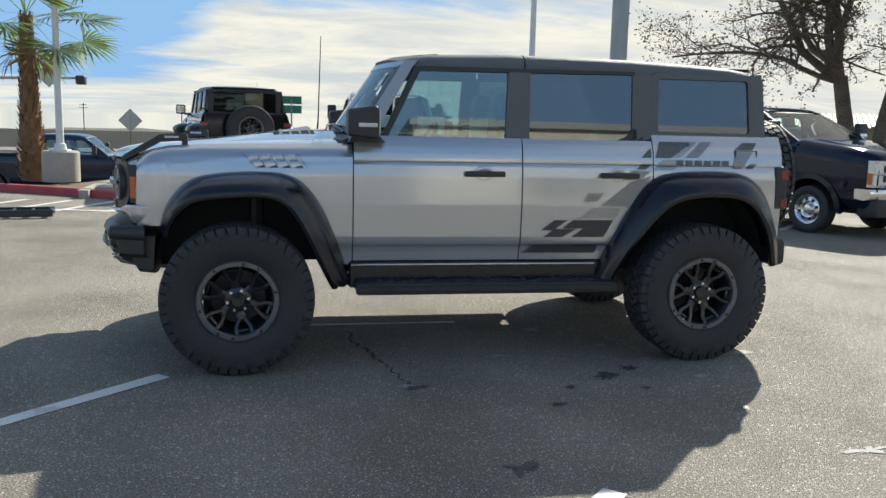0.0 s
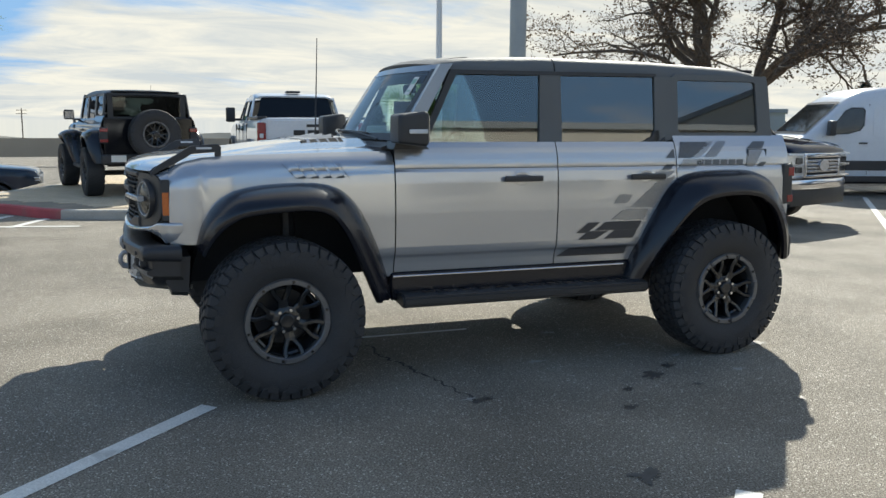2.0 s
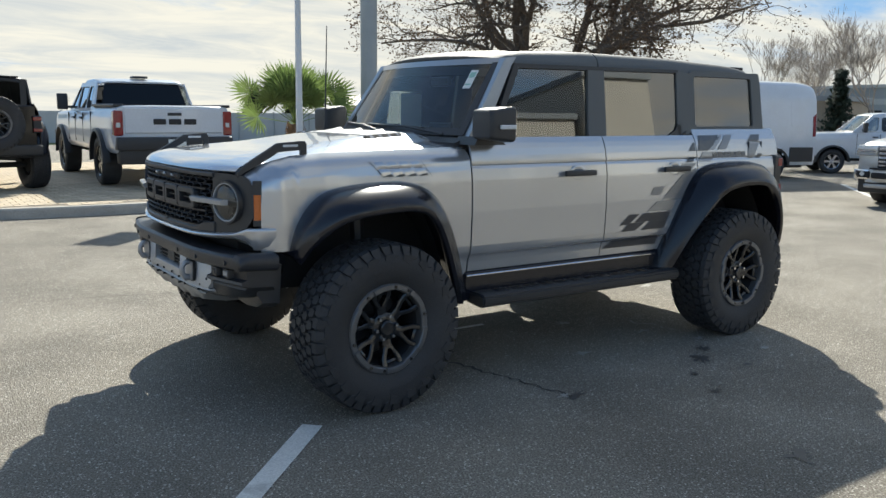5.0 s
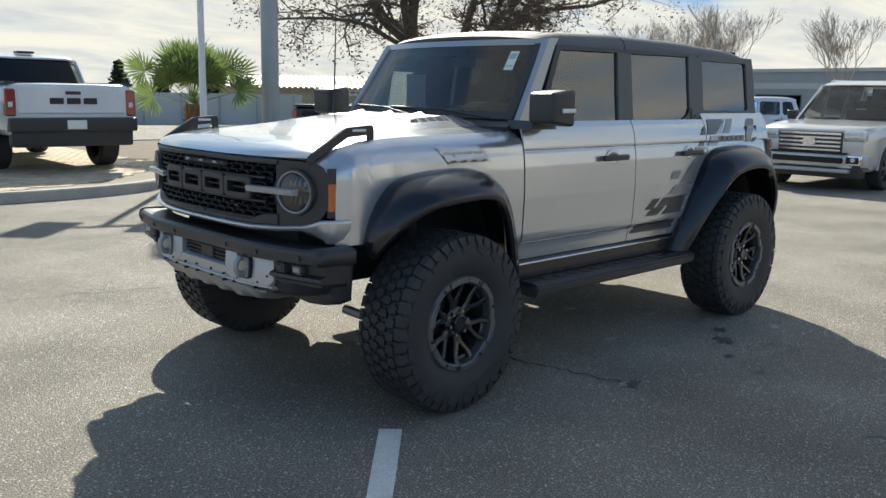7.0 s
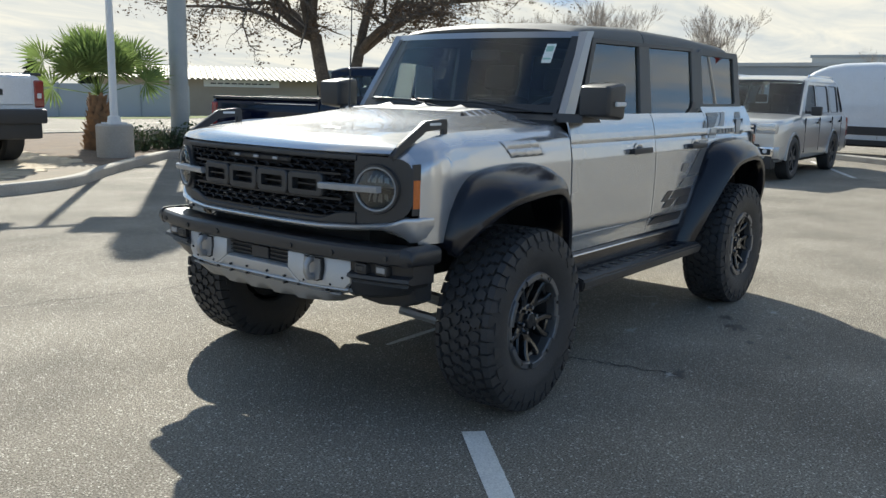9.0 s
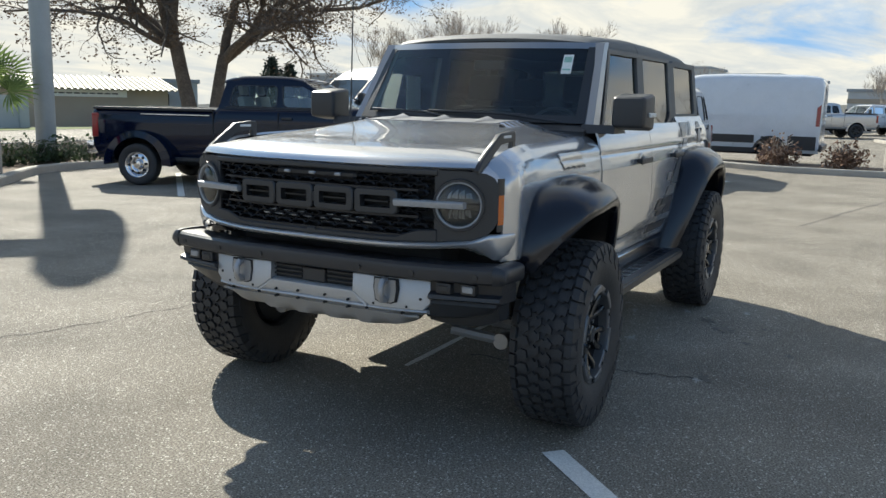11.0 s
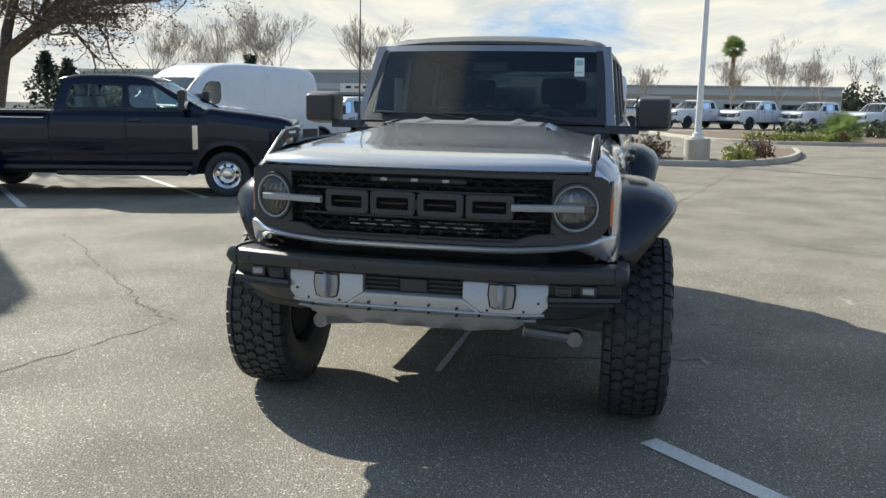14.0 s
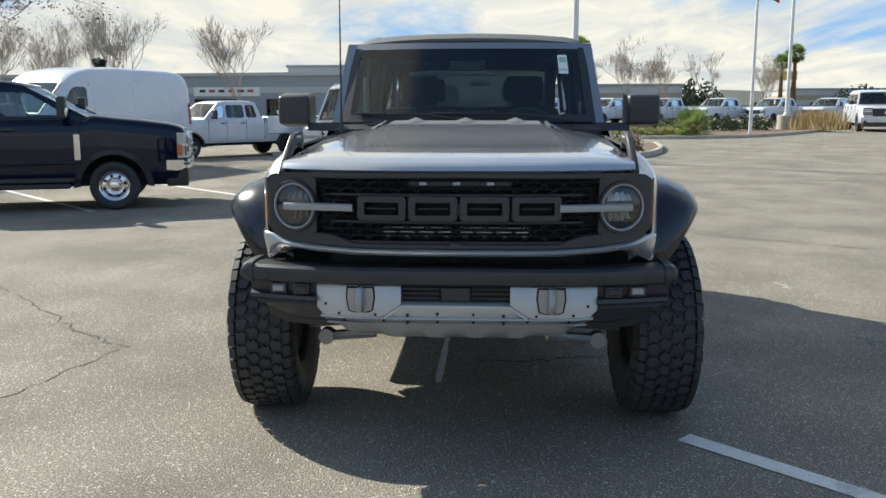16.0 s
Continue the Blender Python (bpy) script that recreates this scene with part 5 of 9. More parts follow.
        for k in range(4):
            x = -1.345 + k * 0.075
            bm = bmesh.new()
            patch(((x - 0.056, 1.226), (x + 0.004, 1.226), (x - 0.05, 1.302), (x - 0.1, 1.302)), 0.0035, 0.012)
            part("vent_slat", bm, paint, v)
            bm = bmesh.new()
            patch(((x + 0.005, 1.225), (x + 0.009, 1.225), (x - 0.046, 1.302), (x - 0.05, 1.302)), 0.012, 0.003)
            part("vent_gap", bm, DECAL_MID, v)
            bm = bmesh.new()
            patch(((x - 0.045, 1.222), (x + 0.008, 1.222), (x - 0.002, 1.236), (x - 0.03, 1.231)), 0.0125, 0.0135)
            part("vent_mouth", bm, TRIM_GREY, v)
        for x0, x1 in ((-1.39, -1.475), (-1.085, -1.15)):
            bm = bmesh.new()
            patch(((x0, 1.216), (x0 + 0.003, 1.216), (x1 + 0.003, 1.306), (x1, 1.306)), 0.004, 0.004)
            part("vent_seam", bm, TRIM_GREY, v)
    for s in (-1, 1):
        bm = bmesh.new()
        box(bm, -0.83, 0.86, *(sorted((s * 0.70, s * 0.822))), 0.47, 0.64, 0.012)
        part("sill", bm, FLARE_BLACK, root, "gloss black sill")
        part("sill_trim", one_box(-0.82, 0.79, *(sorted((s * 0.80, s * 0.833))), 0.612, 0.624, 0.004), CHROME if detail else BLACK_PLASTIC, root, "thin bright sill strip")
        bm = bmesh.new()
        prism(bm, [(s * 0.76, 0.50), (s * 0.82, 0.525), (s * 0.93, 0.525), (s * 0.965, 0.51), (s * 0.965, 0.46), (s * 0.93, 0.44), (s * 0.78, 0.455)], "x", -0.79, 0.9)
        bmesh.ops.bevel(bm, geom=bm.edges[:], offset=0.01, segments=2, affect="EDGES")
        st = part("running_board", bm, BLACK_PLASTIC, root, "black running board")
        for k in range(12):
            x = -0.6 + k * 0.12
            part("tread_pad", one_box(x - 0.045, x + 0.045, *(sorted((s * 0.845, s * 0.92))), 0.521, 0.5285, 0.002), FLARE_BLACK, st)
        for x in (-0.6, 0.1, 0.72):
            bm = bmesh.new()
            tube(bm, [(x, s * 0.6, 0.6), (x, s * 0.82, 0.49)], 0.03, 6)
            part("bracket", bm, BLACK_PLASTIC, st)

    # doors: handles, lower crease
    for s in (-1, 1):
        for x in (0.015, 0.915):
            bm = bmesh.new()
            box(bm, x - 0.128, x + 0.132, *(sorted((s * 0.874, s * 0.896))), 1.182, 1.218, 0.009, None, 2)
            box(bm, x - 0.10, x - 0.07, *(sorted((s * 0.85, s * 0.88))), 1.186, 1.212)
            box(bm, x + 0.07, x + 0.10, *(sorted((s * 0.85, s * 0.88))), 1.186, 1.212)
            h = part("door_handle", bm, BLACK_PLASTIC, root, "black door handle")
            bm = bmesh.new()                           # pressed cup behind the handle
            rows = []
            for q, yy in ((1.0, 0.857), (0.86, 0.8605), (0.7, 0.8605), (0.4, 0.858), (0.0, 0.857)):
                rows.append([(x + 0.068 * q * math.cos(t), s * yy, 1.2 + 0.05 * q * math.sin(t)) for t in [2 * math.pi * k / 20 for k in range(20)]])
            loft(bm, rows, True)
            part("handle_cup", bm, paint, h, "", 75)

    # greenhouse
    def gy(z):
        return 0.768 - 0.12 * (z - 1.42)

    def pane_at(x, z, s, out=0.0):
        return (x, s * (gy(z) + out), z)

    def frame_poly(name, pts, s, mat, t0=-0.012, t1=0.014, lab=""):
        bm = bmesh.new()
        lo = [bm.verts.new(pane_at(x, z, s, t0)) for x, z in pts]
        hi = [bm.verts.new(pane_at(x, z, s, t1)) for x, z in pts]
        bm.faces.new(lo)
        bm.faces.new(hi[::-1])
        n = len(pts)
        for i in range(n):
            bm.faces.new((lo[i], lo[(i + 1) % n], hi[(i + 1) % n], hi[i]))
        return part(name, bm, mat, root, lab)

    for s in (-1, 1):
        frame_poly("a_pillar", [(-0.8, 1.405), (-0.69, 1.405), (-0.44, 1.85), (-0.40, 1.90), (-0.485, 1.892)], s, GRAPHITE, -0.045, 0.018)
        frame_poly("window_frame", [(-0.64, 1.40), (-0.6, 1.40), (-0.385, 1.835), (1.04, 1.852), (1.04, 1.872), (-0.42, 1.862)], s, BLACK_PLASTIC, -0.01, 0.018, "black window frame")
        frame_poly("b_pillar", [(0.165, 1.40), (0.325, 1.40), (0.328, 1.85), (0.185, 1.846)], s, roofing, -0.03, 0.016)
        frame_poly("window_sill", [(-0.64, 1.395), (1.04, 1.395), (1.1, 1.43), (1.1, 1.455), (1.03, 1.412), (-0.62, 1.418)], s, BLACK_PLASTIC, -0.02, 0.02)
        frame_poly("corner_trim", [(0.9, 1.41), (1.03, 1.412), (1.06, 1.44), (1.06, 1.5), (1.025, 1.5), (1.0, 1.46)], s, BLACK_PLASTIC, -0.004, 0.012)
        frame_poly("c_pillar", [(1.025, 1.41), (1.16, 1.44), (1.165, 1.856), (1.03, 1.852)], s, roofing, -0.03, 0.012)
        g1 = frame_poly("front_window", [(-0.62, 1.41), (0.18, 1.41), (0.2, 1.845), (-0.4, 1.84)], s, GLASS_DOOR, -0.004, 0.0, "lightly tinted side glass")
        g2 = frame_poly("rear_window", [(0.31, 1.41), (1.03, 1.41), (1.035, 1.85), (0.315, 1.847)], s, GLASS_TINT, -0.004, 0.0, "dark privacy glass")
        # hardtop side with its window opening
        o = [(1.16, 1.44), (1.985, 1.44), (1.96, 1.875), (1.16, 1.875)]
        q = [(1.225, 1.485), (1.855, 1.485), (1.87, 1.5), (1.855, 1.82), (1.84, 1.835), (1.225, 1.835), (1.21, 1.82), (1.21, 1.5)]
        o8 = [(1.2, 1.44), (1.9, 1.44), (1.985, 1.46), (1.965, 1.8), (1.95, 1.875), (1.2, 1.875), (1.16, 1.85), (1.16, 1.46)]
        bm = bmesh.new()
        loft(bm, [[pane_at(x, z, s, -0.02) for x, z in o8], [pane_at(x, z, s, 0.012) for x, z in o8], [pane_at(x, z, s, 0.012) for x, z in q], [pane_at(x, z, s, -0.02) for x, z in q]], True)
        part("hardtop_side", bm, roofing, root, "moulded grey hardtop side")
        frame_poly("quarter_window", q, s, GLASS_TINT, -0.008, -0.002, "dark privacy glass")
        for g in (g1, g2):
            g.visible_shadow = False

    # roof: front panel, middle panel, hardtop
    def roof_z(x, y):
        z = interp([(-0.47, 1.9), (-0.42, 1.925), (-0.3, 1.945), (0.2, 1.965), (1.0, 1.96), (1.7, 1.935), (1.85, 1.92), (1.93, 1.895), (1.97, 1.865), (1.99, 1.835)], x)
        return z + 0.02 - 0.02 * (abs(y) / 0.6) ** 2

    def roof_panel(name, x0, x1, lab):
        bm = bmesh.new()
        ys = [-0.708, -0.703, -0.688, -0.655, -0.6, -0.4, -0.2, 0, 0.2, 0.4, 0.6, 0.655, 0.688, 0.703, 0.708]
        dz = [-0.105, -0.07, -0.035, -0.012, -0.004, 0, 0, 0, 0, 0, -0.004, -0.012, -0.035, -0.07, -0.105]
        xs = [x0 + (x1 - x0) * k / 14 for k in range(15)]
        loft(bm, [[(x - 0.11 * (1 - (y / 0.708) ** 2) * max(0.0, (-0.1 - x) / 0.37), y * (1 - 0.012 * max(0, (x - 1.7) / 0.3)), roof_z(x, y) + d) for y, d in zip(ys, dz)] for x in xs], False)
        thicken(bm, 0.02)
        part(name, bm, roofing, root, lab, 50)

    roof_panel("roof_front", -0.47, 0.295, "moulded grey roof panel")
    roof_panel("roof_rear", 0.305, 1.99, "moulded grey hardtop roof")
    for y in (-0.565, -0.51, 0.51, 0.565):
        bm = bmesh.new()
        loft(bm, [[(x, y - 0.004, roof_z(x, y) - 0.006), (x, y - 0.004, roof_z(x, y) + 0.002), (x, y + 0.004, roof_z(x, y) + 0.002), (x, y + 0.004, roof_z(x, y) - 0.006)] for x in (-0.465, -0.44, -0.4, -0.34, -0.25)], True, True)
        part("roof_seam", bm, DARK, root)
    # windscreen with its dark band and surround
    wc = [(-0.79, 0.735, 1.432), (-0.79, -0.735, 1.432), (-0.477, -0.69, 1.892), (-0.477, 0.69, 1.892)]

    def screen(u, v, out=0.0):
        a, b, c, d = [Vector(p) for p in wc]
        p = (a.lerp(b, u)).lerp(d.lerp(c, u), v)
        bow = 1 - (2 * u - 1) ** 2
        return p + Vector((-0.115 * bow, 0, 0.0)) + Vector((-0.82, 0, 0.57)) * out

    bm = bmesh.new()
    surface(bm, 20, 8, lambda u, v: screen(0.03 + 0.94 * u, 0.05 + 0.9 * v))
    g = part("windscreen", bm, GLASS_SCREEN, root, "curved laminated windscreen")
    g.visible_shadow = False
    for nm, u0, u1, v0, v1 in (("screen_band", 0.0, 1.0, 0.92, 1.0), ("screen_edge", 0.0, 0.035, 0.0, 0.94), ("screen_edge", 0.965, 1.0, 0.0, 0.94), ("screen_foot", 0.0, 1.0, 0.0, 0.09)):
        bm = bmesh.new()
        surface(bm, 14, 3, lambda u, v: screen(u0 + (u1 - u0) * u, v0 + (v1 - v0) * v, 0.003))
        part(nm, bm, GRAPHITE if nm == "screen_band" else BLACK_PLASTIC, root)
    for u0, u1 in ((0.92, 0.36), (0.52, 0.06)):
        bm = bmesh.new()
        tube(bm, [screen(u0, -0.02, 0.03), screen(u0 * 0.6 + u1 * 0.4, 0.05, 0.04), screen(u1, 0.085, 0.02)], 0.008, 6)
        tube(bm, [screen(u0 * 0.75 + u1 * 0.25, 0.075, 0.012), screen(u1, 0.1, 0.012)], 0.007, 5)
        part("wiper", bm, BLACK_PLASTIC, root, "black windscreen wiper")
    if detail:
        bm = bmesh.new()
        surface(bm, 2, 2, lambda u, v: screen(0.875 + 0.04 * u, 0.60 + 0.24 * v, 0.004))
        lb = part("screen_label", bm, PAPER, root, "white price label inside the windscreen")
        bm = bmesh.new()
        surface(bm, 1, 1, lambda u, v: screen(0.88 + 0.03 * u, 0.74 + 0.07 * v, 0.006))
        part("label_print", bm, PAPER_GREEN, lb)
        bm = bmesh.new()
        surface(bm, 1, 1, lambda u, v: screen(0.88 + 0.03 * u, 0.64 + 0.02 * v, 0.006))
        part("label_print", bm, PAPER_GREEN, lb)
    # back of the cabin
    bm = bmesh.new()
    box(bm, 1.96, 1.99, -0.7, 0.7, 1.36, 1.46)
    box(bm, 1.955, 1.975, -0.69, 0.69, 1.83, 1.88)
    for s in (-1, 1):
        box(bm, 1.95, 1.985, *(sorted((s * 0.6, s * 0.695))), 1.44, 1.85)
    part("hardtop_back", bm, roofing, root)
    bm = one_box(1.965, 1.972, -0.6, 0.6, 1.45, 1.84)
    part("back_window", bm, GLASS_PRIV, root)
    part("tailgate", one_box(2.03, 2.085, -0.8, 0.8, 0.72, 1.44, 0.02), paint, root)
    part("rear_bumper", one_box(2.03, 2.16, -0.86, 0.86, 0.6, 0.78, 0.04, None, 3), STEEL_BLACK, root, "black rear bumper")
    for s in (-1, 1):
        a, b = sorted((s * 0.73, s * 0.866))
        bm = one_box(2.03, 2.125, a, b, 0.98, 1.27, 0.012)
        tl = part("tail_lamp", bm, BLACK_PLASTIC, root, "tail lamp with red lenses")
        for z0, z1 in ((1.0, 1.055), (1.185, 1.25)):
            part("lens", one_box(2.075, 2.131, a - 0.003, b + 0.003, z0, z1, 0.006), RED_LENS, tl)
    part("plate_holder", one_box(2.15, 2.175, -0.72, -0.42, 0.63, 0.78, 0.004), BLACK_PLASTIC, root)
    part("dealer_plate", one_box(2.172, 2.18, -0.70, -0.44, 0.645, 0.765), PAPER, root, "plain pale plate")

    # mirrors
    for s in (-1, 1):
        bm = bmesh.new()
        vs = box(bm, -0.86, -0.675, *(sorted((s * 0.897, s * 1.096))), 1.405, 1.604, 0.032, None, 3)
        for v in vs:
            if v.co.x < -0.8:
                v.co.z = 1.5 + (v.co.z - 1.5) * 0.84
                v.co.y = s * 0.98 + (v.co.y - s * 0.98) * 0.92
        mir = part("door_mirror", bm, BLACK_PLASTIC, root, "square black door mirror")
        bm = bmesh.new()
        prism(bm, [(-0.84, 1.385), (-0.62, 1.385), (-0.66, 1.425), (-0.82, 1.432)], "y", *(sorted((s * 0.73, s * 0.92))))
        part("mirror_arm", bm, BLACK_PLASTIC, mir)
        part("mirror_glass", one_box(-0.677, -0.671, *(sorted((s * 0.915, s * 1.08))), 1.43, 1.58), CHROME, mir)
        part("turn_signal", one_box(-0.80, -0.69, *(sorted((s * 1.09, s * 1.106))), 1.478, 1.502, 0.004), WHITE_LENS, mir)
    # antenna on the far fender
    bm = bmesh.new()
    tube(bm, [(-0.97, 0.70, 1.38), (-0.96, 0.70, 1.5), (-0.94, 0.70, 2.15)], [0.012, 0.006, 0.003], 6)
    part("antenna", bm, BLACK_PLASTIC, root, "thin whip antenna")

    # wheels
    w = offroad_wheel(root)
    w.matrix_local = pose(-1.5, -0.955, 0.449, 0, 20, 2)
    def again(m):
        c = copy_thing(w, m)
        c.parent = root
        return c
    again(pose(-1.5, 0.955, 0.449, 0, 50, 182))
    again(pose(1.46, -0.925, 0.449, 0, 5, 0))
    again(pose(1.46, 0.925, 0.449, 0, 80, 180))
    sp = again(pose(2.34, 0.04, 1.14, 0, 10, 90))
    sp.name = "spare_wheel"
    bm = bmesh.new()
    tube(bm, [(2.08, 0.04, 1.1), (2.3, 0.04, 1.12)], 0.12, 16)
    part("spare_carrier", bm, BLACK_PLASTIC, root)

    # cabin
    part("dashboard", one_box(-0.8, -0.4, -0.66, 0.66, 1.15, 1.4, 0.04, None, 2), SEAT, root, "dark dashboard")
    part("instrument_screen", one_box(-0.47, -0.45, -0.16, 0.12, 1.37, 1.5, 0.01), BLACK_PLASTIC, root)
    bm = bmesh.new()
    ring = [(-0.28 + 0.06 * math.cos(t), -0.36 + 0.185 * math.sin(t), 1.33 + 0.175 * math.cos(t)) for t in [2 * math.pi * k / 24 for k in range(25)]]
    tube(bm, ring, 0.016, 8, False)
    tube(bm, [(-0.28, -0.54, 1.33), (-0.3, -0.36, 1.32), (-0.28, -0.18, 1.33)], 0.014, 6)
    tube(bm, [(-0.5, -0.36, 1.25), (-0.3, -0.36, 1.32)], 0.03, 8)
    part("steering_wheel", bm, BLACK_PLASTIC, root, "black steering wheel")
    bm = bmesh.new()
    box(bm, -0.46, -0.43, -0.1, 0.12, 1.735, 1.80, 0.01)
    part("rear_view_mirror", bm, BLACK_PLASTIC, root)
    part("cabin_floor", one_box(-0.7, 1.95, -0.68, 0.68, 0.68, 0.72), DARK, root)
    part("roof_lining", one_box(-0.4, 1.93, -0.6, 0.6, 1.905, 1.925), SEAT, root)
    for x, tilt in ((0.12, 12), (0.95, 10)):
        for y in (-0.36, 0.36):
            bm = bmesh.new()
            box(bm, x - 0.5, x, y - 0.25, y + 0.25, 0.9, 1.05, 0.04, None, 2)
            m = Matrix.Translation((x, y, 1.0)) @ Matrix.Rotation(radians(tilt), 4, "Y")
            box(bm, -0.07, 0.06, -0.24, 0.24, 0.0, 0.52, 0.05, m, 2)
            box(bm, -0.05, 0.05, -0.13, 0.13, 0.56, 0.74, 0.04, m, 2)
            box(bm, -0.015, 0.015, -0.06, 0.06, 0.5, 0.58, 0.0, m)
            part("seat", bm, SEAT, root, "dark front or rear seat")
    if detail:
        bm = bmesh.new()
        box(bm, -0.36, -0.18, 0.655, 0.66, 1.45, 1.70)
        part("window_sticker", bm, PAPER, root, "paper price sheet inside the far window")
        bm = bmesh.new()
        box(bm, -0.06, 0.06, -0.72, -0.716, 1.42, 1.55)
        part("window_note", bm, PAPER, root, "small paper note inside the window")

    # decals on the doors and quarters
    if detail:
        def decal(corners, mat):
            for s in (-1, 1):
                bm = bmesh.new()
                a, b, c, d = [Vector((p[0], 0, p[1])) for p in corners]

                def f(u, v):
                    p = a.lerp(b, u).lerp(d.lerp(c, u), v)
                    return (p.x, s * (side_y(p.z) + 0.0045), p.z)
                surface(bm, 4, 8, f, lambda c2: not in_arch(c2.x, c2.z, 0.04) and not 1.145 < c2.x < 1.165)
                if not bm.faces:
                    bm.free()
                    continue
                part("decal", bm, mat, root, "dark grey angular decal")
        for corners, mat in (
                ([(0.283, 0.69), (0.786, 0.688), (0.8, 0.745), (0.367, 0.745)], TRIM_GREY),
                ([(0.405, 0.841), (0.485, 0.841), (0.578, 0.907), (0.49, 0.907)], TRIM_GREY),
                ([(0.542, 0.853), (0.86, 0.853), (0.89, 0.908), (0.62, 0.908)], TRIM_GREY),
                ([(0.422, 0.797), (0.545, 0.797), (0.642, 0.849), (0.489, 0.849)], TRIM_GREY),
                ([(0.61, 0.797), (0.83, 0.797), (0.86, 0.852), (0.69, 0.852)], TRIM_GREY),
                ([(0.66, 0.92), (0.9, 0.92), (0.94, 0.985), (0.75, 0.985)], DECAL_PALE),
                ([(0.679, 1.027), (0.776, 1.027), (0.815, 1.084), (0.715, 1.084)], DECAL_MID),
                ([(0.80, 0.999), (0.98, 0.999), (1.142, 1.2), (1.0, 1.16)], DECAL_MID),
                ([(0.95, 1.17), (1.06, 1.17), (1.142, 1.235), (1.0, 1.235)], DECAL_MID),
                ([(1.037, 1.241), (1.104, 1.241), (1.142, 1.276), (1.074, 1.276)], DECAL_DARK),
                ([(1.072, 1.318), (1.142, 1.318), (1.142, 1.376), (1.13, 1.376)], DECAL_DARK),
                ([(1.17, 1.318), (1.274, 1.318), (1.459, 1.424), (1.207, 1.424)], DECAL_DARK),
                ([(1.17, 1.245), (1.3, 1.245), (1.38, 1.31), (1.22, 1.31)], DECAL_PALE),
                ([(1.386, 1.325), (1.474, 1.325), (1.58, 1.427), (1.499, 1.427)], DECAL_MID),
                ([(1.29, 1.325), (1.35, 1.325), (1.475, 1.427), (1.43, 1.427)], DECAL_PALE),
                ([(1.739, 1.38), (1.871, 1.38), (1.908, 1.427), (1.805, 1.427)], DECAL_DARK),
                ([(1.724, 1.258), (1.79, 1.258), (1.87, 1.366), (1.742, 1.366)], DECAL_MID),
                ([(1.815, 1.256), (1.869, 1.256), (1.895, 1.287), (1.85, 1.287)], DECAL_DARK)):
            decal(corners, mat)
        for k in range(6):                              # plain bars where the badge's letters stand
            x = 1.342 + k * 0.065
            decal([(x - 0.027, 1.272), (x + 0.025, 1.272), (x + 0.029, 1.306), (x - 0.023, 1.306)], DECAL_DARK)
        for s in (-1, 1):                               # seam of the fuel door
            for x0, x1, z0, z1 in ((1.74, 1.745, 1.255, 1.375), (1.74, 1.9, 1.37, 1.375), (1.895, 1.9, 1.3, 1.375)):
                part("filler_seam", one_box(x0, x1, *(sorted((s * (side_y(z0) - 0.02), s * (side_y((z0 + z1) / 2) + 0.002)))), z0, z1), TRIM_GREY, root)
    return root


wagon(pose(0, 0.055, 0, 0, 0, 1.4), PAINT_SILVER, ROOF_GREY,
      "silver off-road four-door wagon with black flares parked on asphalt", "suv")


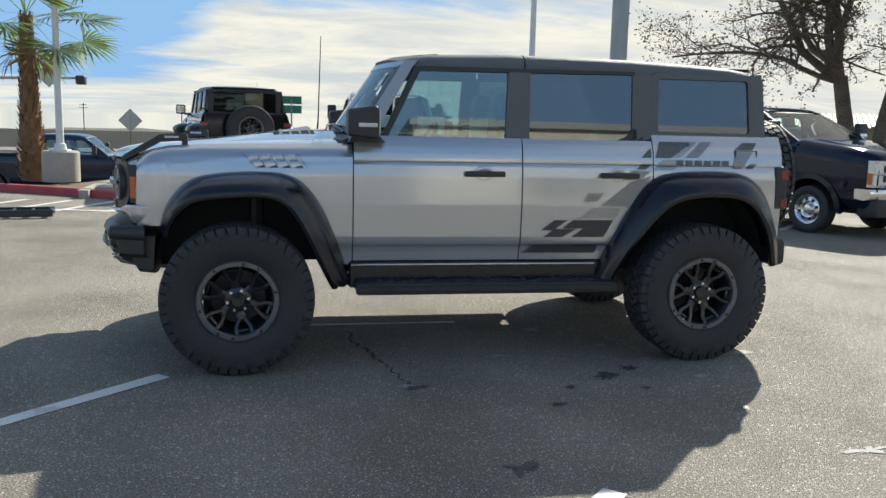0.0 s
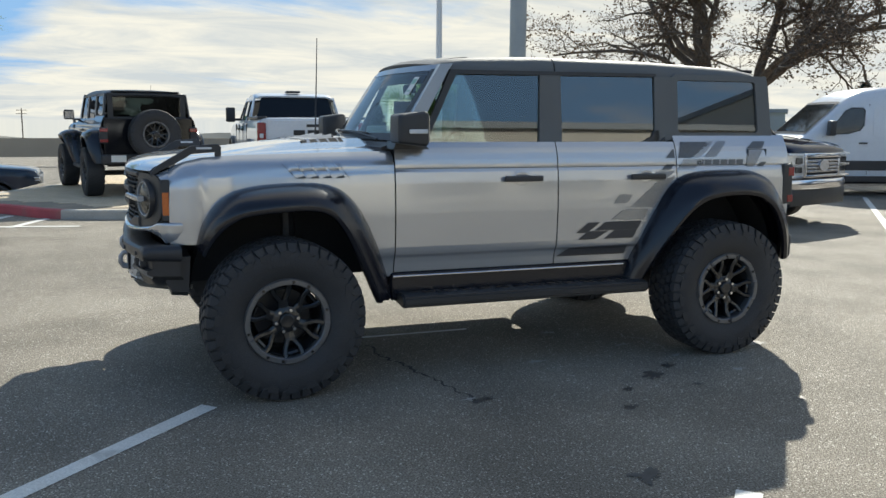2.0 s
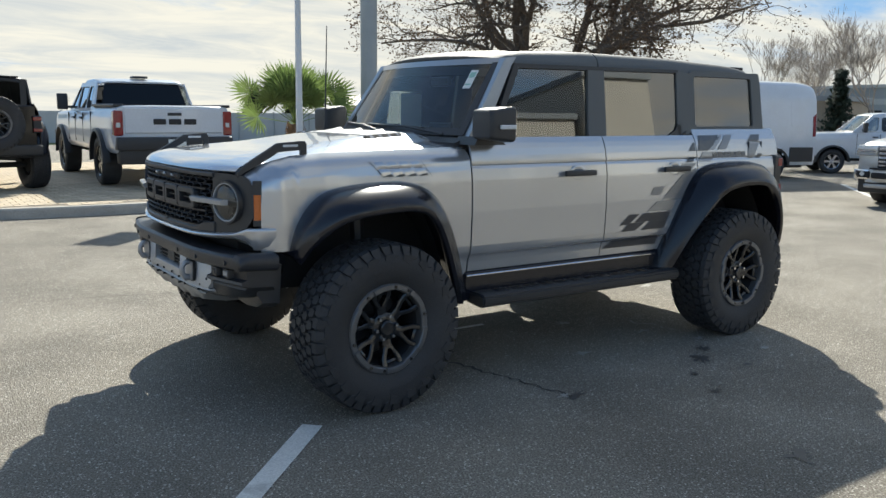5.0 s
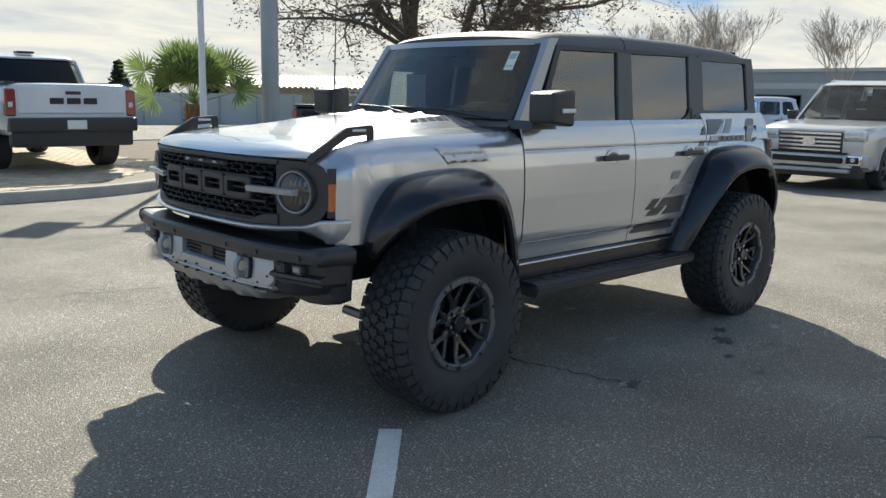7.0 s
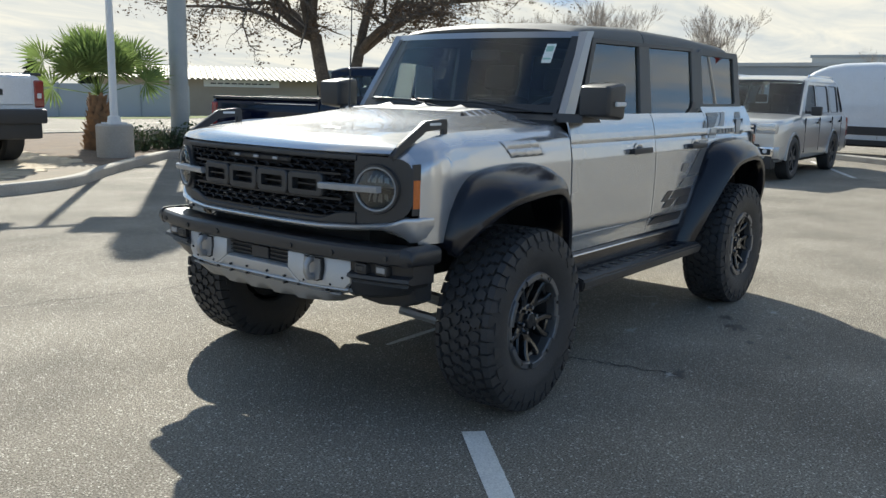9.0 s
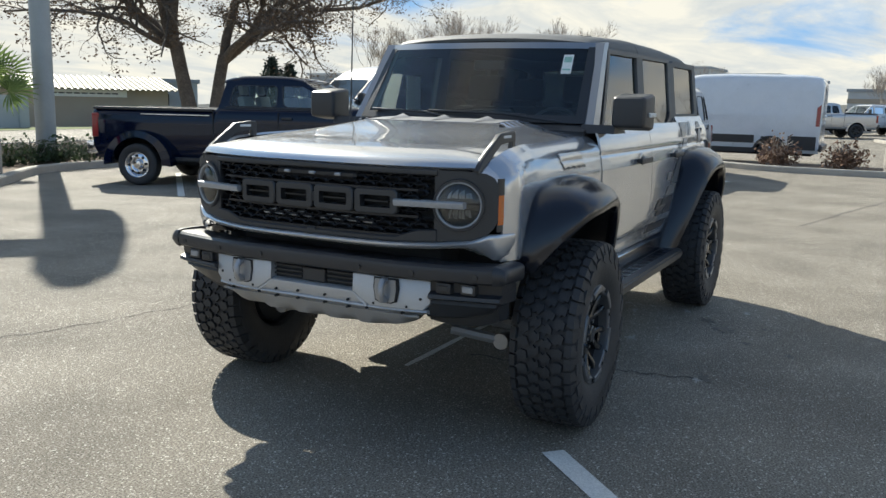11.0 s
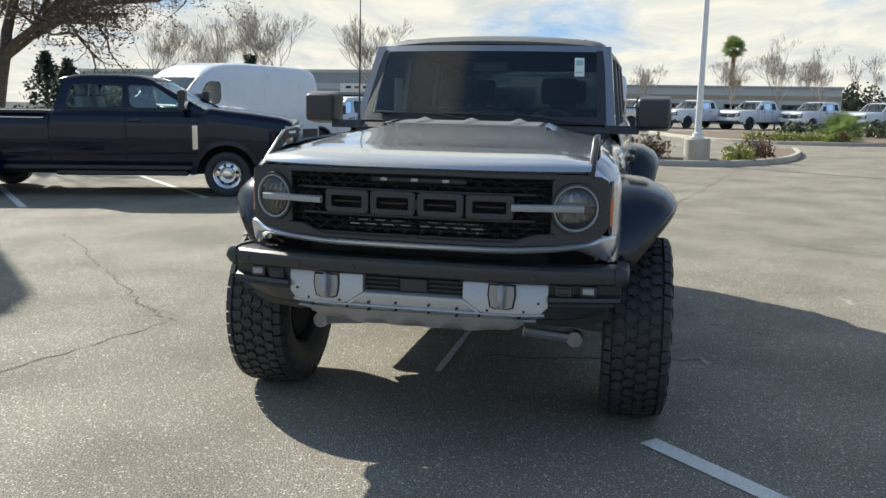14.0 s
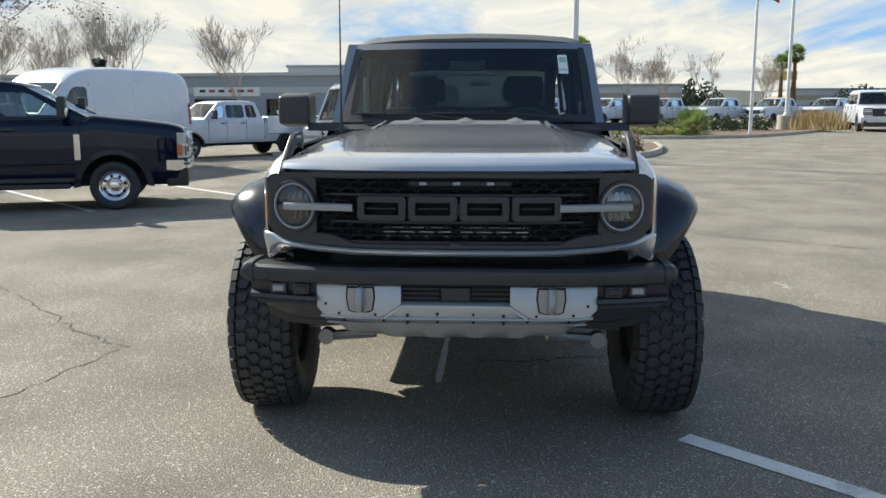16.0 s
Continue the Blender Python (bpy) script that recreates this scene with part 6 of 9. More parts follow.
# ---- other vehicles: nose towards -x in their own axes ----
def heavy_nose(root, x0, gy0, half, gb, gt):
    """The tall face of a heavy pickup: a framed grille with thick bars between stacked lamps."""
    gr = part("grille", one_box(x0 - 0.02, x0 + 0.06, -gy0, gy0, gb, gt, 0.02), DARK, root, "chrome framed grille with thick bars")
    part("grille_frame", one_box(x0 - 0.07, x0 + 0.02, -gy0, gy0, gt - 0.06, gt + 0.01, 0.015, None, 2), CHROME, gr)
    part("grille_frame", one_box(x0 - 0.06, x0 + 0.02, -gy0, gy0, gb - 0.01, gb + 0.035, 0.012, None, 2), CHROME, gr)
    for s in (-1, 1):
        part("grille_frame", one_box(x0 - 0.06, x0 + 0.02, *(sorted((s * (gy0 - 0.05), s * (gy0 + 0.01)))), gb, gt, 0.012, None, 2), CHROME, gr)
    n = 4
    for k in range(n):
        z = gb + 0.06 + (gt - gb - 0.14) * (k + 0.5) / n
        part("grille_bar", one_box(x0 - 0.055, x0 - 0.005, -gy0 + 0.05, gy0 - 0.05, z - 0.02, z + 0.02, 0.008, None, 2), ALLOY, gr)
    bm = bmesh.new()
    disc(bm, (0, (gb + gt) / 2), 0.085, "x", x0 - 0.085, x0 - 0.04, 24)
    bmesh.ops.scale(bm, vec=(1, 1.6, 1), verts=bm.verts[:])
    part("grille_badge", bm, CHROME, gr, "plain oval badge")
    for s in (-1, 1):
        bm = bmesh.new()
        a, b, z0, z1 = gy0 + 0.015, half + 0.006, gb - 0.01, gt + 0.015
        loft(bm, [[(x0 - 0.035, s * a, z), (x0 - 0.03, s * (a + (b - a) * 0.6), z), (x0 + 0.03, s * (b - 0.02), z), (x0 + 0.12, s * b, z), (x0 + 0.12, s * (b - 0.08), z), (x0 + 0.05, s * a, z)] for z in (z0, z0 + 0.03, z1 - 0.02, z1)], True, True)
        hl = part("headlamp", bm, LAMP_BOWL, root, "tall clear headlamp")
        for z, hgt, mt in ((z0 + 0.33 * (z1 - z0), 0.045, GLASS_FLUSH), (z0 + 0.7 * (z1 - z0), 0.05, GLASS_FLUSH)):
            part("projector", one_box(x0 - 0.042, x0 - 0.02, *(sorted((s * (a + 0.03), s * (a + (b - a) * 0.62)))), z - hgt, z + hgt, 0.01), mt, hl)
        part("lens", one_box(x0 + 0.05, x0 + 0.125, *(sorted((s * (b - 0.02), s * (b + 0.004)))), z0 + 0.04, z0 + 0.2, 0.006), AMBER, hl, "amber side lens")
        part("lens", one_box(x0 - 0.04, x0 + 0.02, *(sorted((s * (a + 0.01), s * (b - 0.03)))), z1 - 0.035, z1 - 0.012, 0.006), WHITE_LENS, hl)
        for z in (z0 + 0.02, 0.5 * (z0 + z1)):
            part("lamp_bezel", one_box(x0 - 0.04, x0 + 0.08, *(sorted((s * (a + 0.01), s * (b - 0.015)))), z - 0.012, z + 0.012, 0.005), CHROME, hl)


def vehicle(place, label, category, paint, L, W, wheel_r, xf, xr, belt, roof, cab, hood_top, sill=0.42, tail_top=None, bed=None, tyre_w=0.26, rim=None, rim_mat=None,
            lower=None, glass_side=GLASS_PRIV, pillars=(0.36, 0.70), group="", grille=BLACK_PLASTIC, lamp=None, chrome_bumper=False, flare=False, dual=False, tail_red=True, seats=SEAT, cap_doors=2, disc_wheel=False, nose=0.0, hood_line=None, slim=0.0):
    """A road vehicle. cab: x of the screen's foot, roof front, roof rear, back foot."""
    root = thing("pickup_truck" if category == "pickup truck" else ("van" if category == "van" else "car"), label, category, place, group)
    h = W / 2
    x0, x1 = -L / 2 - nose, L / 2
    tail_top = tail_top or belt
    top = [(x0, hood_top - 0.16), (x0 + 0.06, hood_top - 0.05), (x0 + 0.25, hood_top), (cab[0], belt + 0.0), (cab[3], belt)]
    if hood_line:
        top = [(x0 + a, z) for a, z in hood_line] + top[3:]
    if bed:
        top += [(cab[3] + 0.02, belt), (cab[3] + 0.03, tail_top), (x1 - 0.02, tail_top), (x1, tail_top - 0.02)]
    else:
        top += [(x1 - 0.1, belt), (x1, belt - 0.08)]

    def width(x):
        e = max(0.0, (x0 + 0.5 - x) / 0.5)
        r = max(0.0, (x - (x1 - 0.25)) / 0.25)
        return h * (1 - 0.10 * e ** 2 - 0.03 * r ** 2)

    bm = bmesh.new()
    xs = [x0, x0 + 0.03, x0 + 0.08, x0 + 0.16]
    x = x0 + 0.25
    while x < x1 - 0.05:
        xs.append(x)
        x += 0.06
    xs += [x1 - 0.03, x1]
    rings = []
    for x in xs:
        zt, w = interp(top, x), width(x)
        lo = sill + (0.1 if x < x0 + 0.1 else 0)
        sec = [(w * 0.93, lo), (w * 0.985, lo + 0.08), (w, lo + 0.22), (w, (lo + zt) / 2), (w * 0.995, zt - 0.2), (w * 0.975, zt - 0.09), (w * 0.945, zt - 0.03), (w * 0.88, zt), (w * 0.4, zt + 0.012)]
        rings.append([(x, -y, z) for y, z in sec] + [(x, y, z) for y, z in sec[::-1]])
    n = len(rings[0])
    # refine the section so that the arches cut clean
    def finer(r):
        out = []
        for a, b in zip(r, r[1:]):
            k = 4 if abs(a[2] - b[2]) > 0.1 else 1
            out += [tuple(Vector(a).lerp(Vector(b), q / k)) for q in range(k)]
        return out + [r[-1]]
    kk = [max(1, 4 if abs(rings[len(rings) // 2][i][2] - rings[len(rings) // 2][i + 1][2]) > 0.1 else 1) for i in range(n - 1)]
    fine = []
    for r in rings:
        out = []
        for i in range(n - 1):
            out += [tuple(Vector(r[i]).lerp(Vector(r[i + 1]), q / kk[i])) for q in range(kk[i])]
        fine.append(out + [r[-1]])
    rows_v = [[bm.verts.new(p) for p in r] for r in fine]
    ar = wheel_r * (1.36 if dual else (1.25 if bed else 1.16))
    for a, b in zip(rows_v, rows_v[1:]):
        for i in range(len(a) - 1):
            q = (a[i], b[i], b[i + 1], a[i + 1])
            c = sum((v.co for v in q), Vector()) / 4
            if abs(c.y) > h * 0.6 and any((c.x - hx) ** 2 + (c.z - wheel_r) ** 2 < ar ** 2 for hx in (xf, xr)):
                continue
            bm.faces.new(q)
    bm.faces.new(rows_v[0])
    bm.faces.new(rows_v[-1][::-1])
    bmesh.ops.delete(bm, geom=[v for v in bm.verts if not v.link_faces], context="VERTS")
    body = part("body", bm, paint, root, "", 40)
    # black wells and underside
    bm = bmesh.new()
    box(bm, x0 + 0.2, x1 - 0.2, -h * 0.72, h * 0.72, sill - 0.1, sill + 0.1)
    for hx in (xf, xr):
        for s in (-1, 1):
            pts = [(hx + ar * 1.02 * math.cos(t), wheel_r + ar * 1.02 * math.sin(t)) for t in [math.pi * k / 16 - 0.25 + 0.5 * k / 16 for k in range(17)]]
            loft(bm, [[(px, s * y, max(pz, sill - 0.05)) for px, pz in pts] for y in (h * 0.5, h * 0.985)], False)
            box(bm, hx - ar, hx + ar, *(sorted((s * h * 0.48, s * h * 0.5))), sill - 0.05, wheel_r + ar)
    part("underbody", bm, DARK, root)
    if lower:
        for s in (-1, 1):
            part("side_moulding", one_box(xf + ar, xr - ar, *(sorted((s * (h - 0.02), s * (h + 0.012)))), lower[0], lower[1], 0.01), BLACK_PLASTIC, root)
    for hx in (xf, xr):
        for s in (-1, 1):
            bm = bmesh.new()
            rr = ar * 1.1 if flare else ar + (0.075 if bed else 0.05)
            out = [(hx + rr * math.cos(t), wheel_r + rr * math.sin(t)) for t in [math.pi * k / 18 for k in range(19)]]
            inn = [(hx + (ar - 0.02) * math.cos(t), wheel_r + (ar - 0.02) * math.sin(t)) for t in [math.pi * k / 18 for k in range(19)]]
            yo = (0.07 if flare else (0.018 if bed else 0.014))
            if dual and hx == xr:
                yo = 0.2
                out = [(hx + ar * 1.28 * math.cos(t), wheel_r + ar * 1.22 * math.sin(t)) for t in [math.pi * k / 18 for k in range(19)]]
            loft(bm, [[(a, s * (h - 0.06), b) for a, b in out], [(a, s * (h + yo * 0.9), b - 0.02) for a, b in out], [(a, s * (h + yo), b) for a, b in inn], [(a, s * (h - 0.1), b) for a, b in inn]], False)
            part("wheel_arch", bm, BLACK_PLASTIC if flare else paint, root)
    # cabin: roof, pillars, panes
    bw, rw = h * 0.93, h * 0.78
    fx, rx0, rx1, bx = cab
    def side_in(z):
        f = max(0.0, (z - belt) / (roof - belt))
        return bw + (rw - bw) * f ** 1.25

    bm = bmesh.new()
    rs = []
    for k in range(17):
        x = rx0 - 0.07 + (rx1 - rx0 + 0.13) * k / 16
        e = min(1.0, min(k, 16 - k) / 4)
        d, n = (0.045 if bed else 0.075) * (1 - e) ** 2, 1 - 0.03 * (1 - e)
        c = 0.025 * (1 - (2 * k / 16 - 1) ** 2) - d
        w = rw * n
        rs.append([(x, -w - 0.012, roof - 0.09 - d * 0.3), (x, -w - 0.006, roof - 0.055 + c), (x, -w * 0.955, roof - 0.022 + c), (x, -w * 0.82, roof - 0.004 + c), (x, -w * 0.4, roof + c), (x, w * 0.4, roof + c),
                   (x, w * 0.82, roof - 0.004 + c), (x, w * 0.955, roof - 0.022 + c), (x, w + 0.006, roof - 0.055 + c), (x, w + 0.012, roof - 0.09 - d * 0.3)])
    loft(bm, rs, False)
    thicken(bm, 0.03)
    part("roof", bm, paint, root, "", 50)
    cuts = [0.0] + list(pillars) + [1.0]
    zb, zt = belt - 0.02, roof - 0.07
    for s in (-1, 1):
        bm = bmesh.new()
        o = Vector((0, s * 0.02, 0))
        t = Vector((0.035, 0, 0))
        lo, hi = Vector((fx, s * bw * 0.985, belt)), Vector((rx0, s * rw * 0.985, roof - 0.06))
        loft(bm, [[lo - t - o, lo + t - o, lo + t + o, lo - t + o], [hi - t - o, hi + t - o, hi + t + o, hi - t + o]], True, True)
        part("pillar", bm, paint, root)
        for i, (u0, u1) in enumerate(zip(cuts, cuts[1:])):
            xa, xb = fx + (bx - fx) * u0, fx + (bx - fx) * u1
            ta = rx0 if i == 0 else max(rx0 + 0.05, min(xa, rx1 - 0.05))
            tb = rx1 if i == len(cuts) - 2 else max(rx0 + 0.1, min(xb, rx1 - 0.03))

            def at(u, v, out):
                x = (xa + (xb - xa) * u) * (1 - v) + (ta + (tb - ta) * u) * v
                z = zb + (zt - zb) * v
                return (x, s * (side_in(z) + out), z)
            span = (xb - xa + tb - ta) / 2
            l, r = (0.10 if i == 0 else 0.045) / span, (0.16 if i == len(cuts) - 2 else 0.045) / span
            b0, b1 = 0.055 / (zt - zb), 1 - 0.07 / (zt - zb)
            ru, rv = 0.05 / span, 0.05 / (zt - zb)
            q = [(l + ru, b0), (1 - r - ru, b0), (1 - r, b0 + rv), (1 - r, b1 - rv), (1 - r - ru, b1), (l + ru, b1), (l, b1 - rv), (l, b0 + rv)]
            o8 = [(0, 0), (1, 0), (1, 0), (1, 1), (1, 1), (0, 1), (0, 1), (0, 0)]
            bm = bmesh.new()
            loft(bm, [[at(u, v, -0.03) for u, v in o8], [at(u, v, 0.0) for u, v in o8], [at(u, v, 0.0) for u, v in q], [at(u, v, -0.03) for u, v in q]], True)
            part("door_frame", bm, paint, root)
            bm = bmesh.new()
            loft(bm, [[at(u, v, 0.003) for u, v in q], [at(l + (u - l) * 0.97 + 0.012, b0 + (v - b0) * 0.96 + 0.012, 0.003) for u, v in q], [at(l + (u - l) * 0.97 + 0.012, b0 + (v - b0) * 0.96 + 0.012, -0.02) for u, v in q]], True)
            part("window_seal", bm, BLACK_PLASTIC, root)
            bm = bmesh.new()
            bm.faces.new([bm.verts.new(at(u, v, -0.012)) for u, v in q])
            g = part("side_window", bm, GLASS_DOOR if i == 0 else glass_side, root)
            g.visible_shadow = False
        # mirror, handles, door gaps
        bm = bmesh.new()
        my = h + 0.03
        box(bm, fx + 0.25, fx + 0.37, *(sorted((s * my, s * (my + 0.2)))), belt + 0.0, belt + (0.32 if bed else 0.18), 0.035, None, 3)
        box(bm, fx + 0.28, fx + 0.34, *(sorted((s * (h * 0.9), s * my))), belt + 0.03, belt + 0.08)
        part("door_mirror", bm, BLACK_PLASTIC, root)
        edges = [fx + 0.12] + [fx + (bx - fx) * u for u in pillars[:cap_doors]]
        for i, x in enumerate(edges):
            part("door_gap", one_box(x - 0.005, x + 0.005, *(sorted((s * (h - 0.02), s * (h + 0.003)))), sill + 0.12, belt - 0.05), DARK, root)
            if i:
                part("door_handle", one_box(x - 0.24, x - 0.06, *(sorted((s * (h - 0.01), s * (h + 0.025)))), belt - 0.17, belt - 0.13, 0.008), BLACK_PLASTIC, root)
    # screens
    def screen(u, v, out=0.0):
        a = Vector((fx, bw * 0.96 * (1 - 2 * u), belt - 0.01))
        b = Vector((rx0 - 0.03, rw * 0.965 * (1 - 2 * u), roof - 0.055))
        p = a.lerp(b, v)
        return p + Vector((-0.09 * (1 - (2 * u - 1) ** 2) * (1 - 0.6 * v) - out * 0.8, 0, out * 0.6))
    bm = bmesh.new()
    surface(bm, 14, 6, screen)
    g = part("windscreen", bm, GLASS_SCREEN, root)
    g.visible_shadow = False
    for u0, u1, v0, v1 in ((0, 1, 0, 0.07), (0, 1, 0.95, 1), (0, 0.03, 0, 1), (0.97, 1, 0, 1)):
        bm = bmesh.new()
        surface(bm, 12, 3, lambda u, v: screen(u0 + (u1 - u0) * u, v0 + (v1 - v0) * v, 0.004))
        part("screen_edge", bm, BLACK_PLASTIC, root)
    for u0, u1 in ((0.1, 0.42), (0.5, 0.85)):
        bm = bmesh.new()
        tube(bm, [screen(u0, 0.02, 0.02), screen(u1, 0.1, 0.015)], 0.01, 4)
        part("wiper", bm, BLACK_PLASTIC, root)
    bk = [(bx, -bw * 0.97, belt), (bx, bw * 0.97, belt), (rx1, rw * 0.97, roof - 0.05), (rx1, -rw * 0.97, roof - 0.05)]
    bm = bmesh.new()
    slab(bm, bk, 0.06, 0.94, 0.1, 0.95, 0.0, 0.004)
    part("back_window", bm, GLASS_DARK, root)
    bm = bmesh.new()
    slab(bm, bk, 0.0, 1.0, 0.0, 0.1, -0.02, 0.03)
    part("back_sill", bm, paint, root)
    # seats and dash that show through the panes
    part("dashboard", one_box(fx + 0.1, fx + 0.45, -h * 0.8, h * 0.8, belt - 0.1, belt + 0.05, 0.03), SEAT, root)
    if True:
        for x in (fx + (bx - fx) * 0.5, fx + (bx - fx) * 0.86):
            for s in (-1, 1):
                bm = bmesh.new()
                m = Matrix.Translation((x, s * h * 0.42, belt)) @ Matrix.Rotation(radians(12), 4, "Y")
                box(bm, -0.07, 0.05, -0.24, 0.24, -0.05, 0.2, 0.04, m, 2)
                box(bm, -0.05, 0.04, -0.13, 0.13, 0.23, 0.4, 0.04, m, 2)
                part("seat", bm, seats, root)
    # nose
    gy0 = width(x0) * 0.62
    gt, gb = hood_top - (0.2 if bed else 0.1), sill + 0.32
    if dual:
        heavy_nose(root, x0, gy0, width(x0 + 0.2), gb, gt)
    else:
        gr = part("grille", one_box(x0 - 0.035, x0 + 0.04, -gy0, gy0, gb, gt, 0.02), BLACK_PLASTIC, root, "dark barred grille")
        nb = 5
        for k in range(nb):
            z = gb + (gt - gb) * (k + 0.5) / nb
            part("grille_bar", one_box(x0 - 0.05, x0 - 0.02, -gy0 * 0.96, gy0 * 0.96, z - 0.018, z + 0.018, 0.006), grille, gr)
        bm = bmesh.new()
        disc(bm, (0, (gb + gt) / 2), 0.08, "x", x0 - 0.065, x0 - 0.03, 20)
        bmesh.ops.scale(bm, vec=(1, 1.5, 1), verts=bm.verts[:])
        part("grille_badge", bm, CHROME, gr, "plain oval badge")
        for s in (-1, 1):
            bm = bmesh.new()
            a, b = sorted((s * gy0 * 1.02, s * width(x0 + 0.1) * 0.99))
            box(bm, x0 - 0.03, x0 + 0.2, a, b, (gt - slim if slim else gb + 0.06), gt + 0.03, 0.025, None, 2)
            hl = part("headlamp", bm, lamp or GLASS_FLUSH, root, "clear headlamp")
            for k in range(3):
                low, tall = (gt - slim, slim) if slim else (gb + 0.09, gt - gb - 0.1)
                za = low + 0.008 + tall * k / 3
                part("lens", one_box(x0 - 0.036, x0 + 0.17, a + 0.02, b + (0.004 if s > 0 else -0.02), za, za + tall * 0.24, 0.006), (LED_GREY, CHROME, WHITE_LENS)[k], hl)
            part("fog_lamp", one_box(x0 - 0.05, x0 + 0.05, *(sorted((s * h * 0.5, s * h * 0.75))), sill + 0.06, sill + 0.14, 0.015), WHITE_LENS, root)
    bm = bmesh.new()
    rows2 = []
    for k in range(13):
        y = h * 0.99 * (1 - 2 * k / 12)
        xx = x0 - 0.1 + 0.14 * (abs(y) / h) ** 3
        rows2.append([(xx + 0.25, y, sill + 0.28), (xx + 0.01, y, sill + 0.28), (xx, y, sill + 0.25), (xx - 0.005, y, sill + 0.2), (xx + 0.02, y, sill + (0.14 if dual else 0.08)), (xx + 0.1, y, sill + (0.12 if dual else 0.05)), (xx + 0.25, y, sill + (0.14 if dual else 0.05))])
    loft(bm, rows2, True, True)
    part("front_bumper", bm, CHROME if chrome_bumper else (paint if not flare else BLACK_PLASTIC), root)
    part("front_apron", one_box(x0 - 0.02, x0 + 0.3, -h * 0.88, h * 0.88, sill - 0.12, sill + 0.15, 0.03, None, 2), BLACK_PLASTIC, root)
    # tail
    for s in (-1, 1):
        a, b = sorted((s * h * 0.84, s * (h * 0.985 + 0.01)))
        tl = part("tail_lamp", one_box(x1 - 0.12, x1 + 0.02, a, b, tail_top - 0.5, tail_top - 0.08, 0.02), RED_LENS if tail_red else BLACK_PLASTIC, root, "red tail lamp")
        part("reverse_lens", one_box(x1 - 0.02, x1 + 0.026, a + 0.04, b - 0.05, tail_top - 0.36, tail_top - 0.28, 0.005), WHITE_LENS, tl)
    part("rear_bumper", one_box(x1 - 0.1, x1 + 0.14, -h * 0.97, h * 0.97, sill + 0.06, sill + 0.28, 0.03, None, 2), CHROME if chrome_bumper else BLACK_PLASTIC, root)
    part("plain_plate", one_box(x1 + 0.136, x1 + 0.146, -0.15, 0.15, sill + 0.1, sill + 0.24), PAPER, root)
    if bed:
        # flat dark sheet on the closed bed paints the shade of an open one
        bm = bmesh.new()
        box(bm, bx + 0.1, x1 - 0.1, -h * 0.78, h * 0.78, tail_top - 0.01, tail_top + 0.018)
        part("bed_cover", bm, DARK, root, "dark sheet standing in for the shaded inside of the bed")
        part("tailgate", one_box(x1 - 0.01, x1 + 0.022, -h * 0.82, h * 0.82, sill + 0.34, tail_top - 0.03, 0.015), paint, root)
        part("tailgate_handle", one_box(x1 + 0.02, x1 + 0.035, -0.12, 0.12, tail_top - 0.16, tail_top - 0.11, 0.006), BLACK_PLASTIC, root)
        for s in (-1, 1):
            part("bed_gap", one_box(bx + 0.06, bx + 0.075, *(sorted((s * (h - 0.03), s * (h + 0.003)))), sill + 0.1, belt - 0.03), DARK, root)
            part("bed_rail", one_box(bx + 0.1, x1 - 0.02, *(sorted((s * h * 0.82, s * h * 0.98))), tail_top - 0.02, tail_top + 0.03, 0.012), BLACK_PLASTIC, root)
    # wheels
    rim = rim or wheel_r * 0.62
    w = road_wheel(root, wheel_r, tyre_w, rim, rim_mat, 6, disc_wheel)
    yy = h - tyre_w * 0.42
    w.matrix_local = pose(xf, -yy, wheel_r)
    spots = [pose(xf, yy, wheel_r, 0, 30, 180), pose(xr, -yy - (0.17 if dual else 0), wheel_r, 0, 14, 0), pose(xr, yy + (0.17 if dual else 0), wheel_r, 0, 40, 180)]
    for m in spots:
        c = copy_thing(w, m)
        c.parent = root
    return root


def heading(x, y, z, towards):
    """The pose of a vehicle at a place, with its nose towards that compass angle (from +x)."""
    return pose(x, y, z, 0, 0, towards - 180)


# black crew-cab pickup with a long bed
bt_root = vehicle(heading(6.58, 7.84, 0, -70), "glossy blue-black crew-cab pickup with twin rear wheels in a bay", "pickup truck", PAINT_NAVY, 5.82, 1.86, 0.355, -2.0, 2.0, 1.34, 1.87,
                  (-1.68, -0.8, 0.5, 0.62), 1.31, sill=0.44, tail_top=1.29, bed=True, chrome_bumper=True, dual=True, lamp=WHITE_LENS, rim_mat=CHROME, grille=GREY_METAL, seats=SEAT_TAN, glass_side=GLASS_CAB, tyre_w=0.24, pillars=(0.53,), disc_wheel=True,
                  nose=0.12, hood_line=[(0.0, 1.13), (0.03, 1.185), (0.1, 1.225), (0.25, 1.26), (0.6, 1.31), (1.0, 1.35), (1.28, 1.385), (1.4, 1.38)])
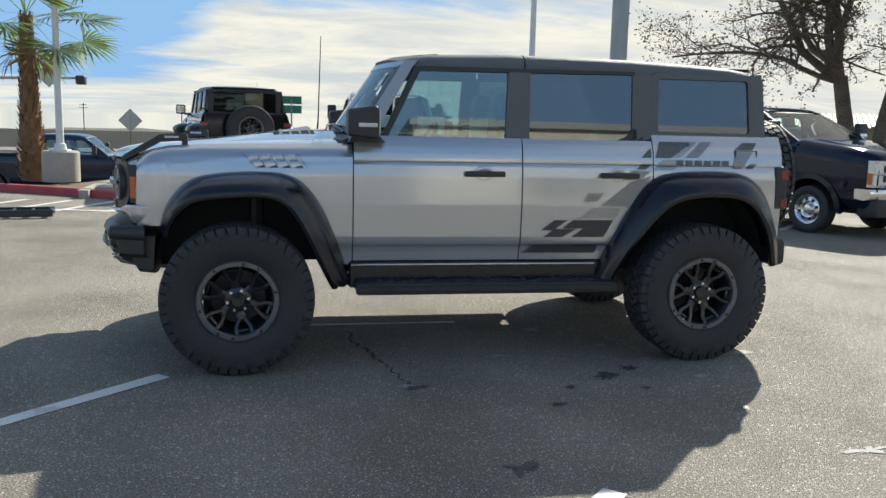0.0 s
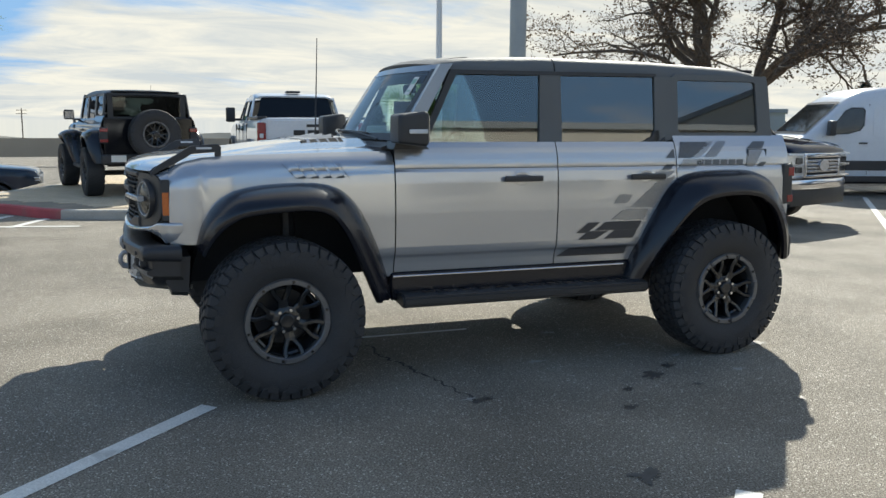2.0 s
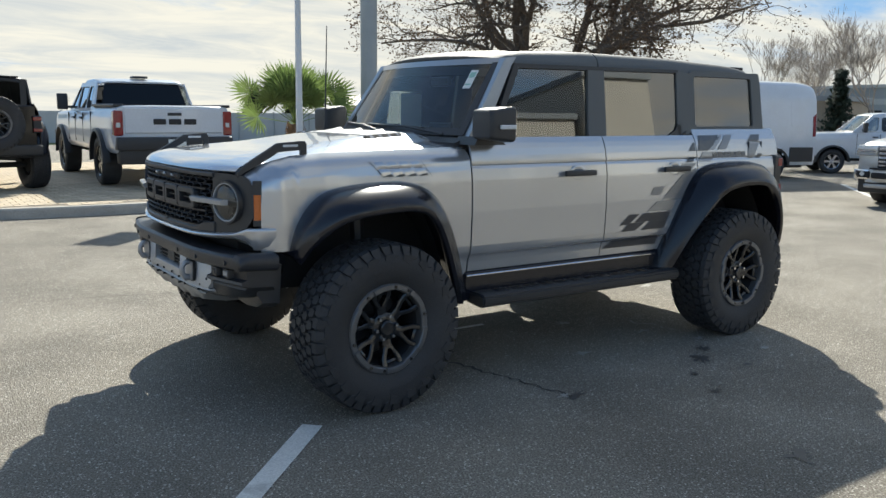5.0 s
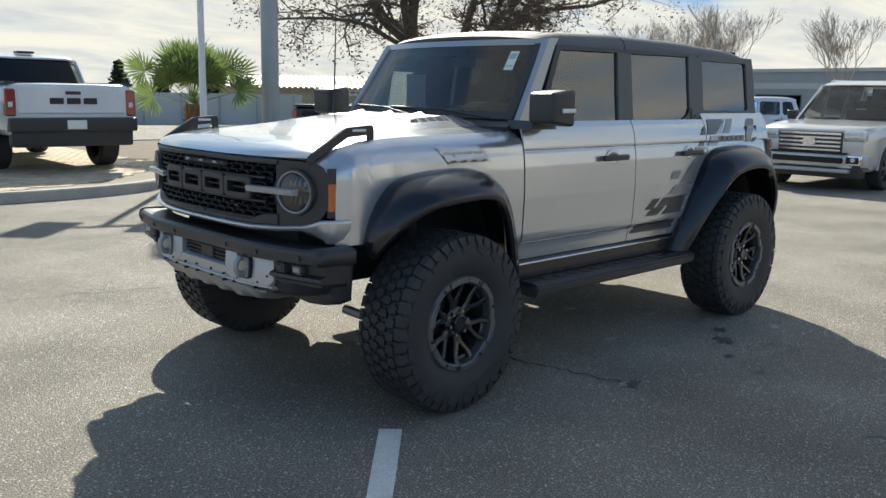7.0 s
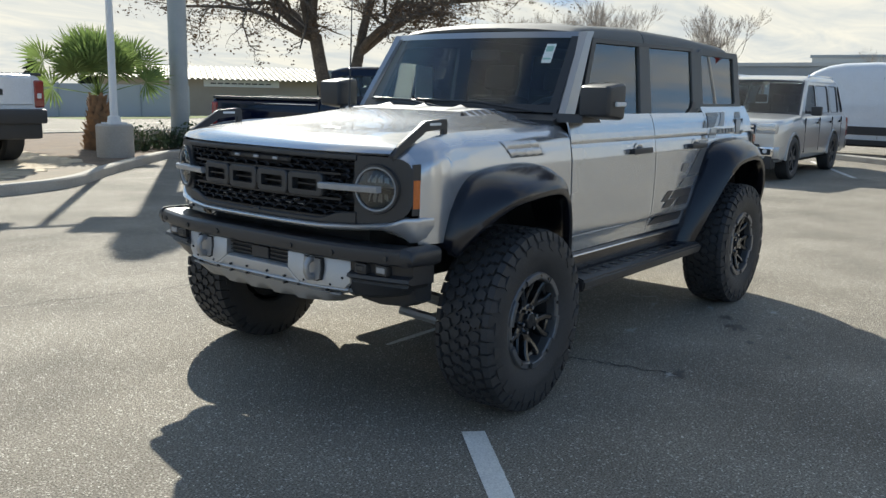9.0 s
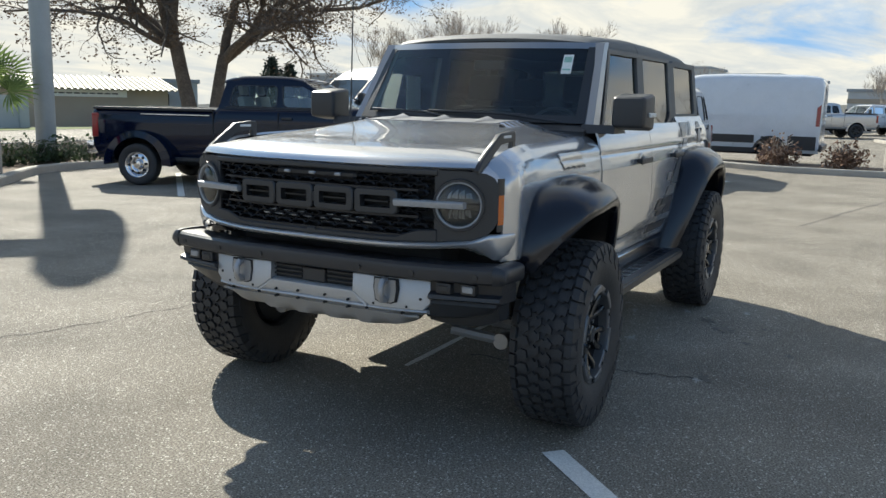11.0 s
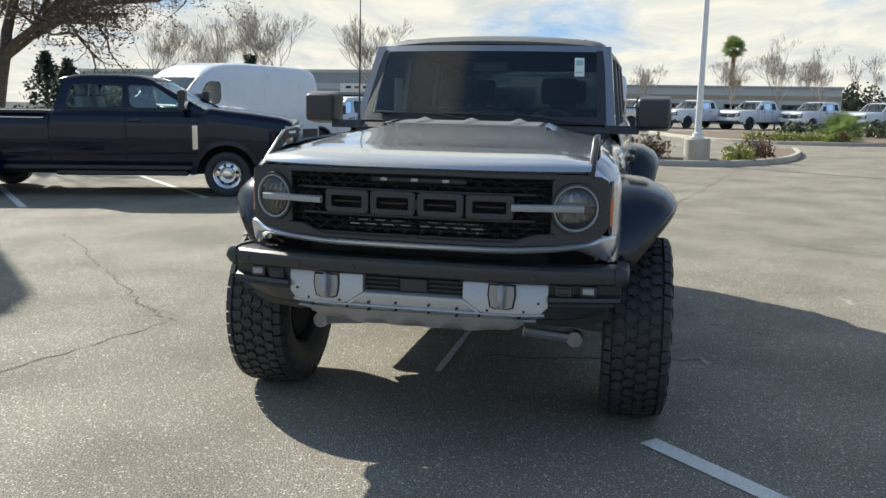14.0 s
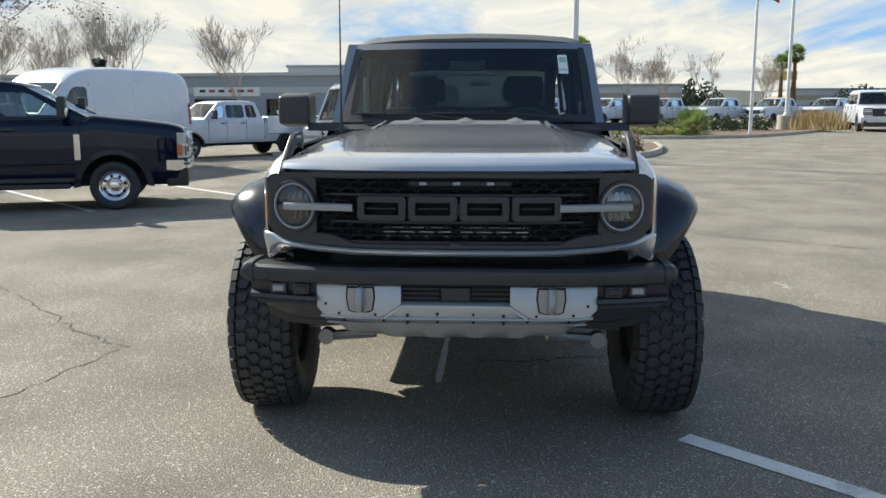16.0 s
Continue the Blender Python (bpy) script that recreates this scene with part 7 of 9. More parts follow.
for s in (-1, 1):
    part("fender_badge", one_box(-1.56, -1.475, *(sorted((s * 0.925, s * 0.942))), 0.74, 1.12, 0.008), CHROME, bt_root, "chrome fender badge")
    part("mirror_cap", one_box(-1.45, -1.37, *(sorted((s * 0.97, s * 1.15))), 1.37, 1.5, 0.03, None, 2), CHROME, bt_root, "chrome mirror cap")
    part("window_moulding", one_box(-1.5, 0.5, *(sorted((s * 0.868, s * 0.884))), 1.352, 1.364, 0.003), BLACK_PLASTIC, bt_root)
    part("rocker_panel", one_box(-1.5, 1.45, *(sorted((s * 0.82, s * 0.905))), 0.41, 0.5, 0.02), BLACK_PLASTIC, bt_root)
    part("step_bar", one_box(-1.4, 0.6, *(sorted((s * 0.82, s * 0.95))), 0.33, 0.4, 0.02), BLACK_PLASTIC, bt_root)
    part("body_strip", one_box(0.75, 2.0, *(sorted((s * 0.925, s * 0.936))), 1.2, 1.215, 0.003), CHROME, bt_root)
# white pickup on the island, tail to the car park
island_truck = vehicle(heading(0.78, 13.8, 0.15, 90) @ Matrix.Scale(1.04, 4), "white crew-cab off-road pickup with black flares on the island", "pickup truck", PAINT_WHITE, 5.9, 2.03, 0.43, -1.9, 1.75, 1.32, 1.9,
              (-1.2, -0.55, 0.85, 1.05), 1.28, sill=0.6, tail_top=1.4, bed=True, flare=True, rim_mat=RIM_BLACK, grille=BLACK_PLASTIC, tyre_w=0.33)
for k in range(3):
    part("tailgate_block", one_box(2.97, 2.985, -0.36 + k * 0.26, -0.15 + k * 0.26, 1.09, 1.185, 0.004), INK, island_truck, "plain black block on the tailgate")
part("rear_valance", one_box(2.75, 3.0, -0.94, 0.94, 0.42, 0.72, 0.04, None, 2), BLACK_PLASTIC, island_truck, "black rear valance")
part("roof_beacon", one_box(0.5, 0.75, -0.14, 0.14, 1.925, 1.965, 0.01), BLACK_PLASTIC, island_truck)
# black wagon of the same make on the island
wagon(heading(-2.62, 13.1, 0.15, 102), PAINT_BLACK, BLACK_PLASTIC, "black off-road four-door wagon with spare wheel on the island", "suv", False)
# big silver people carrier
big_wagon = vehicle(heading(13.6, 3.1, 0, 183), "silver full-size wagon parked nose out in a bay", "car", PAINT_GREY, 5.4, 2.03, 0.40, -1.72, 1.42, 1.2, 1.94,
        (-1.12, -0.35, 2.2, 2.6), 1.14, sill=0.36, grille=CHROME, pillars=(0.33, 0.62, 0.84), cap_doors=3, rim_mat=GREY_METAL, lamp=LAMP_BOWL, slim=0.16, hood_line=[(0.0, 1.0), (0.03, 1.06), (0.12, 1.105), (0.3, 1.135), (0.9, 1.185), (1.5, 1.215)])
part("lower_intake", one_box(-2.83, -2.7, -0.62, 0.62, 0.5, 0.6, 0.02), DARK, big_wagon, "black lower air intake")
part("intake_strip", one_box(-2.825, -2.7, -0.66, 0.66, 0.655, 0.685, 0.01), DARK, big_wagon)
part("skid_trim", one_box(-2.81, -2.6, -0.75, 0.75, 0.33, 0.4, 0.03, None, 2), SILVER_STEEL, big_wagon, "silver lower trim")
for s in (-1, 1):
    fb = part("fog_bezel", one_box(-2.78, -2.6, *(sorted((s * 0.68, s * 0.93))), 0.47, 0.65, 0.03, None, 2), CHROME, big_wagon, "chrome fog lamp bezel")
    part("fog_recess", one_box(-2.79, -2.6, *(sorted((s * 0.665, s * 0.9))), 0.495, 0.625, 0.02), DARK, fb)
    bm = bmesh.new()
    disc(bm, (s * 0.79, 0.57), 0.04, "x", -2.8, -2.7, 14)
    part("fog_lens", bm, WHITE_LENS, fb)
    bm = bmesh.new()
    tube(bm, [(-0.1, s * 0.72, 1.92), (0.0, s * 0.72, 1.985), (2.0, s * 0.72, 1.985), (2.1, s * 0.72, 1.92)], 0.018, 8)
    part("roof_rail", bm, CHROME, big_wagon, "bright roof rail")
# vans
# vans
VAN_TOP = [(0.0, 0.86), (0.05, 1.0), (0.18, 1.12), (0.5, 1.24), (0.9, 1.36), (1.0, 1.41), (1.78, 2.13), (2.0, 2.29), (2.3, 2.41), (2.7, 2.48), (3.5, 2.51), (5.4, 2.49), (5.8, 2.45), (5.93, 2.38), (5.98, 2.25)]


def van_width(x):
    e, r = max(0.0, (0.7 - x) / 0.7), max(0.0, (x - 5.8) / 0.18)
    return 1.01 * (1 - 0.13 * e ** 2 - 0.02 * r ** 2)


def van_lean(z):
    return 1 - 0.13 * max(0.0, (z - 1.2) / 1.3) ** 1.3


def van(place, label):
    """A high-roofed panel van, its nose at the origin's -2.99."""
    root = thing("van", label, "van", place)
    o = -2.99
    xs = [0, 0.03, 0.08, 0.16, 0.3, 0.45, 0.6] + [0.7 + 0.07 * k for k in range(73)] + [5.85, 5.92, 5.96, 5.98]
    steps = [0, 0.05, 0.12, 0.2, 0.3, 0.4, 0.5, 0.6, 0.7, 0.8, 0.88, 0.93, 0.965, 0.988, 1.0, 1.004]
    keep = [0.95, 0.985, 1, 1, 1, 1, 1, 1, 1, 1, 0.995, 0.975, 0.93, 0.85, 0.68, 0.35]
    bm = bmesh.new()
    rows = []
    for x in xs:
        zt, w, lo = interp(VAN_TOP, x), van_width(x), 0.36 if x > 0.1 else 0.5
        sec = []
        for f, k in zip(steps, keep):
            z = lo + (zt - lo) * f
            sec.append((w * van_lean(z) * k, z))
        rows.append([bm.verts.new((o + x, -y, z)) for y, z in sec] + [bm.verts.new((o + x, y, z)) for y, z in sec[::-1]])
    for a, b in zip(rows, rows[1:]):
        for i in range(len(a) - 1):
            q = (a[i], b[i], b[i + 1], a[i + 1])
            c = sum((v.co for v in q), Vector()) / 4
            if abs(c.y) > 0.6 and any((c.x - hx) ** 2 + (c.z - 0.35) ** 2 < 0.42 ** 2 for hx in (-2.0, 1.75)):
                continue
            bm.faces.new(q)
    bm.faces.new(rows[0])
    bm.faces.new(rows[-1][::-1])
    bmesh.ops.delete(bm, geom=[v for v in bm.verts if not v.link_faces], context="VERTS")
    part("body", bm, PAINT_WHITE, root, "", 45)

    def on_side(x, z, s, out):
        return (o + x, s * (van_width(x) * van_lean(z) + out), z)

    def plate(name, pts, s, out, mat, depth=0.02, lab=""):
        bm = bmesh.new()
        loft(bm, [[on_side(x, z, s, out - depth) for x, z in pts], [on_side(x, z, s, out) for x, z in pts]], True, True)
        return part(name, bm, mat, root, lab)
    for s in (-1, 1):
        win = [(1.42, 1.40), (1.95, 1.42), (2.22, 1.5), (2.31, 1.62), (2.33, 1.95), (2.27, 2.02), (2.0, 2.02), (1.86, 1.95)]
        plate("window_seal", win, s, 0.006, BLACK_PLASTIC)
        plate("side_window", [(1.9 + (x - 1.9) * 0.92, 1.72 + (z - 1.72) * 0.9) for x, z in win], s, 0.012, GLASS_FLUSH, 0.004, "dark door glass")
        for x in (1.36, 2.42, 3.75):
            plate("door_gap", [(x - 0.005, 0.5), (x + 0.005, 0.5), (x + 0.005, 1.38 if x < 2 else 2.1), (x - 0.005, 1.38 if x < 2 else 2.1)], s, 0.002, GREY_METAL, 0.01)
        for x0, x1 in ((2.52, 3.68), (3.85, 5.1), (5.2, 5.82)):
            plate("pressed_panel", [(x0 + 0.05, 1.35), (x1 - 0.05, 1.35), (x1, 1.42), (x1, 1.98), (x1 - 0.06, 2.05), (x0 + 0.06, 2.05), (x0, 1.98), (x0, 1.42)], s, 0.006, PAINT_WHITE)
        plate("rub_strip", [(1.45, 0.6), (4.3, 0.6), (4.3, 0.82), (1.45, 0.82)], s, 0.014, BLACK_PLASTIC)
        plate("rub_strip", [(5.18, 0.45), (5.9, 0.45), (5.9, 0.82), (5.18, 0.82)], s, 0.014, BLACK_PLASTIC)
        plate("sill", [(1.45, 0.34), (4.3, 0.34), (4.3, 0.47), (1.45, 0.47)], s, 0.01, BLACK_PLASTIC)
        plate("door_handle", [(2.2, 1.2), (2.38, 1.2), (2.38, 1.235), (2.2, 1.235)], s, 0.03, BLACK_PLASTIC, 0.04)
        plate("tail_lamp", [(5.86, 1.1), (5.965, 1.1), (5.965, 1.68), (5.86, 1.6)], s, 0.012, RED_LENS)
        a, b = sorted((s * 1.03, s * 1.24))
        bm = bmesh.new()
        box(bm, o + 1.42, o + 1.55, a, b, 1.38, 1.72, 0.03, None, 2)
        box(bm, o + 1.46, o + 1.54, *(sorted((s * 0.93, s * 1.1))), 1.38, 1.44)
        part("door_mirror", bm, BLACK_PLASTIC, root)
        bm = bmesh.new()
        a, b = sorted((s * 0.56, s * 0.9))
        box(bm, o + 0.02, o + 0.42, a, b, 0.9, 1.1, 0.04, None, 2)
        part("headlamp", bm, WHITE_LENS, root)
        for hx in (-2.0, 1.75):
            bm = bmesh.new()
            arc = [math.pi * k / 18 for k in range(19)]
            loft(bm, [[(hx + 0.47 * math.cos(t), s * 0.98, 0.35 + 0.47 * math.sin(t)) for t in arc], [(hx + 0.47 * math.cos(t), s * 1.025, 0.35 + 0.46 * math.sin(t)) for t in arc],
                      [(hx + 0.405 * math.cos(t), s * 1.02, 0.35 + 0.405 * math.sin(t)) for t in arc], [(hx + 0.405 * math.cos(t), s * 0.5, 0.35 + 0.405 * math.sin(t)) for t in arc]], False)
            part("wheel_arch", bm, BLACK_PLASTIC, root)

    def screen(u, v, out):
        a, b = Vector((o + 1.0, 0.86 * (1 - 2 * u), 1.41)), Vector((o + 1.8, 0.78 * (1 - 2 * u), 2.145))
        p = a.lerp(b, v)
        return p + Vector((-0.7, 0, 0.72)) * (out + 0.012 * (1 - (2 * u - 1) ** 2))
    bm = bmesh.new()
    surface(bm, 14, 6, lambda u, v: screen(u, v, 0.012))
    thicken(bm, 0.004)
    part("screen_seal", bm, BLACK_PLASTIC, root)
    bm = bmesh.new()
    surface(bm, 14, 6, lambda u, v: screen(0.04 + 0.92 * u, 0.06 + 0.86 * v, 0.02))
    part("windscreen", bm, GLASS_FLUSH, root)
    part("grille", one_box(o - 0.02, o + 0.1, -0.55, 0.55, 0.72, 0.98, 0.03), BLACK_PLASTIC, root)
    part("front_bumper", one_box(o - 0.06, o + 0.3, -0.9, 0.9, 0.4, 0.68, 0.06, None, 2), BLACK_PLASTIC, root)
    part("rear_bumper", one_box(2.93, 3.08, -0.98, 0.98, 0.42, 0.6, 0.03), BLACK_PLASTIC, root)
    part("door_gap", one_box(2.985, 2.993, -0.006, 0.006, 0.6, 2.2), DARK, root)
    part("underbody", one_box(-2.7, 2.8, -0.75, 0.75, 0.28, 0.5), DARK, root)
    w = road_wheel(root, 0.35, 0.22, 0.22, ALLOY, 6, True)
    w.matrix_local = pose(-2.0, -0.89, 0.35)
    for m in (pose(-2.0, 0.89, 0.35, 0, 30, 180), pose(1.75, -0.89, 0.35, 0, 14, 0), pose(1.75, 0.89, 0.35, 0, 40, 180)):
        c = copy_thing(w, m)
        c.parent = root
    return root


van(heading(13.4, 9.8, 0, 163) @ Matrix.Scale(0.955, 4), "white high-roof delivery van with dark lower moulding")
van(heading(20.9, 3.2, 0, 92), "white high-roof delivery van beside the planter")
# white work truck with a box body
wt = vehicle(heading(19.9, 8.43, 0, 138) @ Matrix.Scale(0.83, 4), "white crew-cab work truck with a utility box body", "pickup truck", PAINT_WHITE, 6.3, 2.03, 0.4, -2.1, 1.9, 1.36, 1.98,
             (-1.5, -0.85, 0.6, 0.8), 1.3, sill=0.52, tail_top=1.36, bed=True, chrome_bumper=True, flare=True, rim_mat=ALLOY)
for s in (-1, 1):
    part("utility_box", one_box(0.95, 3.1, *(sorted((s * 0.7, s * 1.1))), 0.8, 1.42, 0.02), PAINT_WHITE, wt)
# dark pickup along the road at the far left of the island
vehicle(heading(-8.1, 20.9, gz(-8.1, 20.9), 3), "dark blue crew-cab pickup on the road below the island", "pickup truck", PAINT_DARKBLUE, 5.8, 2.0, 0.4, -1.85, 1.8, 1.3, 1.88,
        (-1.35, -0.7, 0.75, 0.95), 1.2, sill=0.46, tail_top=1.32, bed=True, rim_mat=GREY_METAL, pillars=(0.52,), glass_side=GLASS_CAB)
# rows of pickups for sale
row_truck = vehicle(heading(58.0, 1.0, 0, 132), "white crew-cab pickup in a row for sale", "pickup truck", PAINT_WHITE, 5.9, 2.03, 0.41, -1.9, 1.75, 1.36, 1.96,
                    (-1.3, -0.65, 0.75, 0.95), 1.3, sill=0.52, tail_top=1.4, bed=True, group="pickups for sale", rim_mat=GREY_METAL, grille=GREY_METAL)
for k in range(1, 9):
    copy_thing(row_truck, heading(58.0 + 0.35 * k, 1.0 - 4.1 * k, 0, 132 + 2 * math.sin(k)))
silver_truck = vehicle(heading(48.0, 7.6, 0, 120), "silver crew-cab pickup in a row for sale", "pickup truck", PAINT_GREY, 5.9, 2.03, 0.41, -1.9, 1.75, 1.36, 1.96,
                       (-1.3, -0.65, 0.75, 0.95), 1.3, sill=0.52, tail_top=1.4, bed=True, group="pickups for sale", rim_mat=GREY_METAL)
copy_thing(silver_truck, heading(49.0, 3.2, 0, 120))
vehicle(heading(46.5, -21.2, 0, 168) @ Matrix.Scale(1.3, 4), "white wagon parked at the lot's far edge", "car", PAINT_WHITE, 5.1, 2.0, 0.38, -1.6, 1.4, 1.15, 1.75,
        (-1.0, -0.4, 2.1, 2.45), 1.08, sill=0.34, pillars=(0.33, 0.62, 0.84), cap_doors=3, grille=BLACK_PLASTIC, rim_mat=GREY_METAL)


# ---- poles and signs ----
def lamp_pole(x, y, z, height, radius, base_r, base_h, mat, label, arm=False):
    root = thing("lamp_post", label, "lamp post", pose(x, y, z))
    bm = bmesh.new()
    lathe(bm, [(0, base_r), (base_h - 0.03, base_r), (base_h, base_r - 0.03), (base_h, 0.0)], "z", 28)
    part("concrete_base", bm, CONCRETE, root, "round concrete footing")
    bm = bmesh.new()
    box(bm, -0.17, 0.17, -0.17, 0.17, base_h, base_h + 0.03)
    lathe(bm, [(base_h + 0.03, radius * 1.7), (base_h + 0.14, radius * 1.5), (base_h + 0.16, radius)], "z", 14)
    part("base_plate", bm, mat, root)
    bm = bmesh.new()
    tube(bm, [(0, 0, base_h), (0, 0, height)], [radius, radius * 0.72], 14)
    part("shaft", bm, mat, root)
    bm = bmesh.new()
    tube(bm, [(-0.5, 0.2, height - 0.03), (0.5, -0.2, height - 0.03)], 0.045, 8)
    part("arm", bm, mat, root)
    for s in (-1, 1):
        bm = bmesh.new()
        box(bm, -0.5, 0.5, -0.27, 0.27, -0.06, 0.06, 0.025, pose(s * 0.6, s * -0.22, height, 0, 0, 48.5))
        part("lantern", bm, mat, root, "flat shoebox lantern")
    return root


lamp_pole(3.72, 11.95, 0.12, 5.1, 0.075, 0.34, 0.62, POLE_WHITE, "white lamp post on a round concrete footing")
lamp_pole(-5.95, 12.35, 0.13, 5.1, 0.075, 0.36, 0.62, POLE_WHITE, "white lamp post on a round concrete footing by the palm")
lamp_pole(18.2, -1.85, 0.08, 6.5, 0.09, 0.34, 0.62, POLE_WHITE, "white lamp post on a round concrete footing in a planter")
lamp_pole(45.0, -15.7, 0.0, 9.5, 0.11, 0.5, 0.9, POLE_WHITE, "white lamp post at the far edge of the lot")

sign = thing("sign_pylon", "tall grey dealer sign pylon with a blank board", "sign", pose(6.3, 13.7, 0.1))
bm = bmesh.new()
tube(bm, [(0, 0, 0), (0, 0, 8.3)], 0.2, 20)
part("mast", bm, POLE_GREY, sign)
bm = bmesh.new()
box(bm, -0.26, 0.26, -0.26, 0.26, 0, 0.04)
part("base_plate", bm, POLE_GREY, sign)
bm = bmesh.new()
edge = [(-0.5, 5.1), (-0.69, 5.25), (-0.74, 5.7), (-0.68, 6.5), (-0.54, 7.3), (-0.42, 7.9), (-0.27, 8.12), (0.0, 8.18), (0.2, 8.1), (0.3, 7.8), (0.28, 7.2), (0.2, 6.6), (0.1, 5.9), (0.0, 5.4), (-0.2, 5.12)]
prism(bm, [(a, b) for a, b in edge], "y", -0.16, 0.16)
bmesh.ops.rotate(bm, verts=bm.verts[:], cent=(0, 0, 0), matrix=Matrix.Rotation(radians(144.7), 3, "Z"))
part("board", bm, POLE_WHITE, sign, "blank rounded sign board")

flag = thing("flagpole", "tall white flagpole with a red flag", "flagpole", pose(37.0, -11.6, 0))
bm = bmesh.new()
tube(bm, [(0, 0, 0), (0, 0, 9.5)], [0.09, 0.05], 10)
part("shaft", bm, POLE_WHITE, flag)
bm = bmesh.new()
surface(bm, 8, 4, lambda u, v: (0.1 * math.sin(5 * u), -0.08 - 0.9 * u, 8.6 - 1.9 * v - 0.5 * u))
thicken(bm, 0.01)
part("flag", bm, FLAG_RED, flag, "drooping red flag")


def road_sign(x, y, h, size, label, mat, diamond=True, wide=1.0):
    root = thing("road_sign", label, "road sign", pose(x, y, gz(x, y)))
    bm = bmesh.new()
    tube(bm, [(0, 0, 0), (0, 0, h + size * 0.5)], 0.035, 6)
    part("post", bm, BROWN_BAND if diamond else POLE_GREY, root)
    bm = bmesh.new()
    if diamond:
        prism(bm, [(0, h - size), (size, h), (0, h + size), (-size, h)], "y", -0.03, -0.015)
    else:
        for k in range(2):
            box(bm, -size * wide, size * wide, -0.03, -0.015, h - 0.28 + k * 0.33, h + k * 0.33, 0.004)
    part("plate", bm, mat, root)
    return root


road_sign(-8.98, 35.7, 2.48, 0.54, "diamond road sign seen from behind on a post", SIGN_YELLOW)
road_sign(-1.5, 25.5, 2.0, 0.4, "green street name signs on a post", SIGN_GREEN, False, 0.9)
ts = thing("traffic_signal", "traffic signal mast arm with a diamond sign", "traffic signal", pose(-14.0, 30.0, gz(0, 30)))
bm = bmesh.new()
tube(bm, [(-6.0, 0, 0), (-6.0, 0, 2.6), (-5.6, 0, 2.75), (4.2, 0, 3.0)], [0.11, 0.1, 0.08, 0.05], 8)
part("mast", bm, POLE_GREY, ts)
bm = bmesh.new()
prism(bm, [(3.1, 2.6), (3.6, 3.1), (3.1, 3.6), (2.6, 3.1)], "y", -0.1, -0.08)
part("plate", bm, SIGN_YELLOW, ts)
part("signal_head", one_box(4.1, 4.45, -0.2, 0.2, 2.75, 3.1, 0.05), BLACK_PLASTIC, ts)
bn = thing("banner", "blue-violet banner on two posts over a low stall", "banner", pose(-15.5, 27.0, gz(0, 27)))
part("cloth", one_box(-3, 2.6, -0.05, 0.05, 1.05, 2.2), BANNER, bn)
for x in (-2.9, 2.5):
    bm = bmesh.new()
    tube(bm, [(x, 0.05, 0), (x, 0.05, 2.2)], 0.05, 6)
    part("post", bm, POLE_GREY, bn)
for x, y, h in ((-62, 250, 10), (-14, 230, 10), (44, 280, 10), (-30, 210, 9)):
    up = thing("utility_pole", "distant wooden utility pole", "utility pole", pose(x, y, gz(x, y)))
    bm = bmesh.new()
    tube(bm, [(0, 0, 0), (0, 0, h)], 0.14, 6)
    part("shaft", bm, BARK, up)
    for z in (h - 0.4, h - 1.2):
        part("crossarm", one_box(-1.1, 1.1, -0.06, 0.06, z - 0.06, z + 0.06), BARK, up)

# steel ramp lying on the asphalt
rp = thing("loading_ramp", "black steel loading ramp lying on the asphalt", "ramp", pose(-5.6, 7.0, 0, 0, 0, 12))
for y in (-0.2, 0.25):
    part("rail", one_box(-1.2, 0.9, y - 0.025, y + 0.025, 0.02, 0.12, 0.005), STEEL_BLACK, rp)
for k in range(9):
    part("rung", one_box(-1.15 + 0.25 * k, -1.11 + 0.25 * k, -0.2, 0.25, 0.06, 0.11, 0.004), STEEL_BLACK, rp)

# ---- right-hand planter ----
RIGHT = smooth_line([(27, -5.6), (24.0, -5.3), (21, -4.6), (18.9, -3.6), (17.5, -2.2), (17.2, -0.6), (17.4, 1.2), (18.6, 3.6), (19.4, 7)])
kerb("kerb_right", RIGHT[::-1], CONCRETE, "bare concrete kerb round the lamp-post planter")
bm = bmesh.new()
a = [bm.verts.new((x + 0.15, y + 0.0, 0.1)) for x, y in RIGHT]
b = [bm.verts.new((max(x + 0.2, 19.6 if y > -4 else 27.0), max(y, -3.9) if y < -4 else y, 0.1)) for x, y in RIGHT]
for i in range(len(a) - 1):
    bm.faces.new((a[i], a[i + 1], b[i + 1], b[i]))
tagged(part("planter_right", bm, SOIL), "bare soil planter round the lamp post", "planter", kind="structure")
kerb("kerb_far", smooth_line([(60, -24), (50, -20.2), (43, -16.8), (36.5, -12.5), (33.5, -9), (33.2, -5.5), (36, -2.5), (44, 0)])[::-1], CONCRETE, "pale concrete kerb of the far planter")
bm = bmesh.new()
bm.faces.new([bm.verts.new((x, y, 0.1)) for x, y in ((36.2, -3.0), (33.7, -5.6), (33.9, -8.8), (36.8, -12.2), (43.2, -16.4), (50, -19.8), (53, -17), (50, -6), (44, -0.5))])
tagged(part("planter_far", bm, SOIL), "soil and mulch planter at the lot's far edge", "planter", kind="structure")


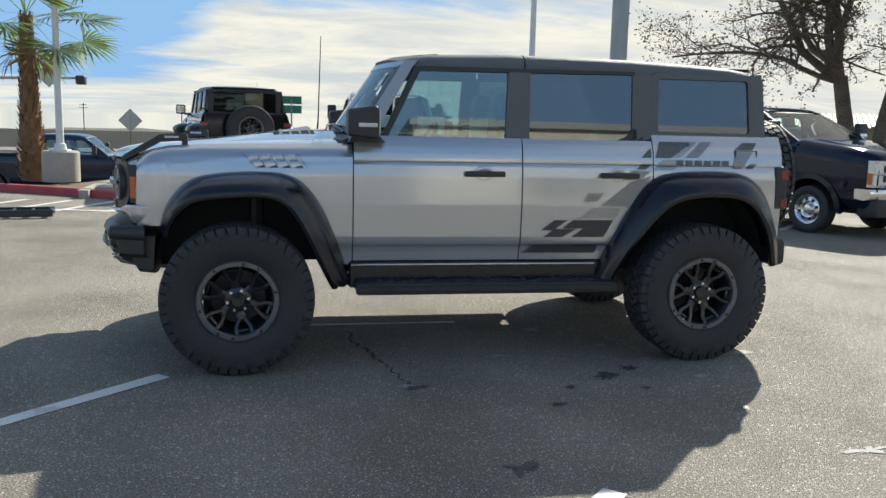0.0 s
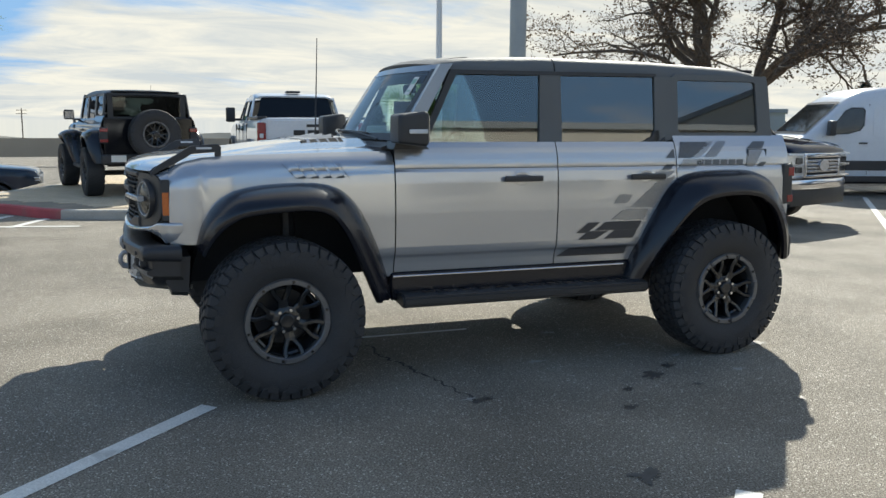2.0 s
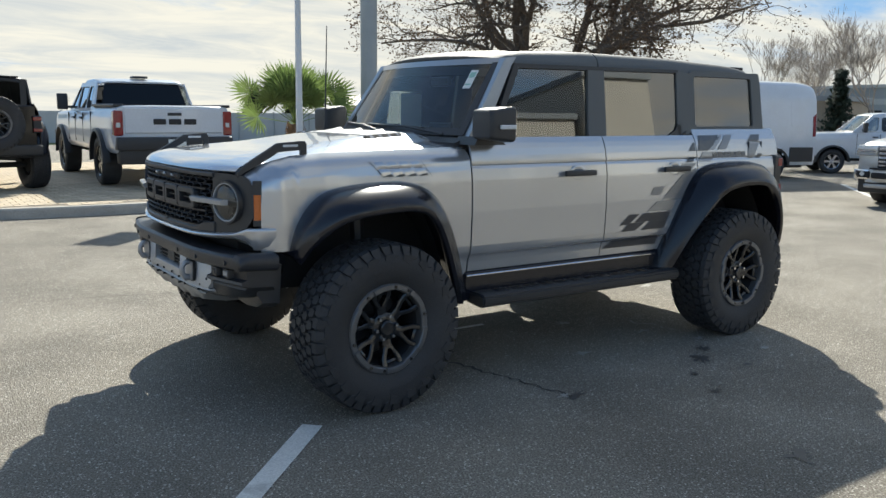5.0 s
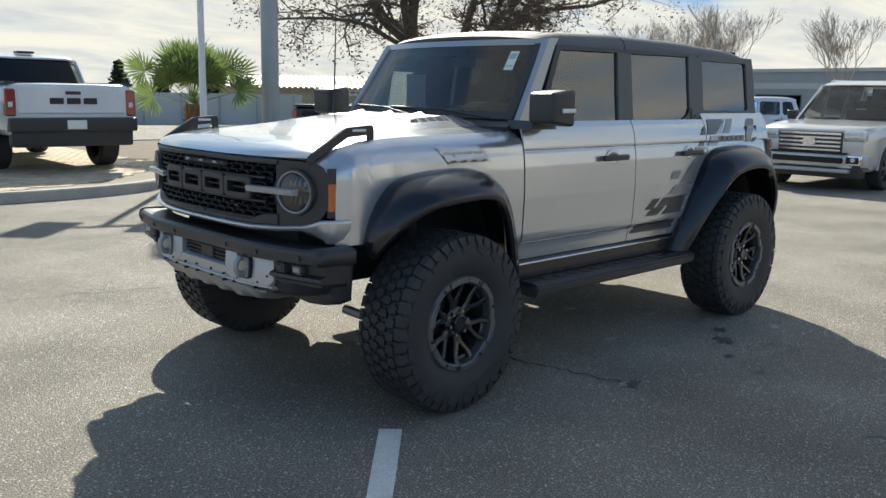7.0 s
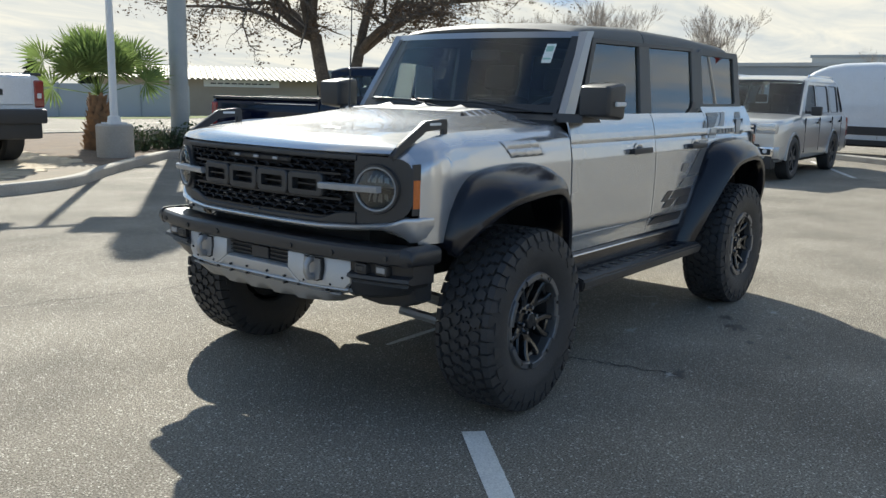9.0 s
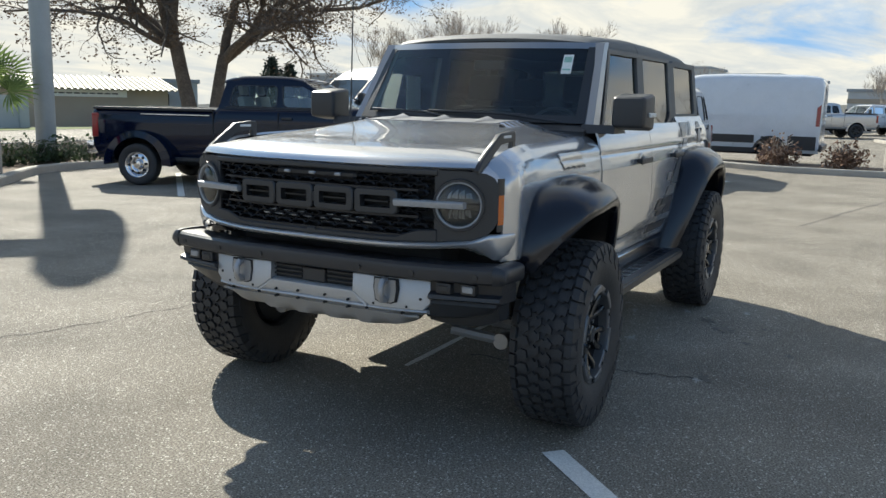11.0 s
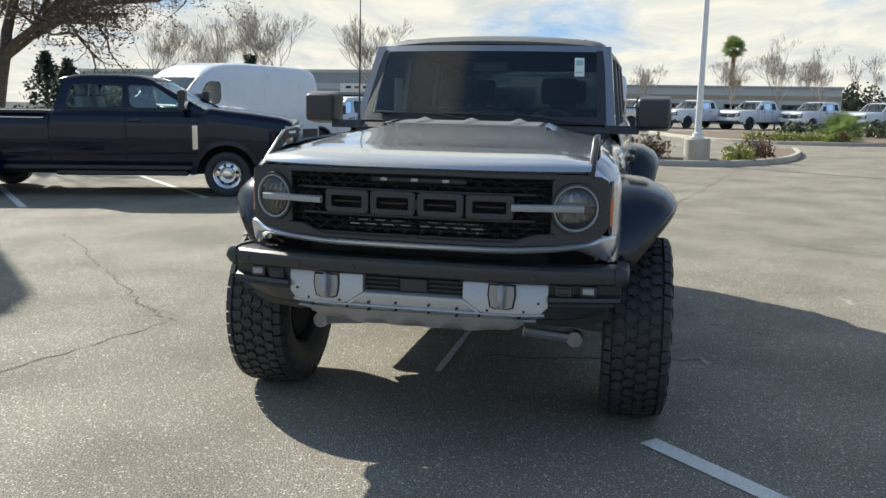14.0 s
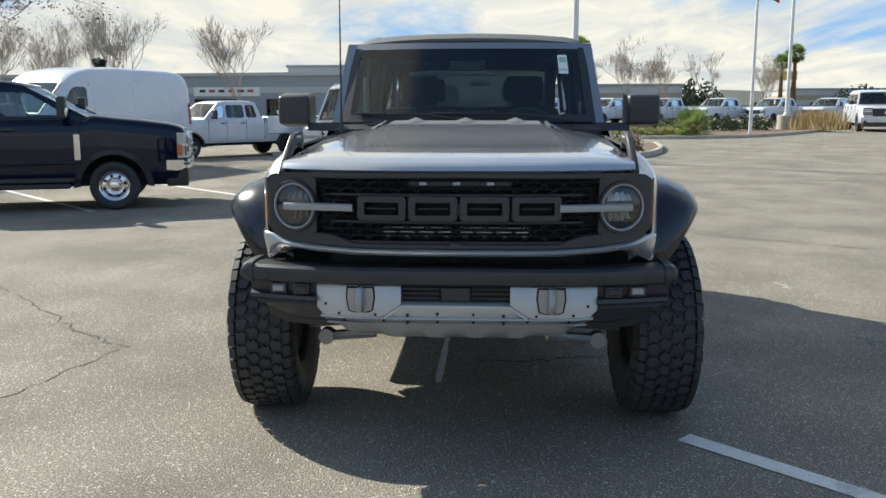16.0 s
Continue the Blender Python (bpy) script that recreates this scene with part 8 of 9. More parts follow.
# ---- plants ----
def branch(bm, p, d, length, radius, depth, rng, tips, droop=0.0, sides=6, spread=0.75, split=(2, 3), shrink=0.72, wig=0.22):
    pts, rad = [p.copy()], [radius]
    n = 4
    for k in range(n):
        d = (d + Vector((rng.uniform(-wig, wig), rng.uniform(-wig, wig), rng.uniform(-wig, wig) - droop))).normalized()
        p = p + d * length / n
        pts.append(p.copy())
        rad.append(radius * (1 - 0.4 * (k + 1) / n))
    tube(bm, pts, rad, max(3, sides), False)
    if depth == 0:
        tips.append((p, d))
        return
    for k in range(rng.randint(*split)):
        side = Vector((rng.uniform(-1, 1), rng.uniform(-1, 1), rng.uniform(-0.35, 0.7)))
        nd = (d + side.normalized() * spread).normalized()
        start = pts[-1] if k < 2 else pts[rng.randint(2, n - 1)]
        branch(bm, start, nd, length * rng.uniform(shrink - 0.12, shrink + 0.12), radius * (0.62 if k else 0.7), depth - 1, rng, tips, droop, sides - 1, spread, split, shrink, wig)


def leaf_clumps(bm, spots, rng, count, size, spread):
    for p, d in spots:
        for _ in range(count):
            c = p + Vector((rng.gauss(0, spread), rng.gauss(0, spread), rng.gauss(0, spread * 0.8)))
            u = Vector((rng.uniform(-1, 1), rng.uniform(-1, 1), rng.uniform(-1, 1))).normalized() * size * rng.uniform(0.6, 1.3)
            v = u.orthogonal().normalized() * size * rng.uniform(0.4, 0.8)
            vs = [bm.verts.new(q) for q in (c - u, c + v, c + u, c - v)]
            bm.faces.new(vs)


def limb(bm, p, d, length, r, level, rng, tips, rise=0.0):
    """A crooked limb with side branches all along it, down to twigs."""
    n = (8, 6, 5, 4)[level]
    wig = (0.24, 0.34, 0.42, 0.5)[level]
    pts, rad = [p.copy()], [r]
    for k in range(n):
        d = (d + Vector((rng.gauss(0, wig), rng.gauss(0, wig), rng.gauss(0, wig * 0.7) + rise - (0.09 * (k - 2) / n if level == 0 and k > 2 else 0.0)))).normalized()
        p = p + d * length / n
        pts.append(p.copy())
        rad.append(r * (1 - 0.72 * (k + 1) / n))
    tube(bm, pts, rad, (8, 5, 4, 3)[level], False)
    tips.append((pts[-1], d))
    if level == 3:
        return
    kids = (13, 8, 5)[level]
    for k in range(kids):
        f = 0.25 + 0.75 * (k + rng.random() * 0.6) / kids
        i = min(n - 1, int(f * n))
        q = pts[i].lerp(pts[i + 1], rng.random())
        along = (pts[i + 1] - pts[i]).normalized()
        side = Vector((rng.gauss(0, 1), rng.gauss(0, 1), rng.gauss(0.15, 0.6)))
        side = (side - along * side.dot(along)).normalized()
        nd = (along * rng.uniform(0.35, 0.9) + side).normalized()
        limb(bm, q, nd, length * rng.uniform(0.3, 0.52) * (1.15 - 0.4 * f), rad[i] * rng.uniform(0.42, 0.62), level + 1, rng, tips, (0.0, 0.02, -0.03)[level])


oak = thing("oak_tree", "large bare oak with two trunks and sparse brown leaves", "tree", pose(17.9, 20.9, 0))
rng = random.Random(4)
bm, tips = bmesh.new(), []
RT, AW = Vector((0.77, -0.64, 0)), Vector((0.64, 0.77, 0))
for base, top, radii, limbs in (
        (RT * -0.24, RT * -0.78 + Vector((0, 0, 3.5)), [0.46, 0.33, 0.27, 0.25, 0.24],
         [(-0.7, 0.0, 0.7, 7.0, 0.17), (-0.2, 0.1, 1.0, 6.8, 0.2), (0.3, -0.25, 0.95, 6.2, 0.2), (-0.9, -0.1, 0.3, 6.0, 0.11), (-0.3, 0.6, 0.7, 6.0, 0.18), (0.05, -0.75, 0.7, 5.5, 0.17)]),
        (RT * 0.24, RT * 0.9 + Vector((0, 0, 3.1)), [0.4, 0.28, 0.23, 0.22, 0.21],
         [(0.9, 0.1, 0.5, 8.6, 0.17), (0.62, -0.15, 0.8, 7.0, 0.17), (0.85, -0.3, 0.4, 7.4, 0.14), (0.2, 0.25, 1.0, 6.2, 0.19), (0.75, 0.6, 0.5, 6.0, 0.16), (0.4, -0.7, 0.6, 5.5, 0.15)])):
    pts = [base.lerp(top, q) + Vector((0.05 * math.sin(5 * q), 0, -0.1)) for q in (0, 0.15, 0.4, 0.7, 1.0)]
    tube(bm, pts, radii, 12, False)
    for a, b, c, ln, r in limbs:
        limb(bm, pts[-1] - Vector((0, 0, 0.2)), (RT * a + AW * b + Vector((0, 0, c))).normalized(), ln, r, 0, rng, tips, 0.0)
part("trunk", bm, BARK, oak, "dark forked oak trunk and limbs", 60)
bm = bmesh.new()
leaf_clumps(bm, [t for t in tips if rng.random() < 0.7], rng, 5, 0.06, 0.17)
part("crown", bm, LEAF_BROWN, oak, "sparse dry brown leaves", 0)


def bare_tree(x, y, h, seed, label="bare grey winter tree"):
    root = thing("bare_tree", label, "tree", pose(x, y, gz(x, y)))
    rng = random.Random(seed)
    bm, tips = bmesh.new(), []
    branch(bm, Vector((0, 0, 0)), Vector((0, 0, 1)), h * 0.27, h * 0.013, 6, rng, tips, -0.05, 6, 0.44, (2, 3), 0.8, 0.14)
    part("trunk", bm, TWIG, root, "grey trunk and branches", 60)
    bm = bmesh.new()
    for p, d in tips:
        for _ in range(3):
            q = p + (d + Vector((rng.uniform(-0.6, 0.6), rng.uniform(-0.6, 0.6), rng.uniform(-0.2, 0.6)))) * h * 0.06
            tube(bm, [p, q], 0.006, 3, False)
    part("crown", bm, TWIG, root, "crown of fine bare twigs")
    return root


bt = [bare_tree(40.0, 14.2, 5.6, 3), bare_tree(38.0, 21.5, 5.6, 8), bare_tree(60, -8.5, 5.3, 21)]
for k, (x, y, s) in enumerate(((38.5, 19.6, 1.05), (41, 24.4, 0.95), (45, 29, 1.0), (52, 37, 1.3), (47, 30, 0.9), (64, -12, 0.95), (62, -5.5, 0.85), (66, -16, 0.85), (70, -22, 0.9), (66, 0.5, 0.8), (58, 12, 0.7), (85, -25, 1.0), (80, -12, 1.0))):
    c = copy_thing(bt[k % 3], pose(x, y, gz(x, y), 0, 0, 70 * k))
    c.scale = (s, s, s)


def fan_leaf(bm, m, stalk, blade, rng, segs=38):
    """A fan palm leaf: a stalk along +x and a fan of narrow blades."""
    def put(p):
        return bm.verts.new(m @ Vector(p))
    sag = 0.1 * stalk
    w = 0.014
    a = [put((0, -w, 0)), put((0, w, 0)), put((stalk, w * 0.6, -sag)), put((stalk, -w * 0.6, -sag))]
    bm.faces.new(a)
    for k in range(segs):
        t = radians(-118 + 236 * k / (segs - 1))
        ln = blade * (1 - 0.18 * abs(t) / 2.0) * rng.uniform(0.9, 1.05)
        d = Vector((math.cos(t), math.sin(t), 0.12 * math.cos(k * math.pi)))
        n = Vector((-d.y, d.x, 0)) * blade * 0.036
        o = Vector((stalk, 0, -sag))
        tip = o + d * ln + Vector((0, 0, -0.1 * ln * rng.uniform(0.4, 1.5)))
        mid = o + d * ln * 0.6
        q = [put(o), put(mid - n), put(tip), put(mid + n)]
        bm.faces.new(q)


def fan_palm(x, y, z, trunk_h, trunk_r, leaves, stalk, blade, seed, label, dead=14, steep=(78, -42), side=()):
    root = thing("palm_tree", label, "palm tree", pose(x, y, z))
    rng = random.Random(seed)
    bm = bmesh.new()

    def taper(f):
        return trunk_r * (1.2 - 0.6 * min(1.0, f * 1.15))
    n = max(6, int(trunk_h / 0.25))
    tube(bm, [(0.02 * math.sin(k), 0.02 * math.cos(k), trunk_h * k / n - 0.05) for k in range(n + 1)], [taper(k / n) * (1 + 0.06 * math.sin(k * 2.1)) for k in range(n + 1)], 12)
    part("trunk", bm, PALM_DEAD, root, "shaggy brown palm trunk")
    bm = bmesh.new()
    for k in range(int(trunk_h / 0.055)):
        zz = trunk_h * k / (trunk_h / 0.055)
        for j in range(5):
            t = j * 1.2566 + k * 0.7 + rng.uniform(-0.15, 0.15)
            c = Vector((math.cos(t), math.sin(t), 0))
            r = taper(zz / trunk_h)
            s = Vector((-c.y, c.x, 0)) * r * 0.34
            b = c * r * 0.97 + Vector((0, 0, zz))
            tip = c * r * rng.uniform(1.15, 1.4) + Vector((0, 0, zz + 0.14))
            vs = [bm.verts.new(q) for q in (b - s, b + s, tip + s * 0.5, tip - s * 0.5)]
            bm.faces.new(vs)
    part("leaf_base", bm, PALM_DEAD, root, "cut brown leaf stubs")
    bm, bd = bmesh.new(), bmesh.new()
    for k in range(leaves):
        t = k * 2.39996
        up = steep[0] + (steep[1] - steep[0]) * k / leaves
        m = Matrix.Translation((0, 0, trunk_h - 0.02)) @ Matrix.Rotation(t, 4, "Z") @ Matrix.Rotation(radians(-up), 4, "Y") @ Matrix.Rotation(rng.uniform(-0.4, 0.4), 4, "X")
        fan_leaf(bm, m, stalk * rng.uniform(0.85, 1.1), blade * rng.uniform(0.85, 1.1), rng)
    for t, up, far in side:                            # long low leaves that stand out at the sides
        m = Matrix.Translation((0, 0, trunk_h - 0.02)) @ Matrix.Rotation(radians(t), 4, "Z") @ Matrix.Rotation(radians(-up), 4, "Y") @ Matrix.Rotation(rng.uniform(0.7, 1.1), 4, "X")
        fan_leaf(bm, m, far, blade * 0.85, rng)
    part("crown", bm, PALM_LEAF, root, "crown of green fan leaves", 0)
    for k in range(dead):
        t = k * 2.39996 + 0.7
        m = Matrix.Translation((0, 0, trunk_h - 0.12)) @ Matrix.Rotation(t, 4, "Z") @ Matrix.Rotation(radians(rng.uniform(52, 75)), 4, "Y")
        fan_leaf(bd, m, stalk * 0.6, blade * 0.75, rng, 14)
    if dead:
        part("dead_leaves", bd, PALM_DEAD, root, "hanging dry leaves", 0)
    else:
        bd.free()
    return root


fan_palm(-6.75, 13.2, 0.13, 3.4, 0.2, 20, 1.2, 0.95, 5, "fan palm with a shaggy trunk on the island", 3, (75, -38))
fan_palm(4.4, 13.75, 0.12, 1.15, 0.27, 26, 0.8, 0.7, 9, "short fan palm beside the lamp post", 0, (88, 40), ((155, 38, 1.2), (-25, 38, 1.1), (-45, 20, 1.0), (135, 12, 0.9), (-10, 48, 1.1)))
far_palm = fan_palm(100, -8.0, 0, 8.2, 0.32, 34, 0.75, 0.95, 15, "tall fan palm far behind the lot", 26)
for x, y, s in ((92, -29.2, 0.72), (95, -31.5, 0.85), (104, -8.8, 0.5)):
    c = copy_thing(far_palm, pose(x, y, 0, 0, 0, 40))
    c.scale = (s, s, s)
fan_palm(35.5, -8.6, 0.08, 0.4, 0.22, 20, 0.6, 0.6, 25, "low fan palm in the far planter", 0)


def shrub(name, x, y, z, r, h, mat, seed, label, count=420, leaf=0.05, category="shrub", twigs=True):
    root = thing(name, label, category, pose(x, y, z))
    rng = random.Random(seed)
    if twigs:
        bm = bmesh.new()
        for k in range(26):
            t, e = rng.uniform(0, 6.28), rng.uniform(0.2, 1.0)
            tube(bm, [(0.1 * math.cos(t), 0.1 * math.sin(t), 0), (r * 0.5 * e * math.cos(t), r * 0.5 * e * math.sin(t), h * 0.6), (r * e * math.cos(t + 0.2), r * e * math.sin(t + 0.2), h * (1.02 - 0.35 * e))], [0.012, 0.009, 0.004], 3, False)
        part("stem", bm, TWIG, root, "thin woody stems")
    bm = bmesh.new()
    for k in range(count):
        t, e, u = rng.uniform(0, 6.28), rng.random() ** 0.5, rng.random()
        lump = 0.75 + 0.25 * math.sin(3 * t + seed)
        c = Vector((r * e * lump * math.cos(t), r * e * lump * math.sin(t), h * (0.08 + (1 - 0.55 * e ** 2) * u * lump)))
        leaf_clumps(bm, [(c, None)], rng, 2, leaf, 0.04)
    part("leaves", bm, mat, root, "", 0)
    return root


for k, (x, y, r, h) in enumerate(((18.3, 1.0, 0.62, 0.85), (18.6, -0.6, 0.6, 0.75), (18.9, -3.0, 0.45, 0.5), (20.2, -3.6, 0.55, 0.7))):
    shrub("shrub", x, y, 0.1, r, h, SHRUB_RED if k != 2 else SHRUB_YELLOW, k, "dry reddish shrub in the planter" if k != 2 else "small yellow-green shrub in the planter")
for k, x in enumerate((4.9, 5.6, 6.2, 7.0, 7.8, 8.7)):
    shrub("shrub", x, 13.1 + 0.15 * (k % 2), 0.12, 0.6, 0.55, SHRUB, 60 + k, "low dark green hedge plant behind the kerb", 380)
for k in range(5):
    shrub("shrub", 34.8 + 0.5 * k, -5.0 - 0.9 * k, 0.1, 0.8, 0.42, SHRUB_YELLOW, 80 + k, "yellow-green ground cover in the far planter", 300, 0.07)
for k in range(4):
    shrub("shrub", 40.5 + 0.9 * k, -7.5 - 2.0 * k, 0.1, 1.2, 0.9, SHRUB, 90 + k, "clipped dark hedge in the far planter", 360, 0.1)
bm = bmesh.new()
rng = random.Random(77)
for k in range(900):
    c = Vector((44.0 + rng.gauss(0, 0.5), -17.1 + rng.gauss(0, 0.6), 0.1))
    d = Vector((rng.uniform(-0.5, 0.5), rng.uniform(-0.5, 0.5), 1)) * rng.uniform(0.7, 1.3)
    n = Vector((0.02, 0.02, 0))
    bm.faces.new([bm.verts.new(q) for q in (c - n, c + n, c + d)])
tagged(part("ornamental_grass", bm, STRAW, None, "", 0), "clump of straw-coloured ornamental grass", "grass", kind="stuff")


def conifer(x, y, h, r, seed):
    root = thing("conifer", "dark conifer behind the lot", "tree", pose(x, y, gz(x, y)))
    rng = random.Random(seed)
    bm = bmesh.new()
    tube(bm, [(0, 0, 0), (0, 0, h)], [0.14, 0.03], 6)
    part("trunk", bm, BARK, root)
    bm = bmesh.new()
    for k in range(900):
        u = rng.random() ** 0.7
        t = rng.uniform(0, 6.28)
        e = r * (1 - u) * rng.uniform(0.3, 1.1)
        leaf_clumps(bm, [(Vector((e * math.cos(t), e * math.sin(t), 0.3 + u * (h - 0.2))), None)], rng, 2, 0.14, 0.1)
    part("crown", bm, CONIFER, root, "", 0)


for k, (x, y, h, r) in enumerate(((36.5, 20.6, 3.6, 0.9), (16, 47, 3.4, 1.3), (19, 48, 3.0, 1.2), (22, 47, 3.3, 1.2), (12, 50, 3.2, 1.3), (8, 52, 3.0, 1.2), (36, 33, 4.0, 2.0), (34, 30, 3.4, 1.8))):
    conifer(x, y, h, r, k)
for k, (x, y, r, h) in enumerate(((92, -20, 3.2, 4.2), (110, -14, 3, 3.6), (98, -40, 4, 3.6), (54, 41, 4, 3.4), (48, 38, 3, 2.6))):
    shrub("round_tree", x, y, gz(x, y), r, h, SHRUB if k % 2 else CONIFER, 120 + k, "distant rounded evergreen tree", 2600, 0.17, "tree", False)


# ---- buildings ----
def building(name, x0, x1, y0, y1, h, mat, label, roof_mat, place=None, base=0.0, openings=(), band=None, gable=None):
    root = thing(name, label, "building", place or pose(0, 0, 0))
    bm = one_box(x0, x1, y0, y1, base - 2.0, base + h)
    part("wall", bm, mat, root)
    if gable:
        bm = bmesh.new()
        n = 168
        rows = []
        for k in range(n + 1):
            x = x0 - 0.6 + (x1 - x0 + 1.2) * k / n
            dz = 0.075 if k % 4 in (2, 3) else 0.0
            rows.append([(x, y0 - 0.6, base + h - 0.05 + dz), (x, (y0 + y1) / 2, base + h + gable + dz), (x, y1 + 0.6, base + h - 0.05 + dz)])
        loft(bm, rows, False)
        thicken(bm, 0.05)
        part("roof", bm, roof_mat, root, "ribbed metal roof", 20)
    else:
        part("roof", one_box(x0 - 0.15, x1 + 0.15, y0 - 0.15, y1 + 0.15, base + h, base + h + 0.25), roof_mat, root)
    if band:
        part("band", one_box(x0 - 0.04, x1 + 0.04, y0 - 0.04, y1 + 0.04, base + band[0], base + band[1]), band[2], root)
    for a, b, z0, z1, mt in openings:
        w = part("window", one_box(x0 - 0.05, x0 + 0.1, a, b, base + z0, base + z1), BLACK_PLASTIC, root) if x1 - x0 < y1 - y0 else part("window", one_box(a, b, y0 - 0.05, y0 + 0.1, base + z0, base + z1), BLACK_PLASTIC, root)
        if x1 - x0 < y1 - y0:
            part("pane", one_box(x0 - 0.06, x0 - 0.045, a + 0.08, b - 0.08, base + z0 + 0.08, base + z1 - 0.08), mt, w)
        else:
            part("pane", one_box(a + 0.08, b - 0.08, y0 - 0.06, y0 - 0.045, base + z0 + 0.08, base + z1 - 0.08), mt, w)
    return root


# long tan building with a ribbed roof, beyond the road
tb = building("workshop", 2.6, 15.1, 0, 12, 2.35, WALL_TAN, "long tan workshop with a cream ribbed metal roof", METAL_ROOF, pose(18.5, 45.0, -0.55, 0, 0, -33), gable=0.75)
part("sign_board", one_box(8.4, 12.8, -0.1, -0.02, 1.88, 2.28), PAPER, tb, "white sign board")
for k in range(9):
    part("sign_bar", one_box(8.8 + 0.4 * k, 9.1 + 0.4 * k, -0.13, -0.1, 2.04, 2.11), GREY_METAL, tb)
bm = bmesh.new()
box(bm, -15, 7.5, -5.0, -4.85, 0, 1.9)
yw = part("yard_screen", bm, WALL_PALE, tb, "pale metal yard fence")
for k in range(12):
    part("post", one_box(-15 + 2 * k, -14.92 + 2 * k, -5.06, -4.85, 0, 1.95), POLE_GREY, yw)
part("verge", one_box(-15, 7.5, -9.0, -5.08, -0.1, 0.1), GRASS_SOIL, tb, "strip of thin yellow-green grass")
building("office", -2.9, -0.9, 0, 7, 2.6, WALL_PALE, "small pale flat-roofed office", WALL_GREY, pose(36.5, 38.5, -0.3, 0, 0, -40), openings=((-2.6, -1.3, 1.2, 1.9, GLASS_DARK),))
# grey commercial blocks across the lot
wb = building("commercial_block", 0, 16, -15, 30, 3.75, WALL_GREY, "long blue-grey flat-roofed commercial building", WALL_PALE, pose(60.5, 22, 0, 0, 0, -6), band=(2.45, 2.9, WALL_PALE),
              openings=tuple((-13 + 6 * k, -9 + 6 * k, 0.6, 2.0, GLASS_DARK) for k in range(7)))
part("sign_board", one_box(-0.1, -0.02, -2.5, 3.0, 2.2, 2.9), PAPER, wb, "white sign board with red and black bars")
for k in range(6):
    part("sign_bar", one_box(-0.13, -0.1, -2.0 + 0.8 * k, -1.5 + 0.8 * k, 2.5, 2.7), INK if k % 2 else KERB_RED, wb)
building("tall_block", 0, 8, 0, 6, 5.2, WALL_PALE, "pale block rising behind the long building", WALL_GREY, pose(80, 16.5, 0))
building("commercial_block", 0, 14, -14, 6, 3.2, WALL_PALE, "low pale flat-roofed commercial building", WALL_GREY, pose(78, -2, 0), band=(2.2, 2.6, WALL_TAN), openings=tuple((-12 + 5 * k, -9 + 5 * k, 0.8, 1.8, GLASS_DARK) for k in range(3)))
building("commercial_block", 0, 10, -10, 10, 3.2, WALL_PALE, "far pale flat-roofed shop", WALL_GREY, pose(105, -44, 0), band=(2.0, 2.6, WALL_TAN))
building("storage_block", 0, 6, -3, 3, 2.3, WALL_TAN, "small tan store beside the fence", WALL_GREY, pose(36, 23.5, 0, 0, 0, 20))
yb = thing("pole_sign", "yellow pole sign over the far trees", "sign", pose(96, -30.5, 0))
bm = bmesh.new()
tube(bm, [(0, 0, 0), (0, 0, 4.6)], 0.12, 6)
part("post", bm, POLE_GREY, yb)
part("board", one_box(-0.1, 0.1, -1.6, 1.6, 4.2, 5.2), material("yellow sign panel", (0.55, 0.45, 0.08), rough=0.5), yb)
# low boundary wall and far hills
bm = bmesh.new()
for a, b in (((-60, 62), (-2, 62)), ((-2, 62), (12, 60))):
    n = Vector((0, 0.12))
    z = gz(0, 62)
    pts = [(a[0], a[1]), (b[0], b[1]), (b[0], b[1] + 0.25), (a[0], a[1] + 0.25)]
    prism(bm, pts, "z", z - 0.3, z + 1.05)
tagged(part("boundary_wall", bm, WALL_TAN), "low tan boundary wall along the far road", "wall", kind="structure")
bm = bmesh.new()
rng = random.Random(5)
rows = []
for k in range(121):
    t = radians(-40 + 170 * k / 120)
    d = 900
    x, y = d * math.cos(t), d * math.sin(t)
    base = gz(x, y)
    hgt = 6 + 7 * noise.noise(Vector((k * 0.11, 3.0, 0))) + 3 * noise.noise(Vector((k * 0.4, 9.0, 0)))
    if -25 < math.degrees(t) < -12:
        hgt += 9
    rows.append([(x, y, base - 3), (x * 1.02, y * 1.02, base + max(hgt, 1.5))])
loft(bm, rows, False)
tagged(part("backdrop_hills", bm, HILL), "hazy low hills on the horizon", "hills", kind="structure")

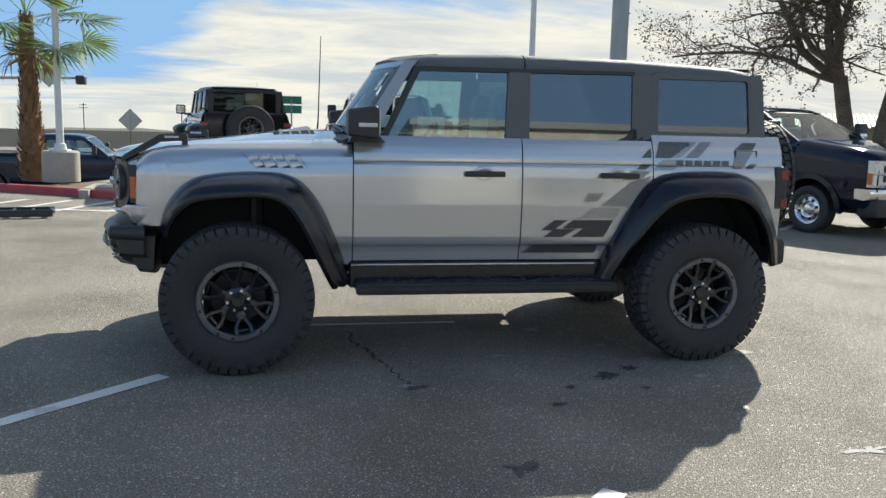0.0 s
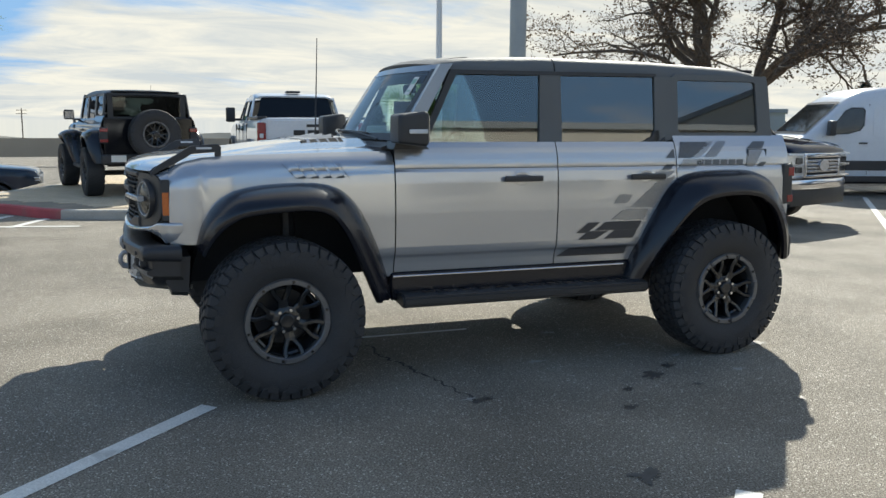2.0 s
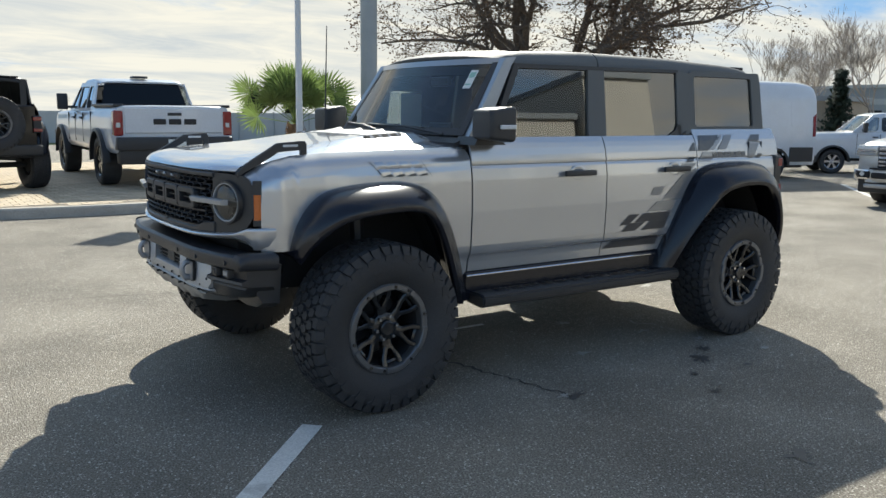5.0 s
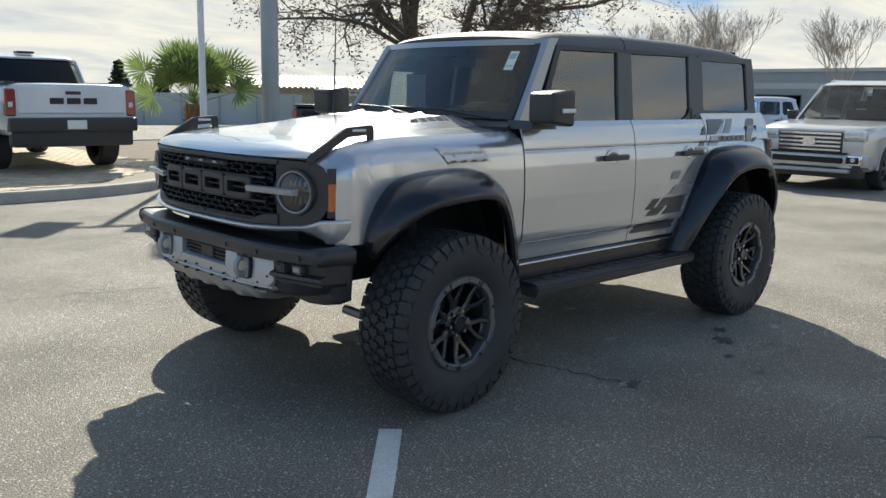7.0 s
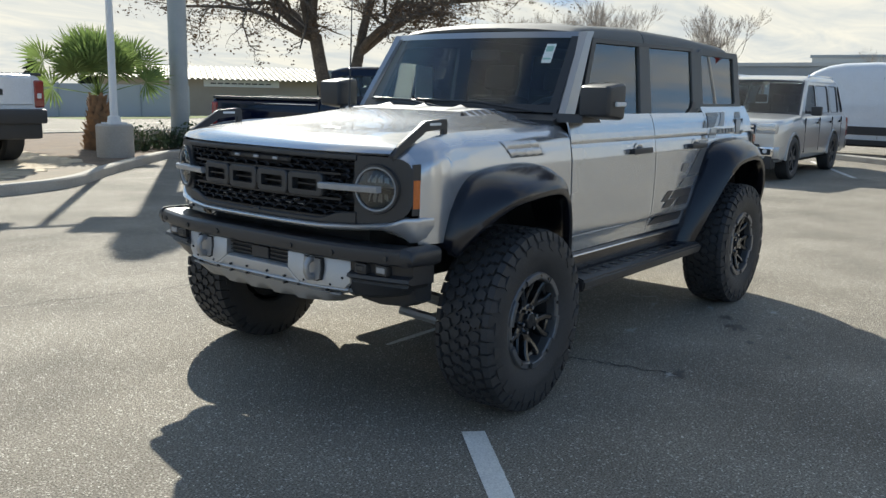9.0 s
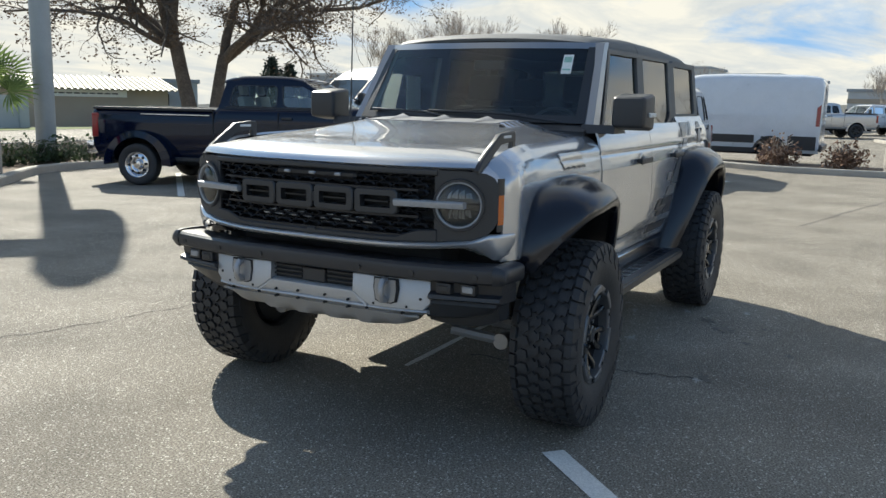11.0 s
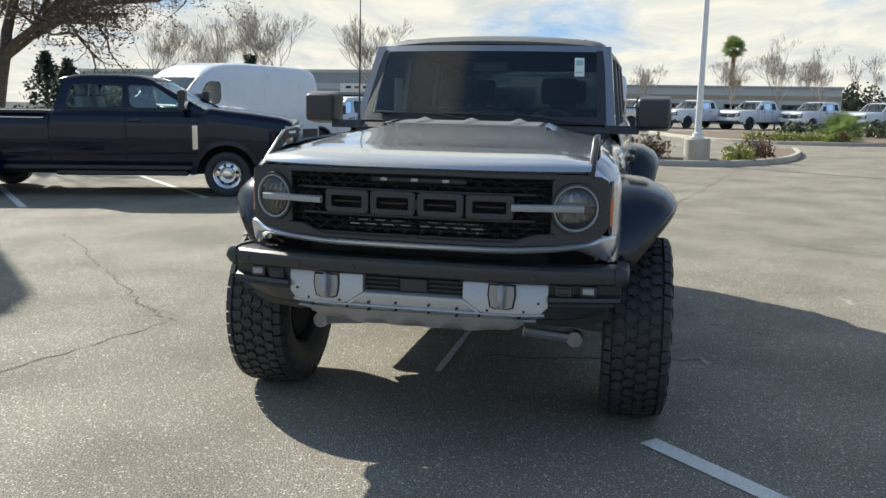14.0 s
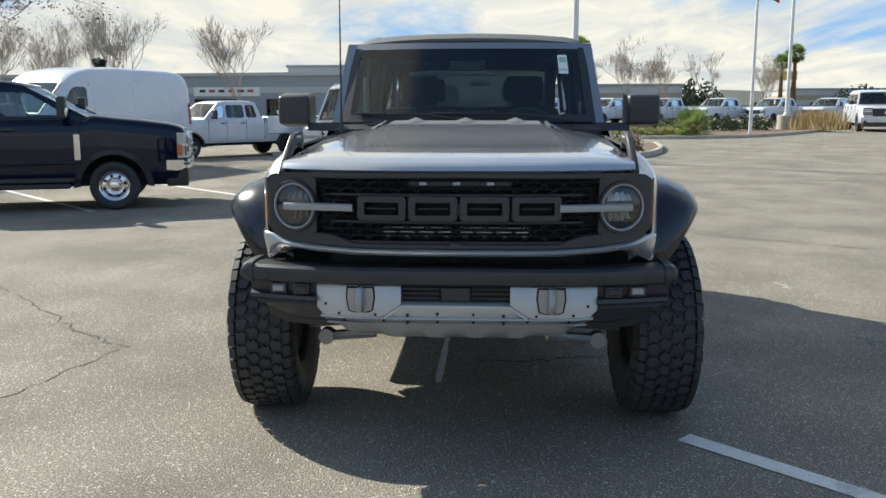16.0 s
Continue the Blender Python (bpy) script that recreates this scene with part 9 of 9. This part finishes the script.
# ---- the dealer's building that closes the place behind the walk ----
building("showroom", 3.5, 24, 0, 14, 7.3, WALL_CREAM, "cream showroom with dark windows across the car park", WALL_GREY, pose(28, -25, 0, 0, 0, 180), band=(3.6, 4.0, BROWN_BAND),
         openings=tuple((3 + 4.6 * k, 6.4 + 4.6 * k, z0, z1, GLASS_FLUSH) for k in range(4) for z0, z1 in ((0.3, 3.2), (4.7, 6.2))))
building("showroom_tower", 24.9, 29.4, -38.6, -24.5, 9.2, WALL_CREAM, "tall cream entrance block beside the showroom", WALL_GREY)
building("showroom_wing", -14, 0, -22, 22, 3.4, WALL_GREY, "pale grey side wing closing the car park", WALL_PALE, pose(-42, 2, 0, 0, 0, 12))

# ---- paving bricks of the display island, laid last ----
bm = bmesh.new()
box(bm, -0.098, 0.098, -0.098, 0.098, -0.05, 0.006)
for v in bm.verts:
    if v.co.z > 0:
        v.co.x *= 0.96
        v.co.y *= 0.96
brick_mesh = bpy.data.meshes.new("paving_brick")
bm.to_mesh(brick_mesh)
bm.free()
brick_mesh.materials.append(PAVER)
apron = bpy.data.objects["pavement_apron"]


def island_edge(x):
    return max(p[1] for p in ISLAND if abs(p[0] - x) < 0.9) if -14 < x < 4 else 99


rest = bmesh.new()
made = 0
rng = random.Random(8)
for j in range(56):
    for i in range(84):
        x, y = -13.0 + i * 0.2 + (0.1 if j % 2 else 0), 8.55 + j * 0.2
        if x > 2.75 or y < island_edge(x) + 0.3 or y > 19.3 or x < interp(SIDE_EDGE, y) + 0.1:
            continue
        z = 0.14 + rng.uniform(-0.002, 0.002)
        if made < 300 and -1.6 < x < 1.9:
            ob = new("paving_brick", brick_mesh)
            ob.location = (x, y, z)
            ob.parent = apron
            made += 1
        else:
            q = [rest.verts.new((x + a * 0.094, y + b * 0.094, z + 0.006)) for a, b in ((-1, -1), (1, -1), (1, 1), (-1, 1))]
            rest.faces.new(q)
            lo = [rest.verts.new((x + a * 0.098, y + b * 0.098, z - 0.004)) for a, b in ((-1, -1), (1, -1), (1, 1), (-1, 1))]
            for k in range(4):
                rest.faces.new((lo[k], lo[(k + 1) % 4], q[(k + 1) % 4], q[k]))
tagged(part("paving_bricks", rest, PAVER, apron, "tan paving bricks", 0), kind="stuff")
